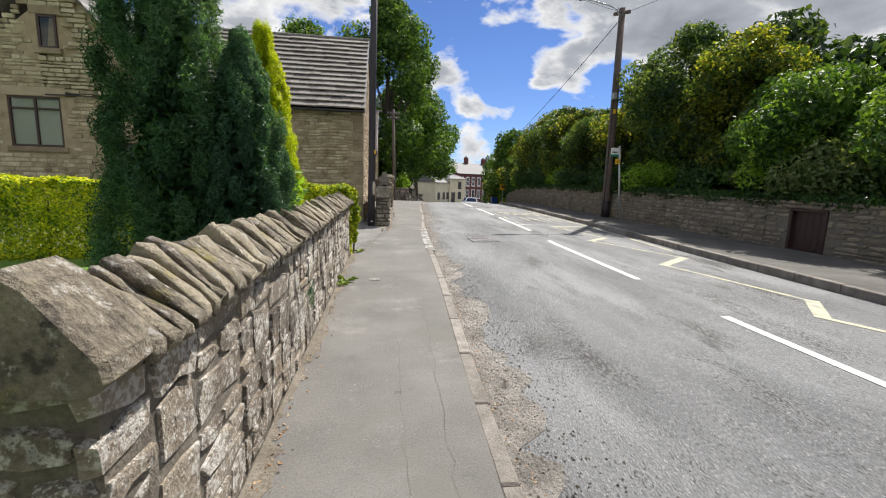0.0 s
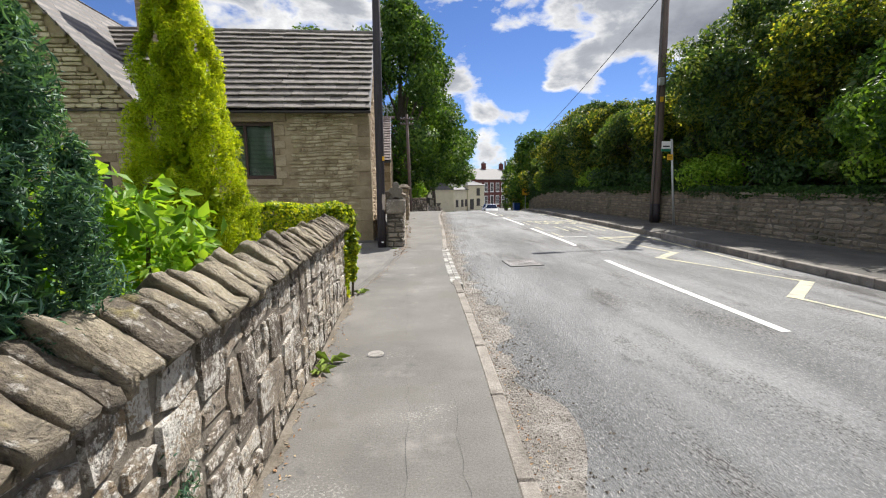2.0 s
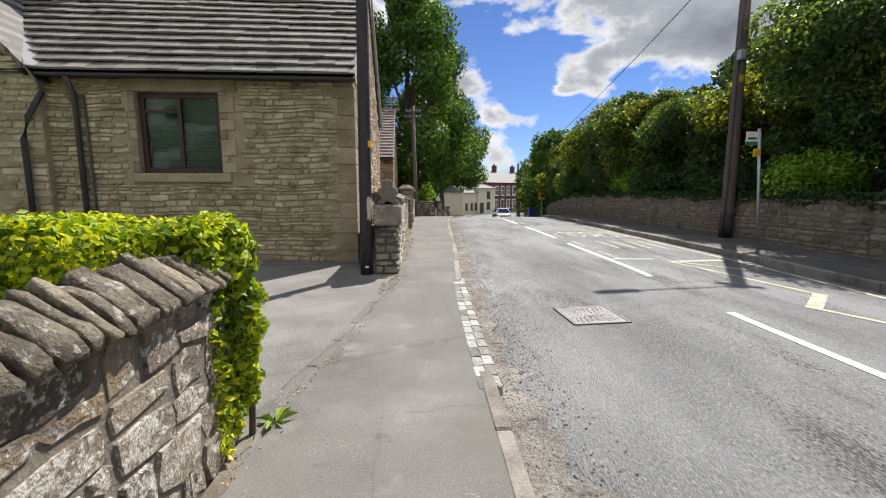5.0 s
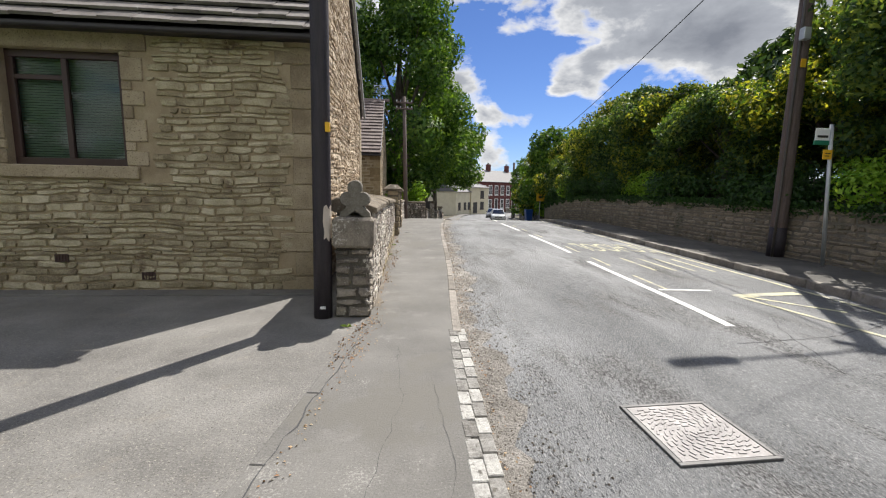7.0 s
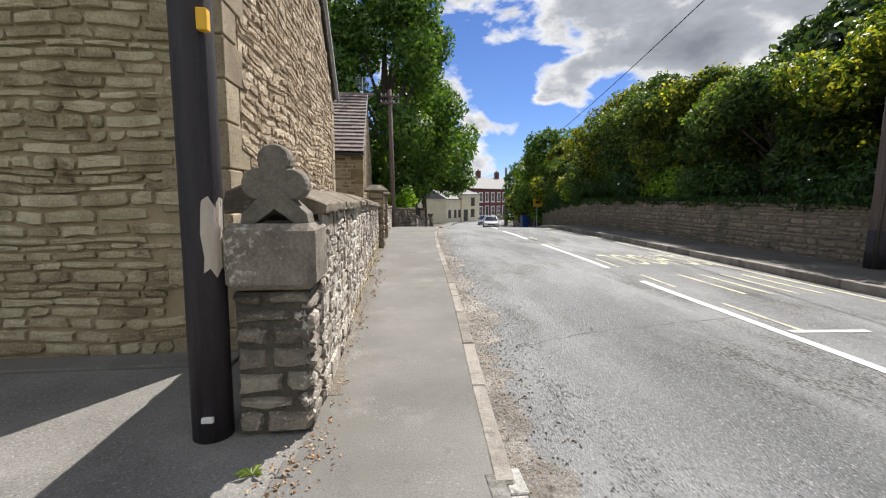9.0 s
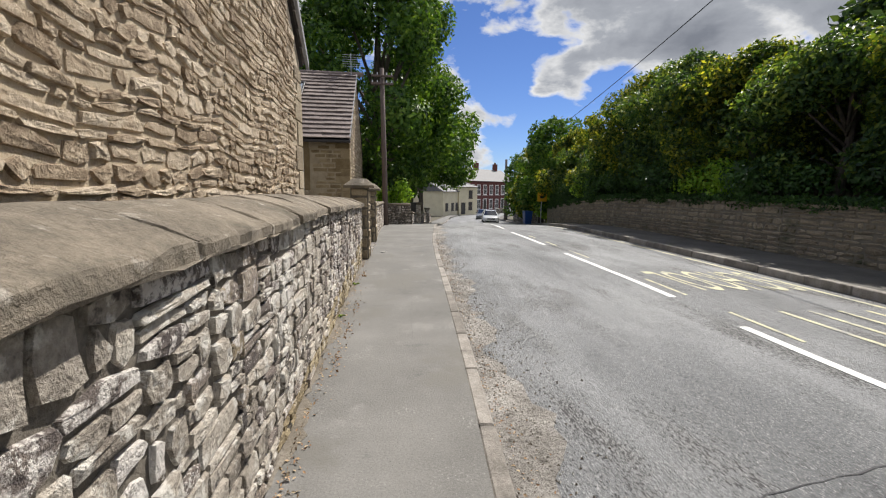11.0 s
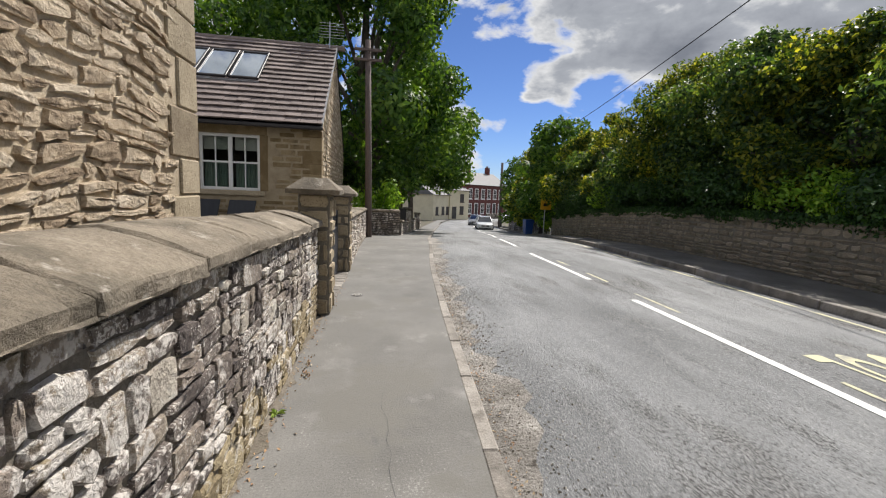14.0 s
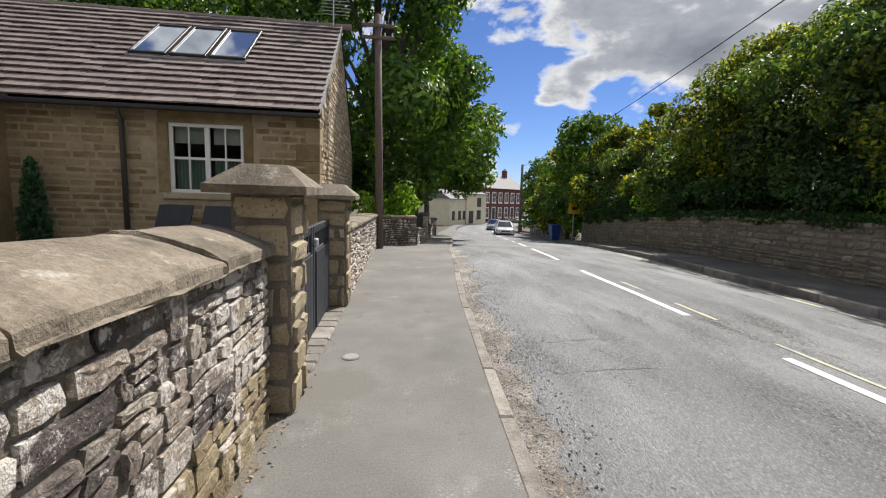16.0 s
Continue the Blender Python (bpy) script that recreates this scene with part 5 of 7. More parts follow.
# roof slopes
up = Vector((0, RIDGE_Y - (AY - 0.25), RIDGE + 0.1 - (EAVE + 0.06)))
SL = up.length
part("roof_deck", ([(-9.6, AY - 0.22, EAVE + 0.02), (AX + 0.03, AY - 0.22, EAVE + 0.02), (AX + 0.03, RIDGE_Y, RIDGE + 0.06), (-9.6, RIDGE_Y, RIDGE + 0.06), (AX + 0.03, AY + GW + 0.22, EAVE + 0.02), (-9.6, AY + GW + 0.22, EAVE + 0.02)],
                    [(0, 1, 2, 3), (3, 2, 4, 5)]), gutter_dark, ha)
slates(ha, "slate", (-9.5, AY - 0.25, EAVE + 0.05), (1, 0, 0), up, 9.5 + AX + 0.06, SL, 15, (0.3, 0.6), slate, slate_rest, 61, near=lambda q: (-q[1], q[2]),
       keep=lambda a, b, s: not (-9.5 + b < -6.25 - s * 0.62))
slates(ha, "back_slate", (AX + 0.06, AY + GW + 0.25, EAVE + 0.05), (-1, 0, 0), Vector((0, -up.y, up.z)), 9.5 + AX, SL, 15, (0.4, 0.7), slate, slate_rest, 62, limit=0)
part("ridge_tiles", join(*[tube([(-9.4 + 0.45 * i, RIDGE_Y, RIDGE + 0.1), (-9.4 + 0.45 * i + 0.44, RIDGE_Y, RIDGE + 0.105)], 0.085, 8) for i in range(int((9.4 + AX) / 0.45) + 1)]), slate, ha)
part("gutter", join(box(-6.2, AX + 0.08, AY - 0.31, AY - 0.21, EAVE - 0.035, EAVE + 0.035, 0.02), box(-6.2, AX + 0.04, AY - 0.21, AY - 0.002, EAVE, EAVE + 0.03, 0.01)), gutter_dark, ha)
vslope = Vector((0, up.y, up.z)).normalized()
for s in (1, -1):
    m = frame_of((AX + 0.075, RIDGE_Y - s * (RIDGE_Y - AY + 0.25), EAVE + 0.0), (0, s, 0), (0, 0, 1))
    part("bargeboard", moved(([(0, -0.02, 0), (up.y, up.z - 0.0, 0), (up.y, up.z + 0.13, 0), (0, 0.11, 0), (0, -0.02, -0.05), (up.y, up.z, -0.05), (up.y, up.z + 0.13, -0.05), (0, 0.11, -0.05)],
                              [(0, 1, 2, 3), (7, 6, 5, 4), (0, 4, 5, 1), (3, 2, 6, 7)]), m), lead, ha)
# cross gable at the far end of the schoolhouse
GX0, GX1, GY, GAPEX = -12.6, -6.22, 14.45, 7.0
gc = (GX0 + GX1) / 2
gw = GX1 - GX0
mC = frame_of((GX0, GY, -0.1), (1, 0, 0), (0, 0, 1))
w1 = (GX0 * -1 - 10.62, 2.1, GX0 * -1 - 9.25, 3.5)
w2 = (GX0 * -1 - 9.66, 4.82, GX0 * -1 - 9.18, 5.7)
dr = (GX0 * -1 - 8.25, 0.1, GX0 * -1 - 7.25, 2.3)
part("cross_gable_wall", wall_with_holes(mC, gw, EAVE + 0.1, [(w1[0], w1[1], w1[2], EAVE + 0.1), dr]), mortar, ha)
part("cross_gable_top", join(prism([(0, EAVE + 0.1), (w2[0], EAVE + 0.1), (w2[0], 5.9), (0.0, EAVE + 0.12)][:3] + [(w2[0], 4.0 + w2[0])][:0], mC @ Matrix.Translation((0, 0, -0.35)), 0.35),
                             prism([(w2[0], EAVE + 0.1), (gw, EAVE + 0.1), (w2[2], 6.9)], mC @ Matrix.Translation((0, 0, -0.36)), 0.30)), mortar, ha)


def in_cross(c):
    x0, z0, x1, z1 = c[0], c[1], c[0] + c[2], c[1] + c[3]
    roof = EAVE + 0.1 + (GAPEX - EAVE) * (1 - abs((x0 + x1) / 2 - gw / 2) / (gw / 2)) - 0.15
    hit = any(x1 > q[0] - 0.1 and x0 < q[2] + 0.1 and z1 > q[1] - 0.12 and z0 < q[3] + 0.2 for q in (w1, w2, dr))
    return z1 < roof and not hit


lay_stones(ha, course_cells(gw, GAPEX, (0.18, 0.5), (0.07, 0.15), 71), mC, sandstone, sandstone_rest, 72, limit=0, keep=in_cross, proud=0.02, joint=0.008, arris=0.13)
for q, nm in ((w1, "window"), (w2, "window")):
    mq = frame_of((GX0 + q[0], GY - 0.012 + 0.02, q[1] - 0.1), (1, 0, 0), (0, 0, 1))
    w, h = q[2] - q[0], q[3] - q[1]
    flat_window(ha, mq, w, h, [(w * 0.5, 0.06)] if w > 1 else [], [(0.05, w * 0.5, h * 0.76, 0.05), (w * 0.5, w - 0.05, h * 0.76, 0.05)] if w > 1 else [], brown_frame, 0.06)
    part("window_back", moved(([(0, 0, -0.058), (w, 0, -0.058), (w, h, -0.058), (0, h, -0.058)], [(0, 1, 2, 3)]), mq), blind if w > 1 else room_dark, ha, "white drawn blind behind the window" if w > 1 else "")
    part("lintel", moved(box(-0.16, w + 0.16, h + 0.003, h + 0.26, -0.2, 0.03, 0.01), mq), quoin_stone, ha)
    part("sill", moved(box(-0.1, w + 0.1, -0.15, -0.003, -0.2, 0.06, 0.01), mq), quoin_stone, ha)
mq = frame_of((GX0 + dr[0], GY + 0.05, 0.0), (1, 0, 0), (0, 0, 1))
door = part("front_door", moved(join(box(0, 0.07, 0, 2.2, -0.1, 0, 0.01), box(0.93, 1.0, 0, 2.2, -0.1, 0, 0.01), box(0.07, 0.93, 2.12, 2.2, -0.1, 0, 0.01), box(0.08, 0.62, 0, 2.11, -0.08, -0.03, 0.01), box(0.64, 0.92, 0, 0.7, -0.08, -0.03, 0.01)), mq), brown_frame, ha, "dark brown painted front door with glazed side panel")
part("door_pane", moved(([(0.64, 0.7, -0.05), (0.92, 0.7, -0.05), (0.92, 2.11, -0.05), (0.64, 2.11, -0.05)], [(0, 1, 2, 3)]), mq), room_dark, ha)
part("lintel", moved(box(-0.18, 1.18, 2.203, 2.5, -0.2, 0.06, 0.01), mq), quoin_stone, ha)
rise = GAPEX + 0.1 - EAVE - 0.05
for s in (1, -1):
    e = Vector((gc + s * (gw / 2 + 0.15), GY - 0.2, EAVE - 0.1))
    upc = Vector((-s * (gw / 2 + 0.15), 0, rise + 0.15))
    o = e if s < 0 else e + Vector((0, 8, 0))
    part("cross_roof_deck", ([tuple(e), tuple(e + Vector((0, 8, 0))), tuple(e + Vector((0, 8, 0)) + upc), tuple(e + upc)], [(0, 1, 2, 3)]), gutter_dark, ha)
    slates(ha, "slate", o + Vector((0, 0, 0.03)), (0, -1 if s > 0 else 1, 0), upc, 8, upc.length, 16, (0.35, 0.6), slate, slate_rest, 80 + s, limit=0)
part("valley_lead", moved(box(0, 4.3, -0.12, 0.12, 0, 0.03, 0.01), frame_of((-6.15, AY - 0.3, EAVE + 0.13), (-2.9, 3.2, 2.75), (0.72, 0.65, 0.05))), lead, ha)
# chimney, pipes
part("chimney", box(-7.42, -6.9, 16.6, 17.7, 4.6, 8.3, 0.02), mortar, ha)
lay_stones(ha, course_cells(1.1, 3.6, (0.2, 0.42), (0.1, 0.16), 91), frame_of((-6.9, 16.6, 4.7), (0, 1, 0), (0, 0, 1)), quoin_stone, quoin_stone, 92, name="chimney_stone", proud=0.015)
lay_stones(ha, course_cells(0.52, 3.6, (0.2, 0.42), (0.1, 0.16), 93), frame_of((-7.42, 16.6, 4.7), (1, 0, 0), (0, 0, 1)), quoin_stone, quoin_stone, 94, name="chimney_stone", proud=0.015)
part("chimney_flashing", box(-7.47, -6.84, 16.5, 16.62, 4.75, 5.4, 0.02), lead, ha)
part("downpipe", tube([(-5.68, AY - 0.27, EAVE - 0.02), (-5.68, AY - 0.1, EAVE - 0.3), (-5.68, AY - 0.09, 0.0)], 0.05, 10), pipe_grey, ha, smooth=True)
part("downpipe", tube([(-5.55, AY - 0.06, EAVE - 0.3), (-5.52, AY - 0.06, 0.0)], 0.022, 8), pipe_grey, ha, smooth=True)
part("downpipe", tube([(-6.1, GY - 0.1, EAVE - 0.3), (-6.38, GY - 0.1, 2.7), (-6.5, GY - 0.1, 2.3), (-6.5, GY - 0.1, 0.0)], 0.05, 10), gutter_dark, ha, smooth=True)
put("house_plinth", box(-6.2, AX + 0.06, AY - 0.3, AY - 0.03, -0.1, 0.025, 0.01), paving, label="grey tarmac strip at the foot of the schoolhouse wall", category="plinth")

# -- second house beyond the gate --
BX, BY, BE, BRY, BR = -0.62, 28.7, 2.98, 32.4, 6.0
hb = thing("cottage", (-5, 31, 0), "single-storey sandstone cottage with brown tiled roof and skylights", "house")
mB = frame_of((-6.6, BY, -0.4), (1, 0, 0), (0, 0, 1))
wb = (-3.61 + 6.6, 1.69, -2.14 + 6.6, 3.11)
part("front_wall", wall_with_holes(mB, 6.6 + BX, BE + 0.4, [wb]), mortar, hb)


def clear_b(c):
    return not (c[0] + c[2] > wb[0] - 0.22 and c[0] < wb[2] + 0.22 and c[1] + c[3] > wb[1] - 0.2 and c[1] < wb[3] + 0.25)


ash = surf("ashlar", [(0.16, 0.11, 0.05), (0.23, 0.165, 0.085), (0.3, 0.225, 0.125), (0.36, 0.28, 0.17)], 4, 50, 0.9, 0.4, rand="object", amount=0.4, spots=[((0.12, 0.08, 0.04), 2.0, 0.6, 0.72)])
ash_rest = surf("ashlar_rest", [(0.17, 0.12, 0.055), (0.24, 0.175, 0.09), (0.3, 0.225, 0.125), (0.35, 0.27, 0.16)], 4, 50, 0.9, 0.4, rand="island", amount=0.4, spots=[((0.12, 0.08, 0.04), 2.0, 0.6, 0.72)])
lay_stones(hb, course_cells(6.6 + BX, BE + 0.38, (0.28, 0.55), (0.11, 0.17), 301), mB, ash, ash_rest, 302, near=lambda c: -c[0], limit=300, keep=clear_b, proud=0.008, joint=0.01, wobble=0.005)
mb = frame_of((-6.6 + wb[0], BY + 0.06, -0.4 + wb[1]), (1, 0, 0), (0, 0, 1))
bw_, bh_ = wb[2] - wb[0], wb[3] - wb[1]
q = bw_ / 4
flat_window(hb, mb, bw_, bh_, [(bw_ / 2, 0.1), (q + 0.01, 0.03), (3 * q - 0.01, 0.03)], [(0.06, bw_ / 2 - 0.05, bh_ * 0.5, 0.05), (bw_ / 2 + 0.05, bw_ - 0.06, bh_ * 0.5, 0.05)], white_frame, 0.075)
room_box(hb, mb, bw_, bh_)
for x0 in (0.05, bw_ / 2 + 0.08):
    part("curtain", moved(join(*[box(x0 + 0.07 * i, x0 + 0.07 * i + 0.068, 0.05, bh_ * 0.5, -0.2, -0.16, 0.02) for i in range(8)]), mb), blind_green, hb, "grey net curtain")
    part("roller_blind", moved(box(x0, x0 + 0.6, bh_ * 0.72, bh_ - 0.05, -0.17, -0.15), mb), blind, hb)
part("sill", moved(box(-0.12, bw_ + 0.12, -0.13, -0.003, -0.2, 0.1, 0.012), mb), quoin_stone, hb)
part("lintel", moved(box(-0.18, bw_ + 0.18, bh_ + 0.003, bh_ + 0.23, -0.2, 0.075, 0.01), mb), ash, hb)
for x0 in (-0.2, bw_ + 0.003):
    part("jamb_stone", moved(box(x0, x0 + 0.197, 0.0, bh_, -0.2, 0.072, 0.01), mb), ash, hb)
mBG = frame_of((BX, BY, -0.4), (0, 1, 0), (0, 0, 1))
BGW = 2 * (BRY - BY)
part("gable_wall", prism([(0, 0), (BGW - 0.36, 0), (BGW - 0.36, BE + 0.4), (BGW / 2 - 0.36, BR + 0.35), (0, BE + 0.65)], mBG @ Matrix.Translation((0.36, 0, -0.34)), 0.343), mortar, hb)


def in_bg(c):
    roof = BE + 0.4 + (BR - BE) * (1 - abs(c[0] + c[2] / 2 - BGW / 2) / (BGW / 2)) - 0.12
    return c[1] + c[3] < roof


lay_stones(hb, course_cells(BGW, BR + 0.3, (0.2, 0.5), (0.09, 0.17), 311), mBG, gable_stone, gable_rest, 312, limit=120, keep=in_bg, proud=0.02, joint=0.014)
z, k = -0.3, 0
while z < BE - 0.12:
    h = min(rr.uniform(0.24, 0.36), BE - 0.08 - z)
    wx, wy = ((0.46, 0.26), (0.28, 0.46))[k % 2]
    part("quoin", box(BX - wx, BX + 0.026, BY - 0.02, BY + wy, z, z + h - 0.008, 0.008), ash, hb)
    z += h
    k += 1
part("plaque", box(BX + 0.02, BX + 0.04, BY + 0.8, BY + 1.15, 2.2, 2.36, 0.005), quoin_stone, hb)
upb = Vector((0, BRY - BY + 0.25, BR + 0.05 - BE - 0.02))
part("roof_deck", ([(-12, BY - 0.22, BE), (BX + 0.03, BY - 0.22, BE), (BX + 0.03, BRY, BR + 0.03), (-12, BRY, BR + 0.03), (BX + 0.03, 2 * BRY - BY + 0.22, BE), (-12, 2 * BRY - BY + 0.22, BE)], [(0, 1, 2, 3), (3, 2, 4, 5)]), gutter_dark, hb)
slates(hb, "roof_tile", (-12, BY - 0.25, BE + 0.03), (1, 0, 0), upb, 12 + BX + 0.06, upb.length, 17, (0.3, 0.42), tile_b, tile_b_rest, 321, near=lambda q: (-q[1], q[2]), thick=0.03)
part("ridge_tiles", join(*[tube([(-12 + 0.45 * i, BRY, BR + 0.06), (-12 + 0.45 * i + 0.44, BRY, BR + 0.065)], 0.09, 8) for i in range(int((12 + BX) / 0.45) + 1)]), tile_b, hb)
part("gutter", join(box(-6.5, BX + 0.08, BY - 0.33, BY - 0.21, BE - 0.09, BE + 0.0, 0.02), box(-6.5, BX + 0.02, BY - 0.21, BY - 0.003, BE - 0.05, BE, 0.01)), gutter_dark, hb)
part("verge_board", moved(([(0, -0.02, 0), (upb.y, upb.z, 0), (upb.y, upb.z + 0.1, 0), (0, 0.1, 0), (0, -0.02, -0.04), (upb.y, upb.z, -0.04), (upb.y, upb.z + 0.1, -0.04), (0, 0.1, -0.04)],
                           [(0, 1, 2, 3), (7, 6, 5, 4), (0, 4, 5, 1), (3, 2, 6, 7)]), frame_of((BX + 0.07, BY - 0.25, BE), (0, 1, 0), (0, 0, 1))), lead, hb)
part("downpipe", tube([(-4.41, BY - 0.26, BE - 0.08), (-4.41, BY - 0.09, BE - 0.3), (-4.41, BY - 0.08, -0.3)], 0.05, 10), pipe_grey, hb, smooth=True)
nrm = Vector((0, -upb.z, upb.y)).normalized()
skyglass = surf("skylight_glass", [(0.36, 0.42, 0.48), (0.42, 0.48, 0.54)], 1, 10, 0.04, 0.0, metal=0.85, coat=1.0)
for i in range(3):
    x0 = -5.02 + i * 0.86
    ms = frame_of(Vector((x0, 30.12, BE + 0.03 + (30.12 - BY + 0.25) * upb.z / upb.y)) + nrm * 0.05, (1, 0, 0), upb)
    sk = new("skylight")
    under(sk, hb)
    part("skylight_frame", moved(join(box(0, 0.8, 0, 0.07, -0.03, 0.08, 0.01), box(0, 0.8, 1.7, 1.78, -0.03, 0.08, 0.01), box(0, 0.06, 0.07, 1.7, -0.03, 0.08, 0.01), box(0.74, 0.8, 0.07, 1.7, -0.03, 0.08, 0.01)), ms), gutter_dark, sk)
    part("skylight_pane", moved(box(0.055, 0.745, 0.065, 1.705, 0.0, 0.05), ms), skyglass, sk)
    part("skylight_flashing", moved(box(-0.03, 0.83, -0.1, 0.0, -0.02, 0.02, 0.005), ms), lead, sk)
# side wing at the far left with a pale valley
part("wing_wall", box(-12, -6.55, BY - 0.9, BY + 3, -0.4, BE - 0.1), ash_rest, hb)
slates(hb, "wing_tile", (-6.35, BY + 3.2, BE - 0.02), (0, -1, 0), Vector((-3.2, 0, 2.5)), 4.4, 4.0, 17, (0.3, 0.42), tile_b, tile_b_rest, 331, limit=0, thick=0.03)
part("wing_roof_deck", ([(-6.35, BY - 1.15, BE - 0.03), (-6.35, BY + 3.2, BE - 0.03), (-9.55, BY + 3.2, BE + 2.47), (-9.55, BY - 1.15, BE + 2.47)], [(0, 1, 2, 3)]), gutter_dark, hb)
part("valley_lead", moved(box(0, 3.4, -0.1, 0.1, 0.05, 0.09, 0.01), frame_of((-6.35, BY - 0.3, BE + 0.08), (-1.9, 1.9, 1.5), (0.7, 0.7, 0.05))), cap_pale, hb)
# aerial on the roof end
ae = thing("tv_aerial", (-0.85, 32.2, BR), "thin metal television aerial on the cottage gable", "aerial")
part("mast", tube([(-0.8, 32.3, BR - 0.3), (-0.8, 32.3, BR + 0.85)], 0.018, 6), steel, ae)
for k in range(6):
    part("aerial_rod", tube([(-1.15, 32.3 - 0.0, BR + 0.35 + k * 0.09), (-0.35, 32.3, BR + 0.35 + k * 0.09)], 0.008, 5), steel, ae)

# ---- gate, piers and walls beyond ----
for nm, y0, y1, x0, x1, zc, zt in (("gate_pier", 21.84, 22.3, -0.04, 0.36, 1.41, 1.59), ("gate_pier", 24.5, 24.95, 0.02, 0.42, 1.34, 1.52)):
    gp = thing(nm, ((x0 + x1) / 2, (y0 + y1) / 2, 0), "square stone gate pier with pyramid cap", "gate pier", "gate piers", "structure")
    part("core", box(x0 + 0.028, x1 - 0.028, y0 + 0.028, y1 - 0.028, -0.1, zc), wall_joint, gp)
    rr = random.Random(int(y0 * 10))
    for m, w in ((frame_of((x0 + 0.03, y0 + 0.03, 0), (1, 0, 0), (0, 0, 1)), x1 - x0 - 0.06), (frame_of((x1 - 0.03, y0 + 0.03, 0), (0, 1, 0), (0, 0, 1)), y1 - y0 - 0.06),
                 (frame_of((x1 - 0.03, y1 - 0.03, 0), (-1, 0, 0), (0, 0, 1)), x1 - x0 - 0.06)):
        lay_stones(gp, course_cells(w, zc, (0.2, 0.46), (0.14, 0.26), rr.randint(0, 999)), m, quoin_stone, quoin_stone, rr.randint(0, 999), proud=0.03, wobble=0.012)
    o = 0.09
    vs = [(x0 - o, y0 - o, zc), (x1 + o, y0 - o, zc), (x1 + o, y1 + o, zc), (x0 - o, y1 + o, zc)]
    vs += [(x, y, zc + 0.05) for x, y, _ in vs]
    cx, cy = (x0 + x1) / 2, (y0 + y1) / 2
    vs += [(cx + sx * 0.13, cy + sy * 0.12, zt) for sx, sy in ((-1, -1), (1, -1), (1, 1), (-1, 1))]
    part("cap", (vs, [(3, 2, 1, 0), (0, 1, 5, 4), (1, 2, 6, 5), (2, 3, 7, 6), (3, 0, 4, 7), (4, 5, 9, 8), (5, 6, 10, 9), (6, 7, 11, 10), (7, 4, 8, 11), (8, 9, 10, 11)]), coping_dressed, gp)
gate = thing("driveway_gate", (0.2, 23.4, 0), "black painted double timber gate with open top rails", "gate")
for i, (a, b) in enumerate(((22.34, 23.38), (23.4, 24.46))):
    leaf_ = part("gate_frame", join(box(0.14, 0.2, a, a + 0.09, 0.06, 1.1, 0.008), box(0.14, 0.2, b - 0.09, b, 0.06, 1.1, 0.008), box(0.145, 0.195, a + 0.09, b - 0.09, 1.02, 1.1, 0.008), box(0.145, 0.195, a + 0.09, b - 0.09, 0.76, 0.86, 0.008), box(0.145, 0.195, a + 0.09, b - 0.09, 0.08, 0.18, 0.008)), gate_paint, gate)
    n = 7
    w = (b - a - 0.18) / n
    for k in range(n):
        part("gate_board", box(0.195, 0.213, a + 0.09 + k * w + 0.003, a + 0.09 + (k + 1) * w - 0.003, 0.07, 0.84, 0.004), gate_paint, gate)
        part("gate_rail", box(0.155, 0.185, a + 0.09 + (k + 0.35) * w, a + 0.09 + (k + 0.65) * w, 0.86, 1.02, 0.004), gate_paint, gate)
part("latch", box(0.2, 0.24, 23.36, 23.46, 0.9, 0.98, 0.01), steel, gate)
part("hinge", box(0.2, 0.225, 22.36, 22.7, 1.03, 1.07, 0.008), steel, gate)
th = thing("gate_threshold", (0.3, 23.4, 0), "row of pale stone setts under the gate", "threshold", kind="structure")
for k in range(11):
    part("sett", box(0.16, 0.33 + k * 0.006, 22.33 + k * 0.195, 22.515 + k * 0.195, -0.08, 0.012 + 0.004 * (k % 3), 0.012), kerbstone, th)
put("yard", ([(-9, 21.9, -0.004), (0.3, 21.9, -0.004), (0.45, 25, -0.004), (0.5, 31, -0.14), (-9, 31, -0.14)], [(0, 1, 2, 3, 4)]), shade_tarmac, label="tarmac yard behind the gate", category="yard")


def low_wall(name, p, q, height, seed, label, cells_big=(0.4, 0.14), thick=0.35, cop=0.1, limit=110, side=1):
    """A rubble wall with a coping, from p to q, faced towards the road."""
    a, b = Vector((p[0], p[1], gz(p[1]) - 0.05)), Vector((q[0], q[1], gz(q[1]) - 0.05))
    m = frame_of(a, b - a, (0, 0, 1))
    n = (b - a).length
    w = thing(name, ((p[0] + q[0]) / 2, (p[1] + q[1]) / 2, a.z), label, "stone wall", kind="structure")
    part("core", moved(box(0, n, 0, height, -thick, 0.0), m), dark_mortar, w)
    lay_stones(w, stone_cells(n, height, cells_big, (0.16, 0.07), seed, 0.1), m, rubble_low, rubble_low, seed + 1, limit=limit, proud=0.028, joint=0.01, wobble=0.015)
    k, s = 0, 0.0
    rr = random.Random(seed)
    while s < n - 0.1:
        l = min(rr.uniform(0.7, 1.1), n - s)
        part("coping_stone", moved(box(s + 0.005, s + l - 0.005, height, height + cop + rr.uniform(-.01, .01), -thick - 0.05, 0.06, 0.035), m), coping_dressed, w)
        s += l
    return w


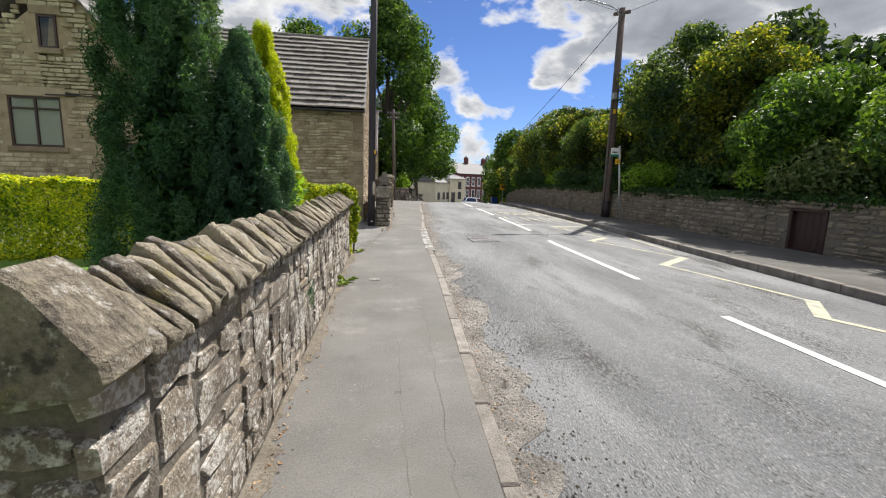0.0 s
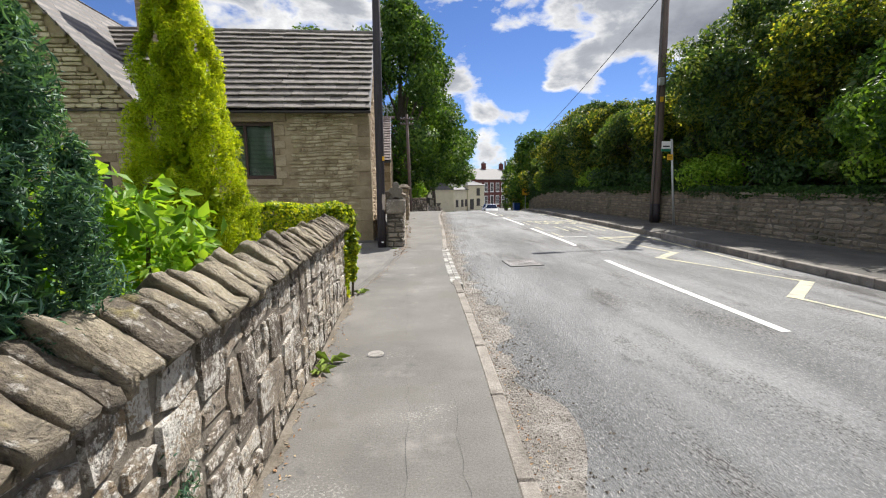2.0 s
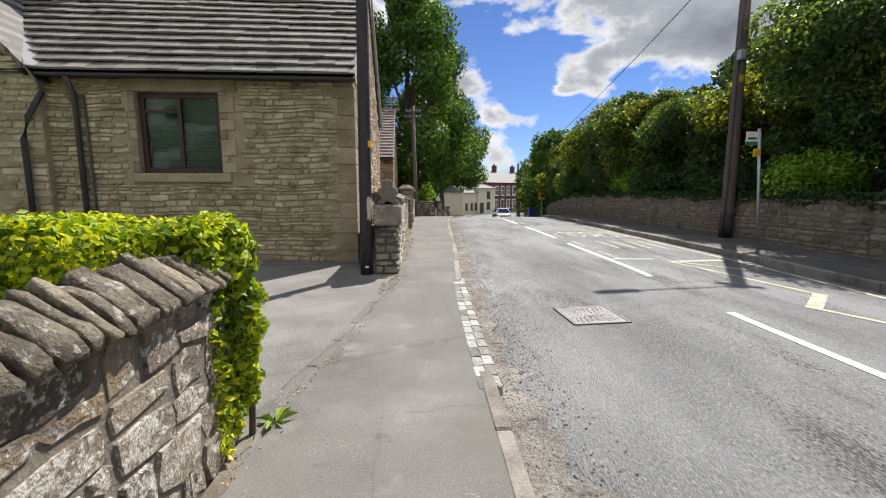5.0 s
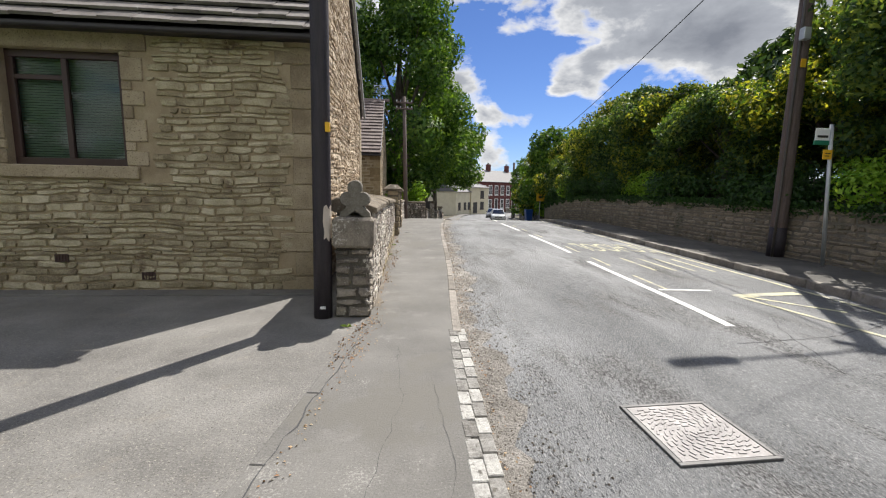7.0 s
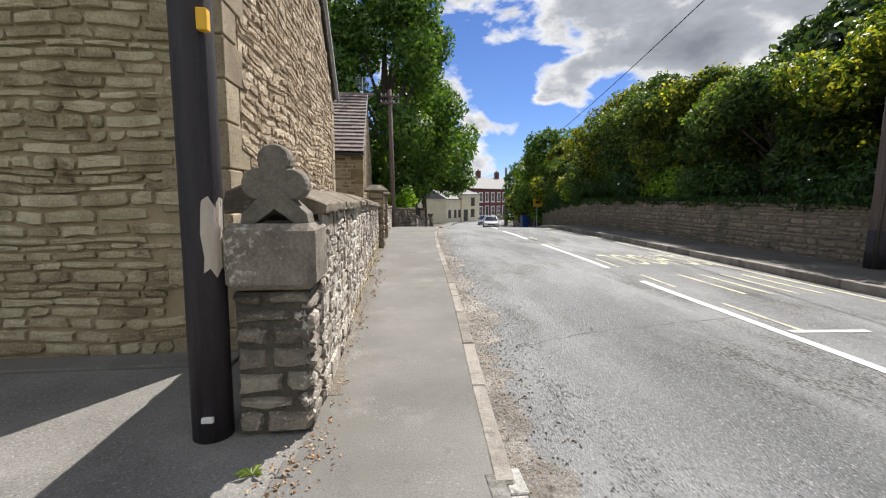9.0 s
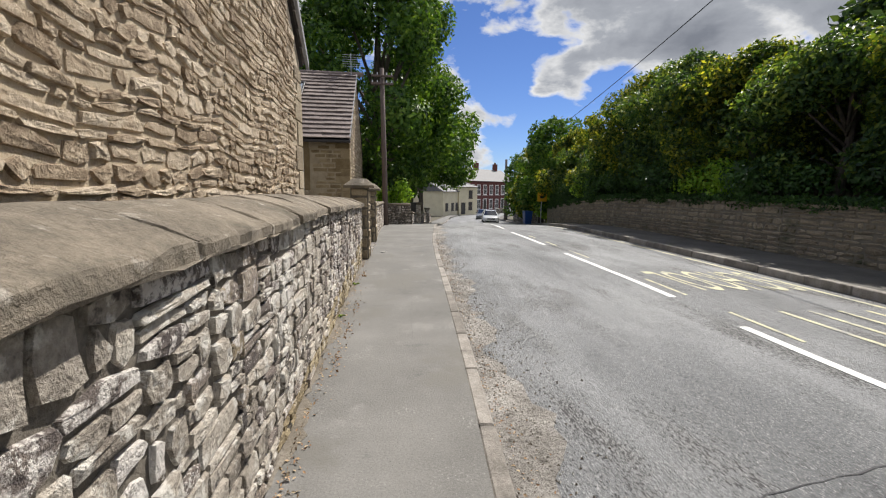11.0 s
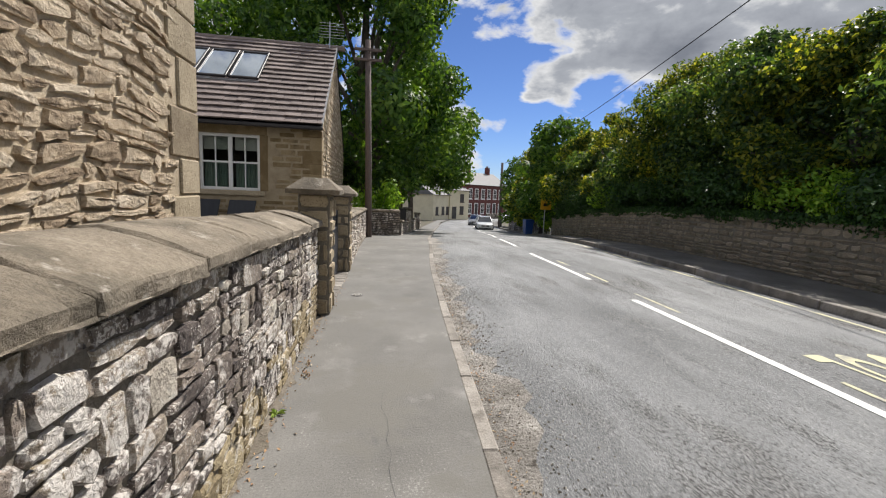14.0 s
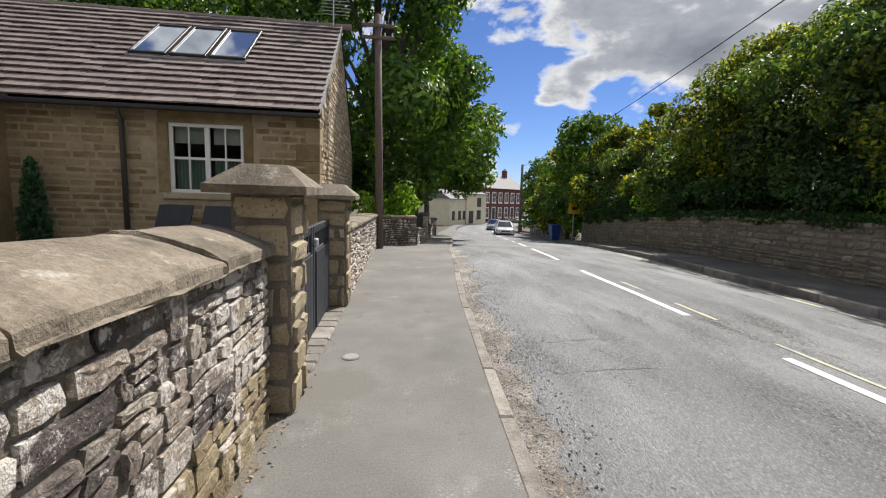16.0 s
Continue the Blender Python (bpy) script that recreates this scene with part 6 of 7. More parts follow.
low_wall("cottage_wall", (0.36, 24.95), (0.5, 31.6), 0.95, 401, "rubble wall with dressed coping beside the cottage")
low_wall("cross_wall", (0.55, 33.3), (1.75, 33.35), 0.92, 403, "short rubble wall across the pavement edge", limit=60)
low_wall("verge_wall", (1.8, 33.6), (2.75, 42.0), 0.55, 405, "low rubble wall along the pavement under trees", limit=60)
low_wall("verge_wall", (2.8, 42.2), (5.2, 60.0), 0.8, 407, "low rubble wall along the pavement under trees", limit=0)
for x, y in ((2.6, 41.5), (4.2, 53.0)):
    b_ = thing("gate_post", (x, y, gz(y)), "square dark stone gate post under trees", "gate post")
    part("shaft", box(x - 0.2, x + 0.2, y - 0.2, y + 0.2, gz(y) - 0.1, gz(y) + 1.25, 0.03), rubble_low, b_)
    part("cap", box(x - 0.27, x + 0.27, y - 0.27, y + 0.27, gz(y) + 1.25, gz(y) + 1.4, 0.04), coping_dressed, b_)
# panels leaning on the cottage wall
for x in (-3.75, -2.9):
    pn = thing("leaning_panel", (x, 27.9, 0), "dark blue-grey flat panel leaning by the cottage", "panel", "leaning panels")
    part("sheet", moved(box(0, 0.62, 0, 1.15, -0.02, 0.02, 0.005), frame_of((x, 28.0, -0.05), (1, 0.1, 0), (0.12, 0.28, 1))), gate_paint, pn)

# ---- poles, signs and wires ----
p1 = thing("telegraph_pole", (-0.42, 13.3, 0), "tarred black wooden telegraph pole with a bare patch", "telegraph pole")
part("shaft", tube([(-0.43, 13.3, -0.3), (-0.42, 13.3, 1.0), (-0.40, 13.28, 4.0), (-0.33, 13.25, 9.0)], [0.106, 0.103, 0.097, 0.085], 18), tarred, p1, smooth=True)
vs, fs = [], []
for i, z in enumerate((0.92, 1.0, 1.12, 1.24, 1.29)):
    for k in range(5):
        t = radians(-72 + k * 17 + 4 * math.sin(i * 2.1))
        vs.append((-0.419 + 0.1045 * math.cos(t), 13.299 + 0.1045 * math.sin(t), z + (0.03 * math.sin(k * 2.3) if i in (0, 4) else 0)))
fs = [(i * 5 + k, i * 5 + k + 1, (i + 1) * 5 + k + 1, (i + 1) * 5 + k) for i in range(4) for k in range(4)]
part("bare_patch", (vs, fs), bare_wood, p1, "pale bare wood where the tar has gone")
part("tag", box(-0.44, -0.38, 13.178, 13.2, 0.12, 0.15, 0.003), sign_white, p1)
part("number_plate", box(-0.35, -0.3, 13.19, 13.235, 2.1, 2.2, 0.003), yellow_sign, p1)
p2 = thing("telegraph_pole", (9.34, 17.75, 0.05), "weathered brown wooden telegraph pole by the bank wall", "telegraph pole")
part("shaft", tube([(9.34, 17.75, -0.3), (9.32, 17.72, 1.0), (9.29, 17.7, 4.5), (9.24, 17.65, 8.35)], [0.18, 0.165, 0.145, 0.12], 16), pole_wood, p2, smooth=True)
part("tarred_foot", tube([(9.337, 17.745, 0.0), (9.325, 17.725, 0.75)], [0.181, 0.172], 16), tarred, p2, smooth=True)
part("cable_sheath", tube([(9.17, 17.65, 0.0), (9.16, 17.62, 1.2), (9.14, 17.58, 4.9), (9.1, 17.56, 7.9)], 0.03, 8), pipe_grey, p2, smooth=True)
part("junction_box", box(9.06, 9.24, 17.42, 17.56, 4.85, 5.1, 0.015), steel, p2)
part("number_plate", box(9.18, 9.3, 17.53, 17.55, 4.3, 4.48, 0.003), yellow_sign, p2)
# Cross piece added to this pole to cast a dark patch on the road.
part("cross_arm", moved(box(-0.32, 0.32, -0.05, 0.05, 8.12, 8.24, 0.01), Matrix.Translation((9.24, 17.65, 0)) @ pose(0, 0, 0, 0, 0, -40)), pole_wood, p2)
part("insulator", tube([(9.05, 17.6, 8.24), (9.05, 17.6, 8.36)], 0.03, 8), steel, p2)
part("lamp_arm", tube([(9.22, 17.66, 7.85), (9.05, 17.66, 8.28), (8.7, 17.66, 8.42), (7.7, 17.66, 8.57)], 0.028, 8), steel, p2, smooth=True)
part("lamp_head", moved(join(box(-0.34, 0.34, -0.1, 0.1, 0.0, 0.09, 0.035), box(-0.26, 0.2, -0.075, 0.075, -0.04, 0.001, 0.015)), Matrix.Translation((7.36, 17.66, 8.57)) @ pose(0, 0, 0, 0, 6, 0)), steel, p2, "grey street lantern on a bracket arm")
p3 = thing("telegraph_pole", (0.62, 31.5, -0.12), "thin grey wooden telegraph pole with cross-arms", "telegraph pole")
part("shaft", tube([(0.6, 31.5, -0.5), (0.56, 31.45, 2), (0.47, 31.4, 6.1)], [0.115, 0.105, 0.085], 12), pole_wood, p3, smooth=True)
for z in (5.45, 5.75):
    part("cross_arm", box(0.05, 0.92, 31.26, 31.34, z, z + 0.08, 0.01), pole_wood, p3)
    for x in (0.1, 0.3, 0.66, 0.86):
        part("insulator", tube([(x, 31.3, z + 0.08), (x, 31.3, z + 0.17)], [0.028, 0.02], 8), steel, p3)
p4 = thing("telegraph_pole", (15.6, 67.5, -2.7), "distant brown wooden telegraph pole by the junction", "telegraph pole")
part("shaft", tube([(15.6, 67.5, -3.1), (15.5, 67.5, 5.1)], [0.19, 0.14], 12), pole_wood, p4, smooth=True)


def wire(name, a, b, sag, rad, label):
    a, b = Vector(a), Vector(b)
    pts = [a.lerp(b, i / 24) - Vector((0, 0, sag * 4 * (i / 24) * (1 - i / 24))) for i in range(25)]
    tagged(new(name, mesh_of(name, *tube(pts, rad, 5), cable_black)), label, "cable")


wire("overhead_cable", (9.2, 17.45, 8.0), (15.5, 67.5, 4.95), 0.8, 0.016, "black overhead telephone cable along the road")
wire("overhead_cable", (9.2, 17.44, 8.1), (-0.34, 13.25, 8.9), 0.3, 0.006, "black overhead cable crossing the road")
wire("overhead_cable", (9.25, 17.44, 8.1), (16.5, 4.0, 10.0), 0.2, 0.008, "black overhead cable above the bank")
wire("overhead_cable", (0.47, 31.4, 5.8), (-0.75, 32.2, 5.5), 0.4, 0.01, "black service cable to the cottage")

bs = thing("bus_stop", (9.38, 16.5, 0.05), "grey steel bus stop post with flag", "bus stop")
part("post", tube([(9.3, 16.5, -0.1), (9.0, 16.45, 2.92)], [0.038, 0.036], 12), steel, bs, smooth=True)
flag = part("flag", box(8.66, 8.97, 16.43, 16.455, 2.52, 2.84, 0.006), sign_white, bs, "white bus stop flag")
part("green_band", box(8.655, 8.975, 16.424, 16.461, 2.515, 2.6, 0.004), green_sign, flag)
part("lettering_bar", box(8.7, 8.93, 16.424, 16.4295, 2.655, 2.7, 0.002), black_ink, flag)
part("notice", box(8.86, 9.06, 16.415, 16.43, 2.23, 2.42, 0.004), yellow_sign, bs, "yellow notice plate")
part("notice_bar", box(8.9, 9.02, 16.409, 16.4145, 2.34, 2.355, 0.001), black_ink, bs)
part("notice_bar", box(8.9, 9.0, 16.409, 16.4145, 2.29, 2.305, 0.001), black_ink, bs)
ysn = thing("warning_sign", (12.4, 45.6, gz(45.6)), "yellow square warning sign on a post", "sign")
part("post", tube([(12.35, 45.4, gz(45.4) - 0.1), (12.35, 45.4, gz(45.4) + 2.35)], 0.035, 8), steel, ysn)
part("plate", box(12.0, 12.75, 45.33, 45.36, gz(45.4) + 1.75, gz(45.4) + 2.45, 0.01), yellow_sign, ysn)
part("symbol_bar", box(12.2, 12.55, 45.324, 45.3295, gz(45.4) + 2.0, gz(45.4) + 2.2, 0.002), black_ink, ysn)
wb_ = thing("wheelie_bin", (12.0, 47.5, gz(47.5)), "blue plastic wheelie bin by the wall end", "bin")
blue_plastic = surf("blue_plastic", [(0.01, 0.05, 0.22), (0.015, 0.07, 0.28)], 3, 40, 0.45, 0.05)
bz = gz(47.5)
vs = [(11.75, 47.3, bz), (12.25, 47.3, bz), (12.25, 47.8, bz), (11.75, 47.8, bz), (11.68, 47.22, bz + 1.0), (12.32, 47.22, bz + 1.0), (12.32, 47.9, bz + 1.0), (11.68, 47.9, bz + 1.0)]
part("body", (vs, [(3, 2, 1, 0), (4, 5, 6, 7), (0, 1, 5, 4), (1, 2, 6, 5), (2, 3, 7, 6), (3, 0, 4, 7)]), blue_plastic, wb_)
part("lid", box(11.66, 12.34, 47.18, 47.94, bz + 1.0, bz + 1.07, 0.03), blue_plastic, wb_)
low_wall("corner_wall", (15.2, 62.5), (13.6, 49.5), 0.9, 431, "grey rubble wall at the far junction", limit=0)
rail = thing("guard_rail", (15.6, 66.5, gz(66.5)), "grey metal guard rail at the far junction", "guard rail")
for k in range(6):
    part("rail_post", tube([(15.0 + 0.25 * k, 65.4 + 0.7 * k, gz(66) - 0.3), (15.0 + 0.25 * k, 65.4 + 0.7 * k, gz(66) + 1.0)], 0.04, 6), pipe_grey, rail)
for z in (0.4, 0.95):
    part("rail_bar", tube([(15.0, 65.4, gz(66) + z), (16.25, 68.9, gz(66) + z)], 0.035, 6), pipe_grey, rail)
litter = thing("litter_bin", (1.95, 37.0, gz(37)), "black post-mounted litter bin on the pavement", "bin")
part("post", tube([(2.0, 37, gz(37) - 0.1), (2.0, 37, gz(37) + 1.1)], 0.04, 8), gutter_dark, litter)
part("bin_body", box(1.8, 2.2, 36.8, 37.2, gz(37) + 0.5, gz(37) + 1.15, 0.04), gutter_dark, litter)

# ---- far houses at the bend ----
cream = surf("cream_render", [(0.56, 0.5, 0.36), (0.66, 0.6, 0.44), (0.72, 0.66, 0.5)], 1, 20, 0.9, 0.2)
red_brick = surf("red_brick", [(0.09, 0.03, 0.028), (0.135, 0.047, 0.042), (0.18, 0.068, 0.06)], 3, 14, 0.9, 0.3)
grey_slate = surf("grey_slate", [(0.1, 0.1, 0.105), (0.16, 0.16, 0.165)], 2, 12, 0.7, 0.3)


def far_house(name, p, q, depth, base, eave, ridge, wall_mat, label, openings, frame_mat, chimneys, surround_w=0.0, roof_mat=None, hip=False):
    """A two-storey house with its facade from p to q, facing the road."""
    a, b = Vector((p[0], p[1], base)), Vector((q[0], q[1], base))
    m = frame_of(a, b - a, (0, 0, 1))
    n = (b - a).length
    h = eave - base
    t = thing(name, tuple((a + b) / 2), label, "house")
    part("wall", moved(join(box(0, n, -0.5, h, -depth, 0)), m), wall_mat, t)
    rise, o = ridge - eave, 0.25
    gi = depth * 0.5 if hip else 0.0
    vs = [(-o, h - 0.05, o), (n + o, h - 0.05, o), (n + o, h - 0.05, -depth - o), (-o, h - 0.05, -depth - o), (-o + gi, h + rise, -depth / 2), (n + o - gi, h + rise, -depth / 2)]
    part("roof", moved((vs, [(0, 1, 5, 4), (2, 3, 4, 5), (1, 2, 5), (3, 0, 4), (0, 3, 2, 1)]), m), roof_mat or grey_slate, t)
    if not hip:
        part("gable", moved(([(0, h - 0.1, -0.02), (0, h - 0.1, -depth + 0.02), (0, h + rise * 0.94, -depth / 2), (-0.01, h - 0.1, -0.02), (-0.01, h - 0.1, -depth), (-0.01, h + rise * 0.94, -depth / 2)], [(0, 1, 2), (5, 4, 3)]), m), wall_mat, t)
    part("gutter", moved(box(-o, n + o, h - 0.15, h - 0.05, o - 0.05, o + 0.08, 0.02), m), gutter_dark, t)
    for kind, x, z, w, hh in openings:
        win = new("window" if kind == "w" else "door")
        under(win, t)
        s = surround_w
        part("surround", moved(join(box(x - s, x + w + s, z - s, z + hh + s, 0.003, 0.06, 0.01)), m), frame_mat, win)
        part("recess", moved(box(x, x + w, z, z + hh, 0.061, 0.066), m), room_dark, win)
        if kind == "w":
            part("glazing_bar", moved(join(box(x, x + w, z + hh * 0.48, z + hh * 0.52, 0.067, 0.08), box(x + w * 0.47, x + w * 0.53, z, z + hh, 0.067, 0.08)), m), frame_mat, win)
            part("sill", moved(box(x - s - 0.05, x + w + s + 0.05, z - s - 0.12, z - s, 0.002, 0.15, 0.02), m), frame_mat, win)
    for x in chimneys:
        part("chimney", moved(box(x, x + 0.9, h + rise * 0.6, h + rise + 1.3, -depth / 2 - 0.4, -depth / 2 + 0.4, 0.03), m), wall_mat, t)
        for k in (0.2, 0.6):
            part("chimney_pot", moved(tube([(x + k, h + rise + 1.3, -depth / 2), (x + k, h + rise + 1.65, -depth / 2)], 0.11, 8), m), kerbstone, t)
    return t


far_house("cream_cottage", (9.8, 86), (13.5, 91.0), 6, -3.2, 0.9, 2.6, cream, "long cream rendered cottage at the bend",
          [("w", 0.9, 0.8, 0.75, 1.2), ("w", 3.0, 0.8, 0.75, 1.2), ("w", 4.6, 0.8, 0.75, 1.2)], brown_frame, [2.0], 0.05)
far_house("cream_house", (13.2, 90.2), (17.0, 92.6), 7, -3.3, 1.75, 2.9, cream, "cream rendered two-storey house with hipped roof",
          [("w", 2.4, 3.0, 0.8, 1.3), ("w", 2.4, 0.9, 0.8, 1.3), ("d", 0.6, 0.1, 0.9, 2.0)], brown_frame, [], 0.05, hip=True)
OPEN = []
for i in range(7):
    x = 0.9 + i * 2.15
    OPEN.append(("w", x, 3.9, 0.95, 1.75))
    OPEN.append(("d", x, 0.5, 0.95, 2.3) if i in (2, 5) else ("w", x, 0.95, 0.95, 1.75))
far_house("brick_terrace", (16.3, 98.5), (29.0, 109.5), 8, -3.6, 3.0, 5.6, red_brick, "dark red brick terrace with white window surrounds", OPEN, white_frame, [0.2, 7.2, 14.2], 0.16)
low_wall("terrace_wall", (22.0, 98.5), (29.5, 105), 0.9, 441, "pale low wall before the brick terrace", limit=0)

# ---- plants ----
def conifer(name, at, height, rad, seed, label, material, size=0.05, n=42000, taper=0.75, lean=0.0):
    """A dense upright conifer of ragged, upswept sprays."""
    g = np.random.default_rng(seed)
    x, y, z = at
    t = thing(name, at, label, "conifer")
    part("trunk", tube([(x, y, z - 0.1), (x, y, z + height * 0.9)], [0.07, 0.01], 8), bark, t, smooth=True)
    k = int(60 * height * rad * 2.2)
    cs, rs = [], []
    for i in range(k):
        f = (i + g.random()) / k
        a = i * 2.39996 + g.normal() * 0.3
        pr = rad * (min(1.0, f * 5 + 0.55)) * (1 - f ** 1.6 * taper) * (1 - 0.55 * max(0.0, f - 0.8) / 0.2)
        d = pr * g.uniform(0.72, 1.02)
        cs.append(np.array([x + d * math.cos(a), y + d * math.sin(a), z + 0.05 + f * height]))
        rs.append(rad * g.uniform(0.16, 0.3) * (1.1 - 0.5 * f))
    per = n // k
    pts, nrm = [], []
    for c, r_ in zip(cs, rs):
        d = g.normal(size=(per, 3))
        d /= np.linalg.norm(d, axis=1)[:, None]
        q = g.random(per) ** 0.45
        p = c + d * (q * r_)[:, None] * np.array([0.75, 0.75, 1.5])
        out = p - np.array([x, y, 0])
        out[:, 2] = 0
        pts.append(p)
        nrm.append(d * 0.6)
    leaves("foliage", np.concatenate(pts), size, material, t, 0.0, np.concatenate(nrm), 0.2, seed)
    inner = g.normal(size=(int(n * 0.12), 3))
    f = g.random(len(inner)) ** 1.2
    rr_ = rad * 0.62 * (1 - f * 0.8) * np.sqrt(g.random(len(inner)))
    a = g.random(len(inner)) * 6.283
    p = np.stack([x + rr_ * np.cos(a), y + rr_ * np.sin(a), z + 0.1 + f * height * 0.93], axis=1)
    leaves("inner_foliage", p, size * 2.0, material, t, 0.0, None, 0.6, seed + 1)
    return t


conifer("dark_cypress", (-1.6, 3.85, 0.06), 4.2, 0.54, 501, "tall dense dark green cypress in the garden", leaf_dark, 0.02, 120000)
conifer("blue_cypress", (-1.08, 3.85, 0.06), 2.3, 0.45, 502, "smaller blue-green cypress beside the wall", leaf("blue_spray", [(0.018, 0.055, 0.036), (0.04, 0.11, 0.07), (0.075, 0.17, 0.105), (0.12, 0.24, 0.15)], 0.3), 0.018, 75000)
conifer("golden_cypress", (-1.52, 6.15, 0.06), 3.05, 0.5, 503, "bright yellow-green golden cypress", leaf_gold, 0.018, 110000)
shrub("leafy_shrub", (-1.2, 4.75, 0.06), (0.48, 0.46, 1.72), 504, "bright green broad-leaved garden shrub", leaf_bright, 0.045, 2300, clumps=20)
tuft = surf("weed_green", [(0.2, 0.3, 0.05), (0.32, 0.4, 0.08)], 8, 40, 0.7, 0.0)
for i, (x, y, s) in enumerate(((-0.53, 6.15, 0.17), (-0.56, 5.95, 0.12), (0.2, 18.0, 0.08), (-0.5, 8.55, 0.12), (0.24, 19.6, 0.06), (-0.1, 12.9, 0.07))):
    w = thing("weed_tuft", (x, y, 0), "small green weed at the foot of the wall", "weed", "weeds")
    rr = random.Random(600 + i)
    for k in range(13):
        a, l = rr.uniform(0, 6.28), s * rr.uniform(0.5, 1.25)
        d = Vector((math.cos(a), math.sin(a), 0))
        sd = Vector((-d.y, d.x, 0)) * l * 0.13
        o = Vector((x, y, 0.002))
        m1 = o + d * l * 0.5 + Vector((0, 0, l * 0.4))
        e = o + d * l + Vector((0, 0, l * 0.22))
        part("leaf_blade", ([tuple(o), tuple(m1 + sd), tuple(e), tuple(m1 - sd)], [(0, 1, 2), (0, 2, 3)]), tuft, w)


def hedge(name, a, b, width, height, seed, label, n, material, size=0.032, base=0.05):
    """A clipped hedge from a to b: leaves thick on its faces, sparser within."""
    g = np.random.default_rng(seed)
    a, b = np.array(a, float), np.array(b, float)
    d = (b - a) / np.linalg.norm(b - a)
    s = np.array([-d[1], d[0]])
    L = np.linalg.norm(b - a)
    t = thing(name, ((a[0] + b[0]) / 2, (a[1] + b[1]) / 2, base), label, "hedge")
    u, v, w = g.random(n) * L, (g.random(n) - 0.5) * width, g.random(n) * height
    face = g.integers(0, 5, n)
    edge = width / 2
    wav = 0.035 * np.sin(u * 3.1 + w * 4) + 0.03 * np.sin(u * 7.3 + 2)
    v = np.where(face == 0, -edge + wav, np.where(face == 1, edge + wav, v))
    w = np.where((face == 2) | (face == 4), height + wav * 0.8 + g.normal(size=n) * 0.012, w)
    u = np.where(face == 3, np.where(g.random(n) < 0.5, g.random(n) * L, np.where(g.random(n) < 0.5, 0.0, L) + wav), u)
    v = v + g.normal(size=n) * 0.018
    p = np.stack([a[0] + d[0] * u + s[0] * v, a[1] + d[1] * u + s[1] * v, base + w], axis=1)
    nr = np.zeros((n, 3))
    nr[:, 2] = np.where((face == 2) | (face == 4), 1.0, 0.2)
    nr[:, :2] += np.where((face == 0)[:, None], -s, np.where((face == 1)[:, None], s, 0 * s))
    leaves("foliage", p, size, material, t, 0.1, nr, 0.55, seed)
    for k in range(max(3, int(L / 0.5))):
        q = a + d * (k + 0.5) * 0.5
        part("stem", tube([(q[0], q[1], base - 0.1), (q[0] + 0.04, q[1], base + height * 0.75)], [0.025, 0.01], 5), bark, t)
    return t


hedge("privet_hedge", (-7.4, 7.25), (-0.72, 8.5), 0.75, 1.17, 511, "clipped privet hedge, bright yellow-green on top", 120000, leaf_hedge, 0.024)
p, nr = clump_points([(-0.64, 8.38, 1.02), (-0.61, 8.39, 0.84), (-0.59, 8.39, 0.67), (-0.61, 8.38, 0.52), (-0.66, 8.42, 1.1), (-0.78, 8.44, 1.1), (-0.6, 8.4, 0.38), (-0.58, 8.4, 0.26)], [0.13, 0.12, 0.11, 0.09, 0.14, 0.18, 0.08, 0.05], 60000, 512, 1.0, 0.5)
sp = thing("hedge_end", (-0.56, 8.42, 0.0), "bright privet spilling over the end of the wall", "hedge")
leaves("foliage", p, 0.032, leaf_hedge, sp, 0.2, nr, 0.55, 512)
part("stem", tube([(-0.6, 8.44, -0.02), (-0.56, 8.43, 0.6), (-0.6, 8.44, 1.1)], [0.02, 0.015, 0.006], 6), bark, sp)
shrub("rose_bush", (-1.55, 7.1, 0.06), (0.4, 0.4, 1.2), 513, "thin rose bush with faded blooms", leaf_bank, 0.035, 500, clumps=6)

# trees beyond the cottage
broad_tree((0.2, 40.5, -0.8), 16.5, 5.0, 521, "large dark leafy tree beyond the cottage", leaf_tree, 0.15, 330, 0.12, 74)
broad_tree((-7.5, 43.0, -0.8), 15.0, 5.0, 522, "tall leafy tree behind the cottage roof", leaf_tree, 0.16, 210, 0.3, 50)
broad_tree((2.3, 47.0, -1.5), 12.5, 4.7, 523, "drooping leafy tree over the pavement", leaf_tree, 0.14, 380, 0.24, 66)
broad_tree((3.9, 57.0, -2.3), 11.0, 4.9, 524, "light green drooping tree by the road", leaf("light_tree_leaf", [(0.028, 0.07, 0.014), (0.055, 0.125, 0.022), (0.1, 0.19, 0.04)], 0.4), 0.11, 420, 0.52, 58)
broad_tree((-14, 40.0, -0.8), 12.0, 4.0, 525, "leafy tree behind the cottage roof", leaf_tree, 0.15, 180, 0.35, 36)
broad_tree((-9.5, 30.5 + 9, -0.6), 10.5, 2.6, 526, "slender branching tree behind the houses", leaf_tree, 0.13, 160, 0.45, 22)
shrub("laurel_bush", (0.75, 35.2, -0.4), (1.2, 1.1, 2.3), 531, "bright green laurel bush behind the cross wall", leaf_bright, 0.085, 700, clumps=16)
shrub("laurel_bush", (-0.4, 34.6, -0.3), (0.9, 0.8, 1.9), 532, "bright green laurel bush behind the cross wall", leaf_bright, 0.085, 600, clumps=10)
conifer("climbing_plant", (-5.95, 28.4, -0.1), 1.9, 0.28, 533, "dark climbing plant on the cottage wall", leaf_dark, 0.05, 5000)

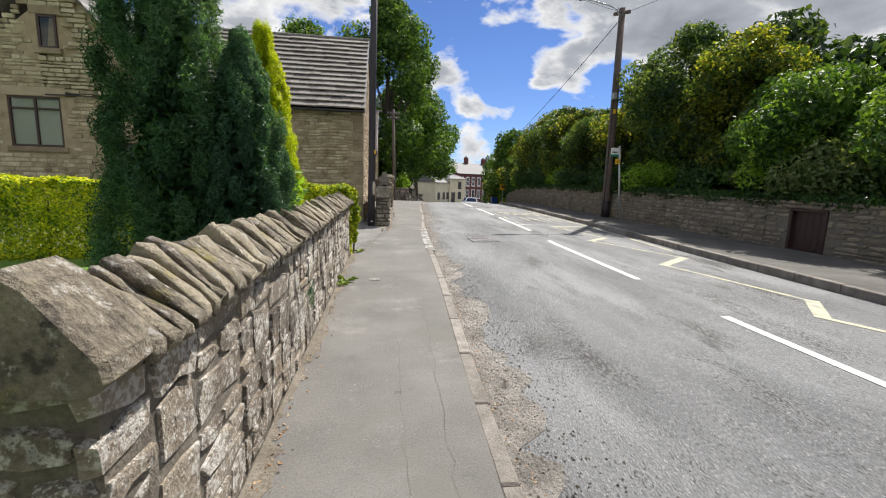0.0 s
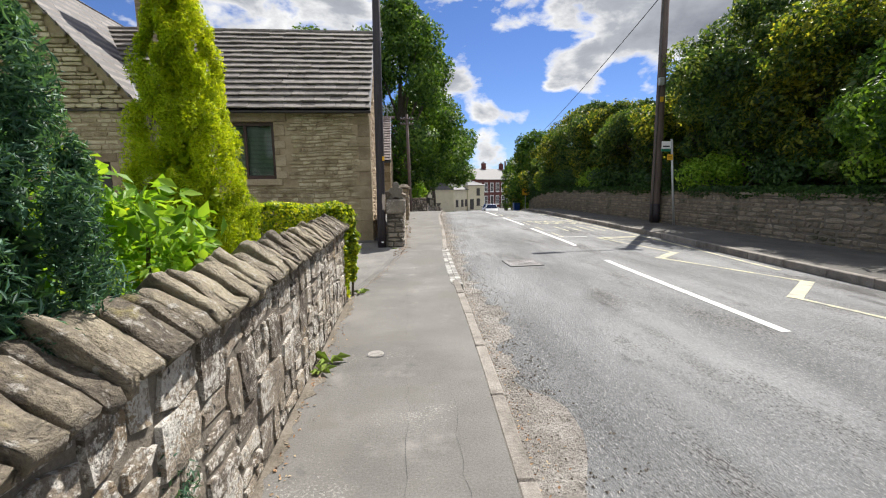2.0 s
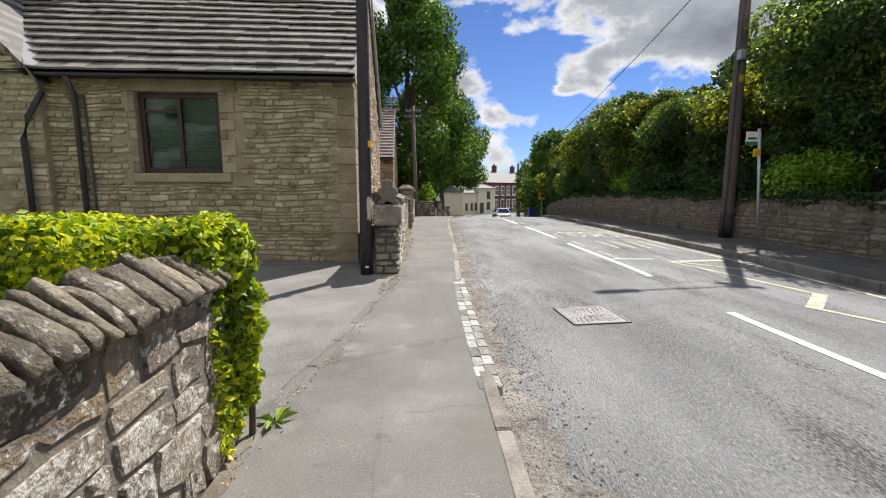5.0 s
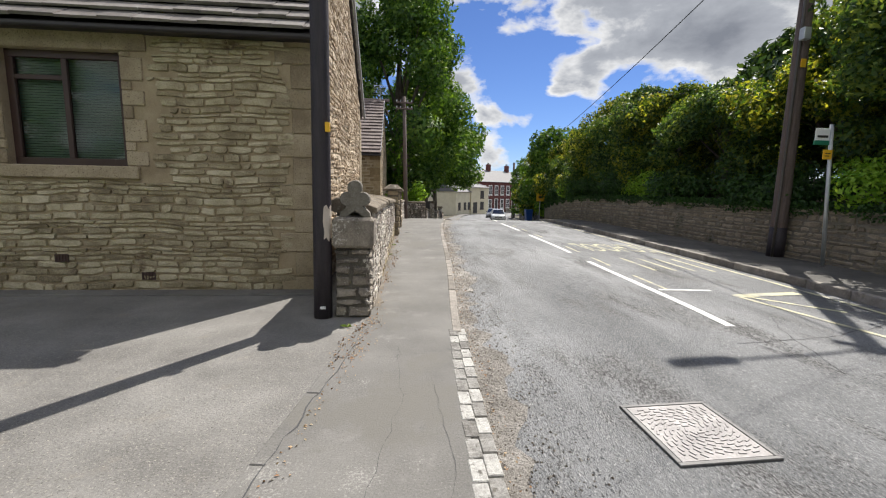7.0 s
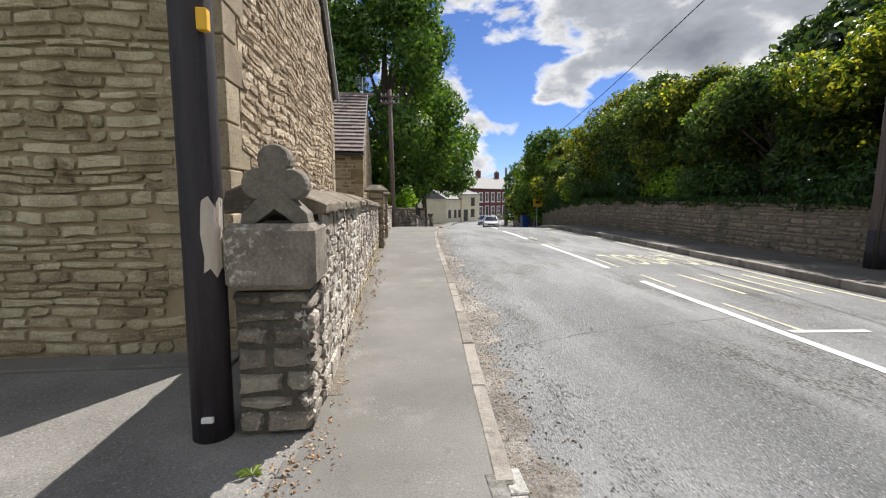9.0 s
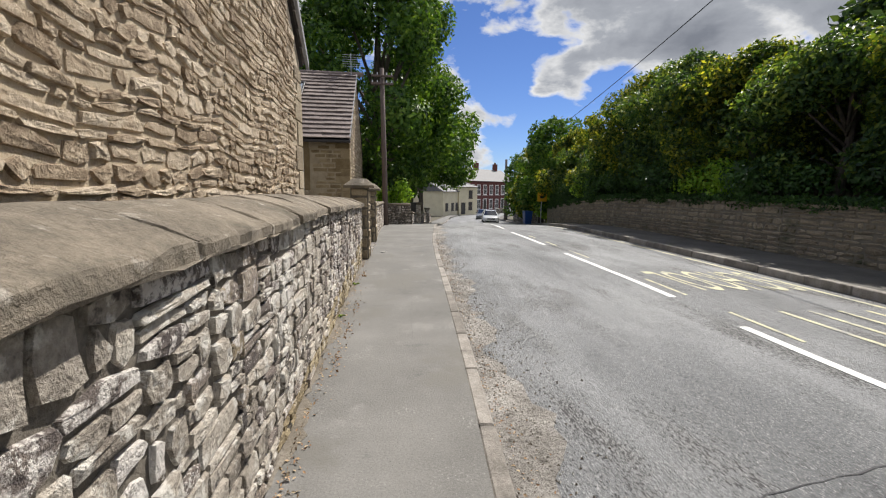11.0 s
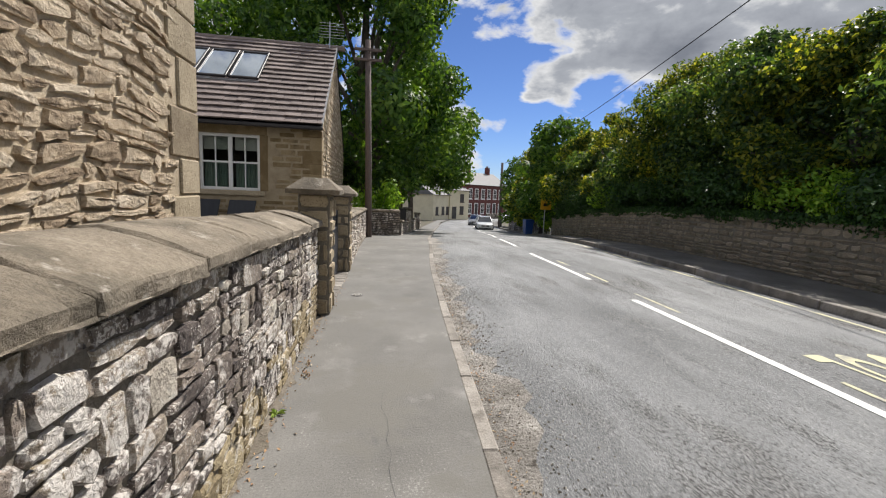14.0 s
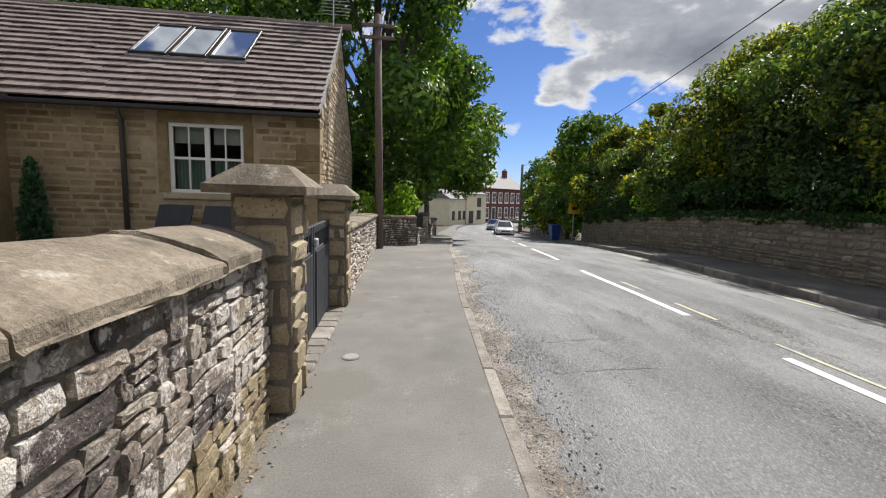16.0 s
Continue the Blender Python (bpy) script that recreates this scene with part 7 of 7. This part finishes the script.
# trees on the bank across the road
rr = random.Random(540)
y = -4.0
i = 0
while y < 44:
    h = 4.7 + 0.8 * math.sin(y * 0.45 + 1) + rr.uniform(-0.5, 0.6)
    if y > 23.5:
        h -= 0.45
    if y > 28:
        h -= 0.55
    if y > 33:
        h -= 0.3
    if 16 < y < 20:
        h += 0.5
    if 20 < y < 30:
        h -= 0.25
    if y < 12:
        h -= 1.2
    x = wall_r(y) + (1.85 if y > 20 else 2.25) + rr.uniform(-0.3, 0.5)
    near = 4 < y < 34
    yellow = y >= 12 and i % 2 == 0
    broad_tree((x, y, gz(y) + 1.3), h, 2.3 + rr.uniform(-0.2, 0.35), 541 + i, "light green leafy tree on the bank" if y < 12 else "leafy tree with yellow-green top on the bank" if yellow else "dense dark broadleaf tree on the bank",
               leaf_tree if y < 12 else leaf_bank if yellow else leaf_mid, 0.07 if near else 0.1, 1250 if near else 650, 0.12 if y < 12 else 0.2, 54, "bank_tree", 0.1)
    y += rr.uniform(2.5, 3.3)
    i += 1
for k in range(11):
    y = 3 + k * 4.2
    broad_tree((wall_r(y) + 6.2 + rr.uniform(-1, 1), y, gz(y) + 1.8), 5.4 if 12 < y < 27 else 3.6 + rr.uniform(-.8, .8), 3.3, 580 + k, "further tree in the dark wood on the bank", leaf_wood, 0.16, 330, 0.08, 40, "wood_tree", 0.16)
for k in range(5):
    y = 48 + k * 5.5
    broad_tree((kerb_r(y) + (1.9 if k < 3 else 4.5), y, gz(y) + 0.2), 8.0 + rr.uniform(-1, 1), 3.2, 590 + k, "distant leafy tree by the junction", leaf_bank if k % 2 else leaf_tree, 0.16, 330, 0.1, 40, "roadside_tree", 0.15)
shrub("yellow_bush", (13.9, 48.6, gz(49)), (1.3, 1.3, 3.4), 598, "light yellow-green bush by the warning sign", leaf_bright, 0.11, 500, clumps=14)
for k in range(9):
    broad_tree((-38 + k * 6.5, -13 - (k % 2) * 4, 0.0), 9 + (k % 3), 3.8, 670 + k, "broad leafy tree behind the start of the walk", leaf_tree, 0.25, 90, 0.1, 34, "garden_tree")
# undergrowth and ivy along the top of the bank wall
for k in range(20):
    y = -3 + k * 2.35 + rr.uniform(-0.4, 0.4)
    mat_, lab = (leaf_ivy, "dark ivy and brambles over the bank wall") if k % 4 else (leaf_bright, "light green nettles over the bank wall")
    if k in (4, 5):
        mat_, lab = leaf_pale, "pale variegated shrub over the bank wall"
    if k == 6:
        mat_, lab = leaf_bright, "tall light green shrub over the bank wall"
    shrub("bank_undergrowth", (wall_r(y) + 0.75, y, gz(y) + 1.12), (1.2, 1.4, 2.5 if k == 6 else 1.15 if k not in (4, 5) else 1.5), 610 + k, lab, mat_, 0.06, 900, clumps=15)
g = np.random.default_rng(640)
n = 26000
yy = g.uniform(-4, 43, n)
hang = g.random(n) ** 2.2 * (0.14 + 0.14 * np.sin(yy * 1.7) ** 2)
px = np.array([wall_r(v) for v in yy]) + g.normal(size=n) * 0.05 - 0.03 + g.random(n) * 0.4 * (hang < 0.05)
pz = np.array([gz(v) for v in yy]) + 1.27 - hang + g.random(n) * 0.1
tagged(leaves("ivy_fringe", np.stack([px, yy, pz], axis=1), 0.045, leaf_ivy, None, 0.4, seed=641), "ivy and moss hanging over the bank wall's top", "ivy", "", "stuff")
broad_tree((11.6, 36.0, gz(36) + 1.2), 4.5, 1.0, 654, "slender spire of a young tree above the bank", leaf_bank, 0.09, 900, 0.35, 30, "sapling", 0.06)
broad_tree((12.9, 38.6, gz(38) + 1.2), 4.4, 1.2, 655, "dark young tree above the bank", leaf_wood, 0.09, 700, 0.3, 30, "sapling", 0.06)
sap = broad_tree((10.35, 11.6, 1.1), 2.7, 0.75, 650, "young sycamore sapling with pale leaves above the wall", leaf_pale, 0.07, 2200, 0.1, 22, "sapling", 0.03)
broad_tree((12.2, 5.5, 1.4), 6.6, 2.0, 652, "young pale-leaved tree on the bank", leaf_pale, 0.09, 700, 0.15, 34, "sapling", 0.06)
# drifts of grit and dead leaves along the kerb and wall foot
g = np.random.default_rng(660)
dead = surf("dead_leaf", [(0.22, 0.11, 0.055), (0.36, 0.22, 0.12), (0.46, 0.36, 0.23)], 5, 30, 0.9, 0.0, rand="island", amount=0.5)
n = 2600
yy = np.concatenate([g.uniform(1, 26, 1500), g.uniform(1.5, 24, 900), g.uniform(12, 13.4, 200)])
xx = np.concatenate([np.array([kerb_l(v) for v in yy[:1500]]) + np.abs(g.normal(size=1500)) * 0.1 + 0.01, np.array([wall_l(v) for v in yy[1500:2400]]) + np.abs(g.normal(size=900)) * 0.06 + 0.02, np.array([wall_l(v) for v in yy[2400:]]) + g.normal(size=200) * 0.08])
zz_ = np.concatenate([np.array([road_z(a, b) for a, b in zip(xx[:1500], yy[:1500])]), np.zeros(1100)]) + 0.005
tagged(leaves("leaf_litter", np.stack([xx, yy, zz_], axis=1), 0.012, dead, None, 2.5, seed=661), "dry leaves and grit along the kerb and wall", "leaf litter", "", "stuff")

drift = [(0.27, 16.75, 0.05, 0.16), (0.3, 17.5, 0.05, 0.2), (0.31, 18.4, 0.05, 0.25), (0.3, 20.3, 0.04, 0.2), (0.2, 15.3, 0.05, 0.2), (-0.02, 12.85, 0.1, 0.2), (-0.12, 12.2, 0.05, 0.4)]
dp = np.concatenate([np.stack([x + np.abs(g.normal(size=40)) * sx, y + g.normal(size=40) * sy, 0.006 + g.random(40) * 0.008], axis=1) for x, y, sx, sy in drift])
tagged(leaves("leaf_drift", dp, 0.014, dead, None, 1.2, seed=662), "small drifts of brown leaves at the foot of the wall", "leaf litter", "", "stuff")

# ---- cars ----
tyre_rubber = surf("tyre_rubber", [(0.012, 0.012, 0.012), (0.025, 0.025, 0.025)], 6, 60, 0.85, 0.2)
lamp_glass = surf("lamp_glass", [(0.7, 0.7, 0.7), (0.85, 0.85, 0.85)], 4, 20, 0.1, 0.0, coat=1.0)
car_glass = surf("car_glass", [(0.012, 0.014, 0.016), (0.02, 0.022, 0.025)], 1, 10, 0.04, 0.0, coat=1.0)
alloy = surf("alloy", [(0.35, 0.35, 0.36), (0.5, 0.5, 0.51)], 6, 40, 0.35, 0.0, metal=0.8)
trim_black = surf("trim_black", [(0.012, 0.012, 0.013), (0.025, 0.025, 0.026)], 5, 40, 0.5, 0.0)


def car(name, at, heading, label, paint, length=4.5, width=1.82, height=1.43, coupe=False, category="car"):
    """A road car: lofted body, glasshouse, wheels, lamps, grille and plates. Its front points along its local -y."""
    M = Matrix.Translation(at) @ pose(0, 0, 0, 0, 0, heading)
    t = thing(name, at, label, category)
    L, W, H = length / 2, width / 2, height
    # stations from nose to tail: y, half width, sill, waist
    st = [(-L, 0.62, 0.34, 0.52), (-L + 0.12, 0.86, 0.22, 0.68), (-L + 0.5, 0.97, 0.2, 0.76), (-L + 1.15, 1.0, 0.2, 0.86), (-0.4, 1.0, 0.2, 0.92), (0.6, 1.0, 0.2, 0.93), (L - 0.9, 1.0, 0.2, 0.95), (L - 0.25, 0.95, 0.24, 0.96), (L, 0.78, 0.36, 0.86)]
    vs, fs = [], []
    for y, w, s, z in st:
        w *= W
        for px, pz in ((-w * 0.86, s), (-w, s + 0.14), (-w, (s + z) / 2 + 0.06), (-w * 0.93, z - 0.03), (-w * 0.74, z), (w * 0.74, z), (w * 0.93, z - 0.03), (w, (s + z) / 2 + 0.06), (w, s + 0.14), (w * 0.86, s)):
            vs.append((px, y, pz))
    k = 10
    for i in range(len(st) - 1):
        fs += [(i * k + j, i * k + (j + 1) % k, (i + 1) * k + (j + 1) % k, (i + 1) * k + j) for j in range(k)]
    fs += [tuple(range(k))[::-1], tuple(range((len(st) - 1) * k, len(st) * k))]
    body = part("body", moved((vs, fs), M), paint, t, smooth=True)
    # glasshouse
    r0, r1 = (-0.15, 0.75) if coupe else (-0.25, 1.0)
    b0, b1 = -L + 1.2, (L - 0.55 if coupe else L - 0.35)
    wz = 0.9
    gh = [(-W * 0.88, b0, wz), (W * 0.88, b0, wz), (W * 0.9, b1, wz + 0.04), (-W * 0.9, b1, wz + 0.04), (-W * 0.66, r0, H - 0.03), (W * 0.66, r0, H - 0.03), (W * 0.64, r1, H - 0.04), (-W * 0.64, r1, H - 0.04)]
    part("glasshouse", moved((gh, [(0, 1, 5, 4), (1, 2, 6, 5), (2, 3, 7, 6), (3, 0, 4, 7), (0, 3, 2, 1)]), M), car_glass, t, "dark tinted windows")
    rv = []
    for y, w, z in ((r0 - 0.12, 0.66, H - 0.075), (r0 + 0.12, 0.68, H - 0.01), ((r0 + r1) / 2, 0.69, H), (r1 - 0.05, 0.66, H - 0.025), (r1 + 0.16, 0.62, H - 0.1)):
        rv += [(-W * w, y, z - 0.05), (-W * w * 0.85, y, z), (W * w * 0.85, y, z), (W * w, y, z - 0.05)]
    part("roof", moved((rv, [(i * 4 + j, i * 4 + j + 1, (i + 1) * 4 + j + 1, (i + 1) * 4 + j) for i in range(4) for j in range(3)]), M), paint, t, smooth=True)
    for s in (-1, 1):
        part("front_pillar", moved(tube([(s * W * 0.88, b0, wz), (s * W * 0.67, r0, H - 0.03)], 0.035, 6), M), paint, t)
        part("rear_pillar", moved(tube([(s * W * 0.9, b1, wz + 0.04), (s * W * 0.65, r1, H - 0.04)], 0.06, 6), M), paint, t)
        part("door_pillar", moved(tube([(s * W * 0.9, 0.35, wz), (s * W * 0.68, 0.35, H - 0.05)], 0.03, 6), M), trim_black, t)
        part("wing_mirror", moved(box(s * W * 1.0 - 0.09, s * W * 1.0 + 0.09, b0 + 0.42, b0 + 0.56, 0.92, 1.06, 0.04), M), paint, t)
        part("headlamp", moved(box(s * W * 0.72 - 0.2, s * W * 0.72 + 0.17, -L + 0.09, -L + 0.36, 0.58, 0.7, 0.05), M), lamp_glass, t, "clear headlamp")
        part("tail_lamp", moved(box(s * W * 0.72 - 0.18, s * W * 0.72 + 0.18, L - 0.2, L - 0.03, 0.72, 0.86, 0.04), M), surf("tail_red", [(0.3, 0.01, 0.01), (0.4, 0.02, 0.02)], 3, 20, 0.2, 0.0), t)
        for y in (-L + 0.86, L - 0.92):
            wh = part("wheel", moved(tube([(s * (W - 0.2), y, 0.33), (s * (W + 0.005), y, 0.33)], [0.33, 0.33], 22), M), tyre_rubber, t)
            part("rim", moved(tube([(s * (W - 0.05), y, 0.33), (s * (W + 0.014), y, 0.33)], [0.225, 0.21], 16), M), alloy, wh)
            for q in range(5):
                a = 2 * math.pi * q / 5
                part("spoke_gap", moved(tube([(s * (W + 0.006), y + 0.13 * math.cos(a), 0.33 + 0.13 * math.sin(a)), (s * (W + 0.017), y + 0.13 * math.cos(a), 0.33 + 0.13 * math.sin(a))], 0.05, 7), M), trim_black, wh)
            part("wheel_arch", moved(tube([(s * (W - 0.22), y, 0.36), (s * (W - 0.012), y, 0.36)], [0.385, 0.385], 20), M), trim_black, t)
    part("grille", moved(box(-W * 0.48, W * 0.48, -L - 0.012, -L + 0.1, 0.42, 0.6, 0.04), M), trim_black, t)
    part("badge", moved(tube([(0, -L - 0.02, 0.53), (0, -L + 0.0, 0.53)], 0.05, 12), M), alloy, t)
    part("lower_intake", moved(box(-W * 0.7, W * 0.7, -L + 0.02, -L + 0.16, 0.24, 0.36, 0.03), M), trim_black, t)
    part("number_plate", moved(box(-0.26, 0.26, -L - 0.02, -L + 0.02, 0.36, 0.46, 0.005), M), sign_white, t)
    return t


paint_white = surf("pearl_white", [(0.62, 0.63, 0.64), (0.68, 0.69, 0.7)], 1, 30, 0.3, 0.0, coat=1.0)
paint_grey = surf("satin_grey", [(0.13, 0.135, 0.14), (0.17, 0.175, 0.18)], 1, 30, 0.35, 0.0, metal=0.5, coat=0.8)
car("hatchback", (12.4, 62.5, gz(62.5) + ROAD), -10, "pearl white hatchback on the road, seen from the front", paint_white, 4.5, 1.8, 1.43)
car("coupe", (14.0, 73.5, gz(73.5) + ROAD), -14, "grey two-door coupe on the road behind", paint_grey, 4.7, 1.81, 1.4, True)
car("parked_car", (26.8, 101.0, gz(101) - 0.02), -60, "small white car parked by the terrace", paint_white, 4.0, 1.7, 1.45)
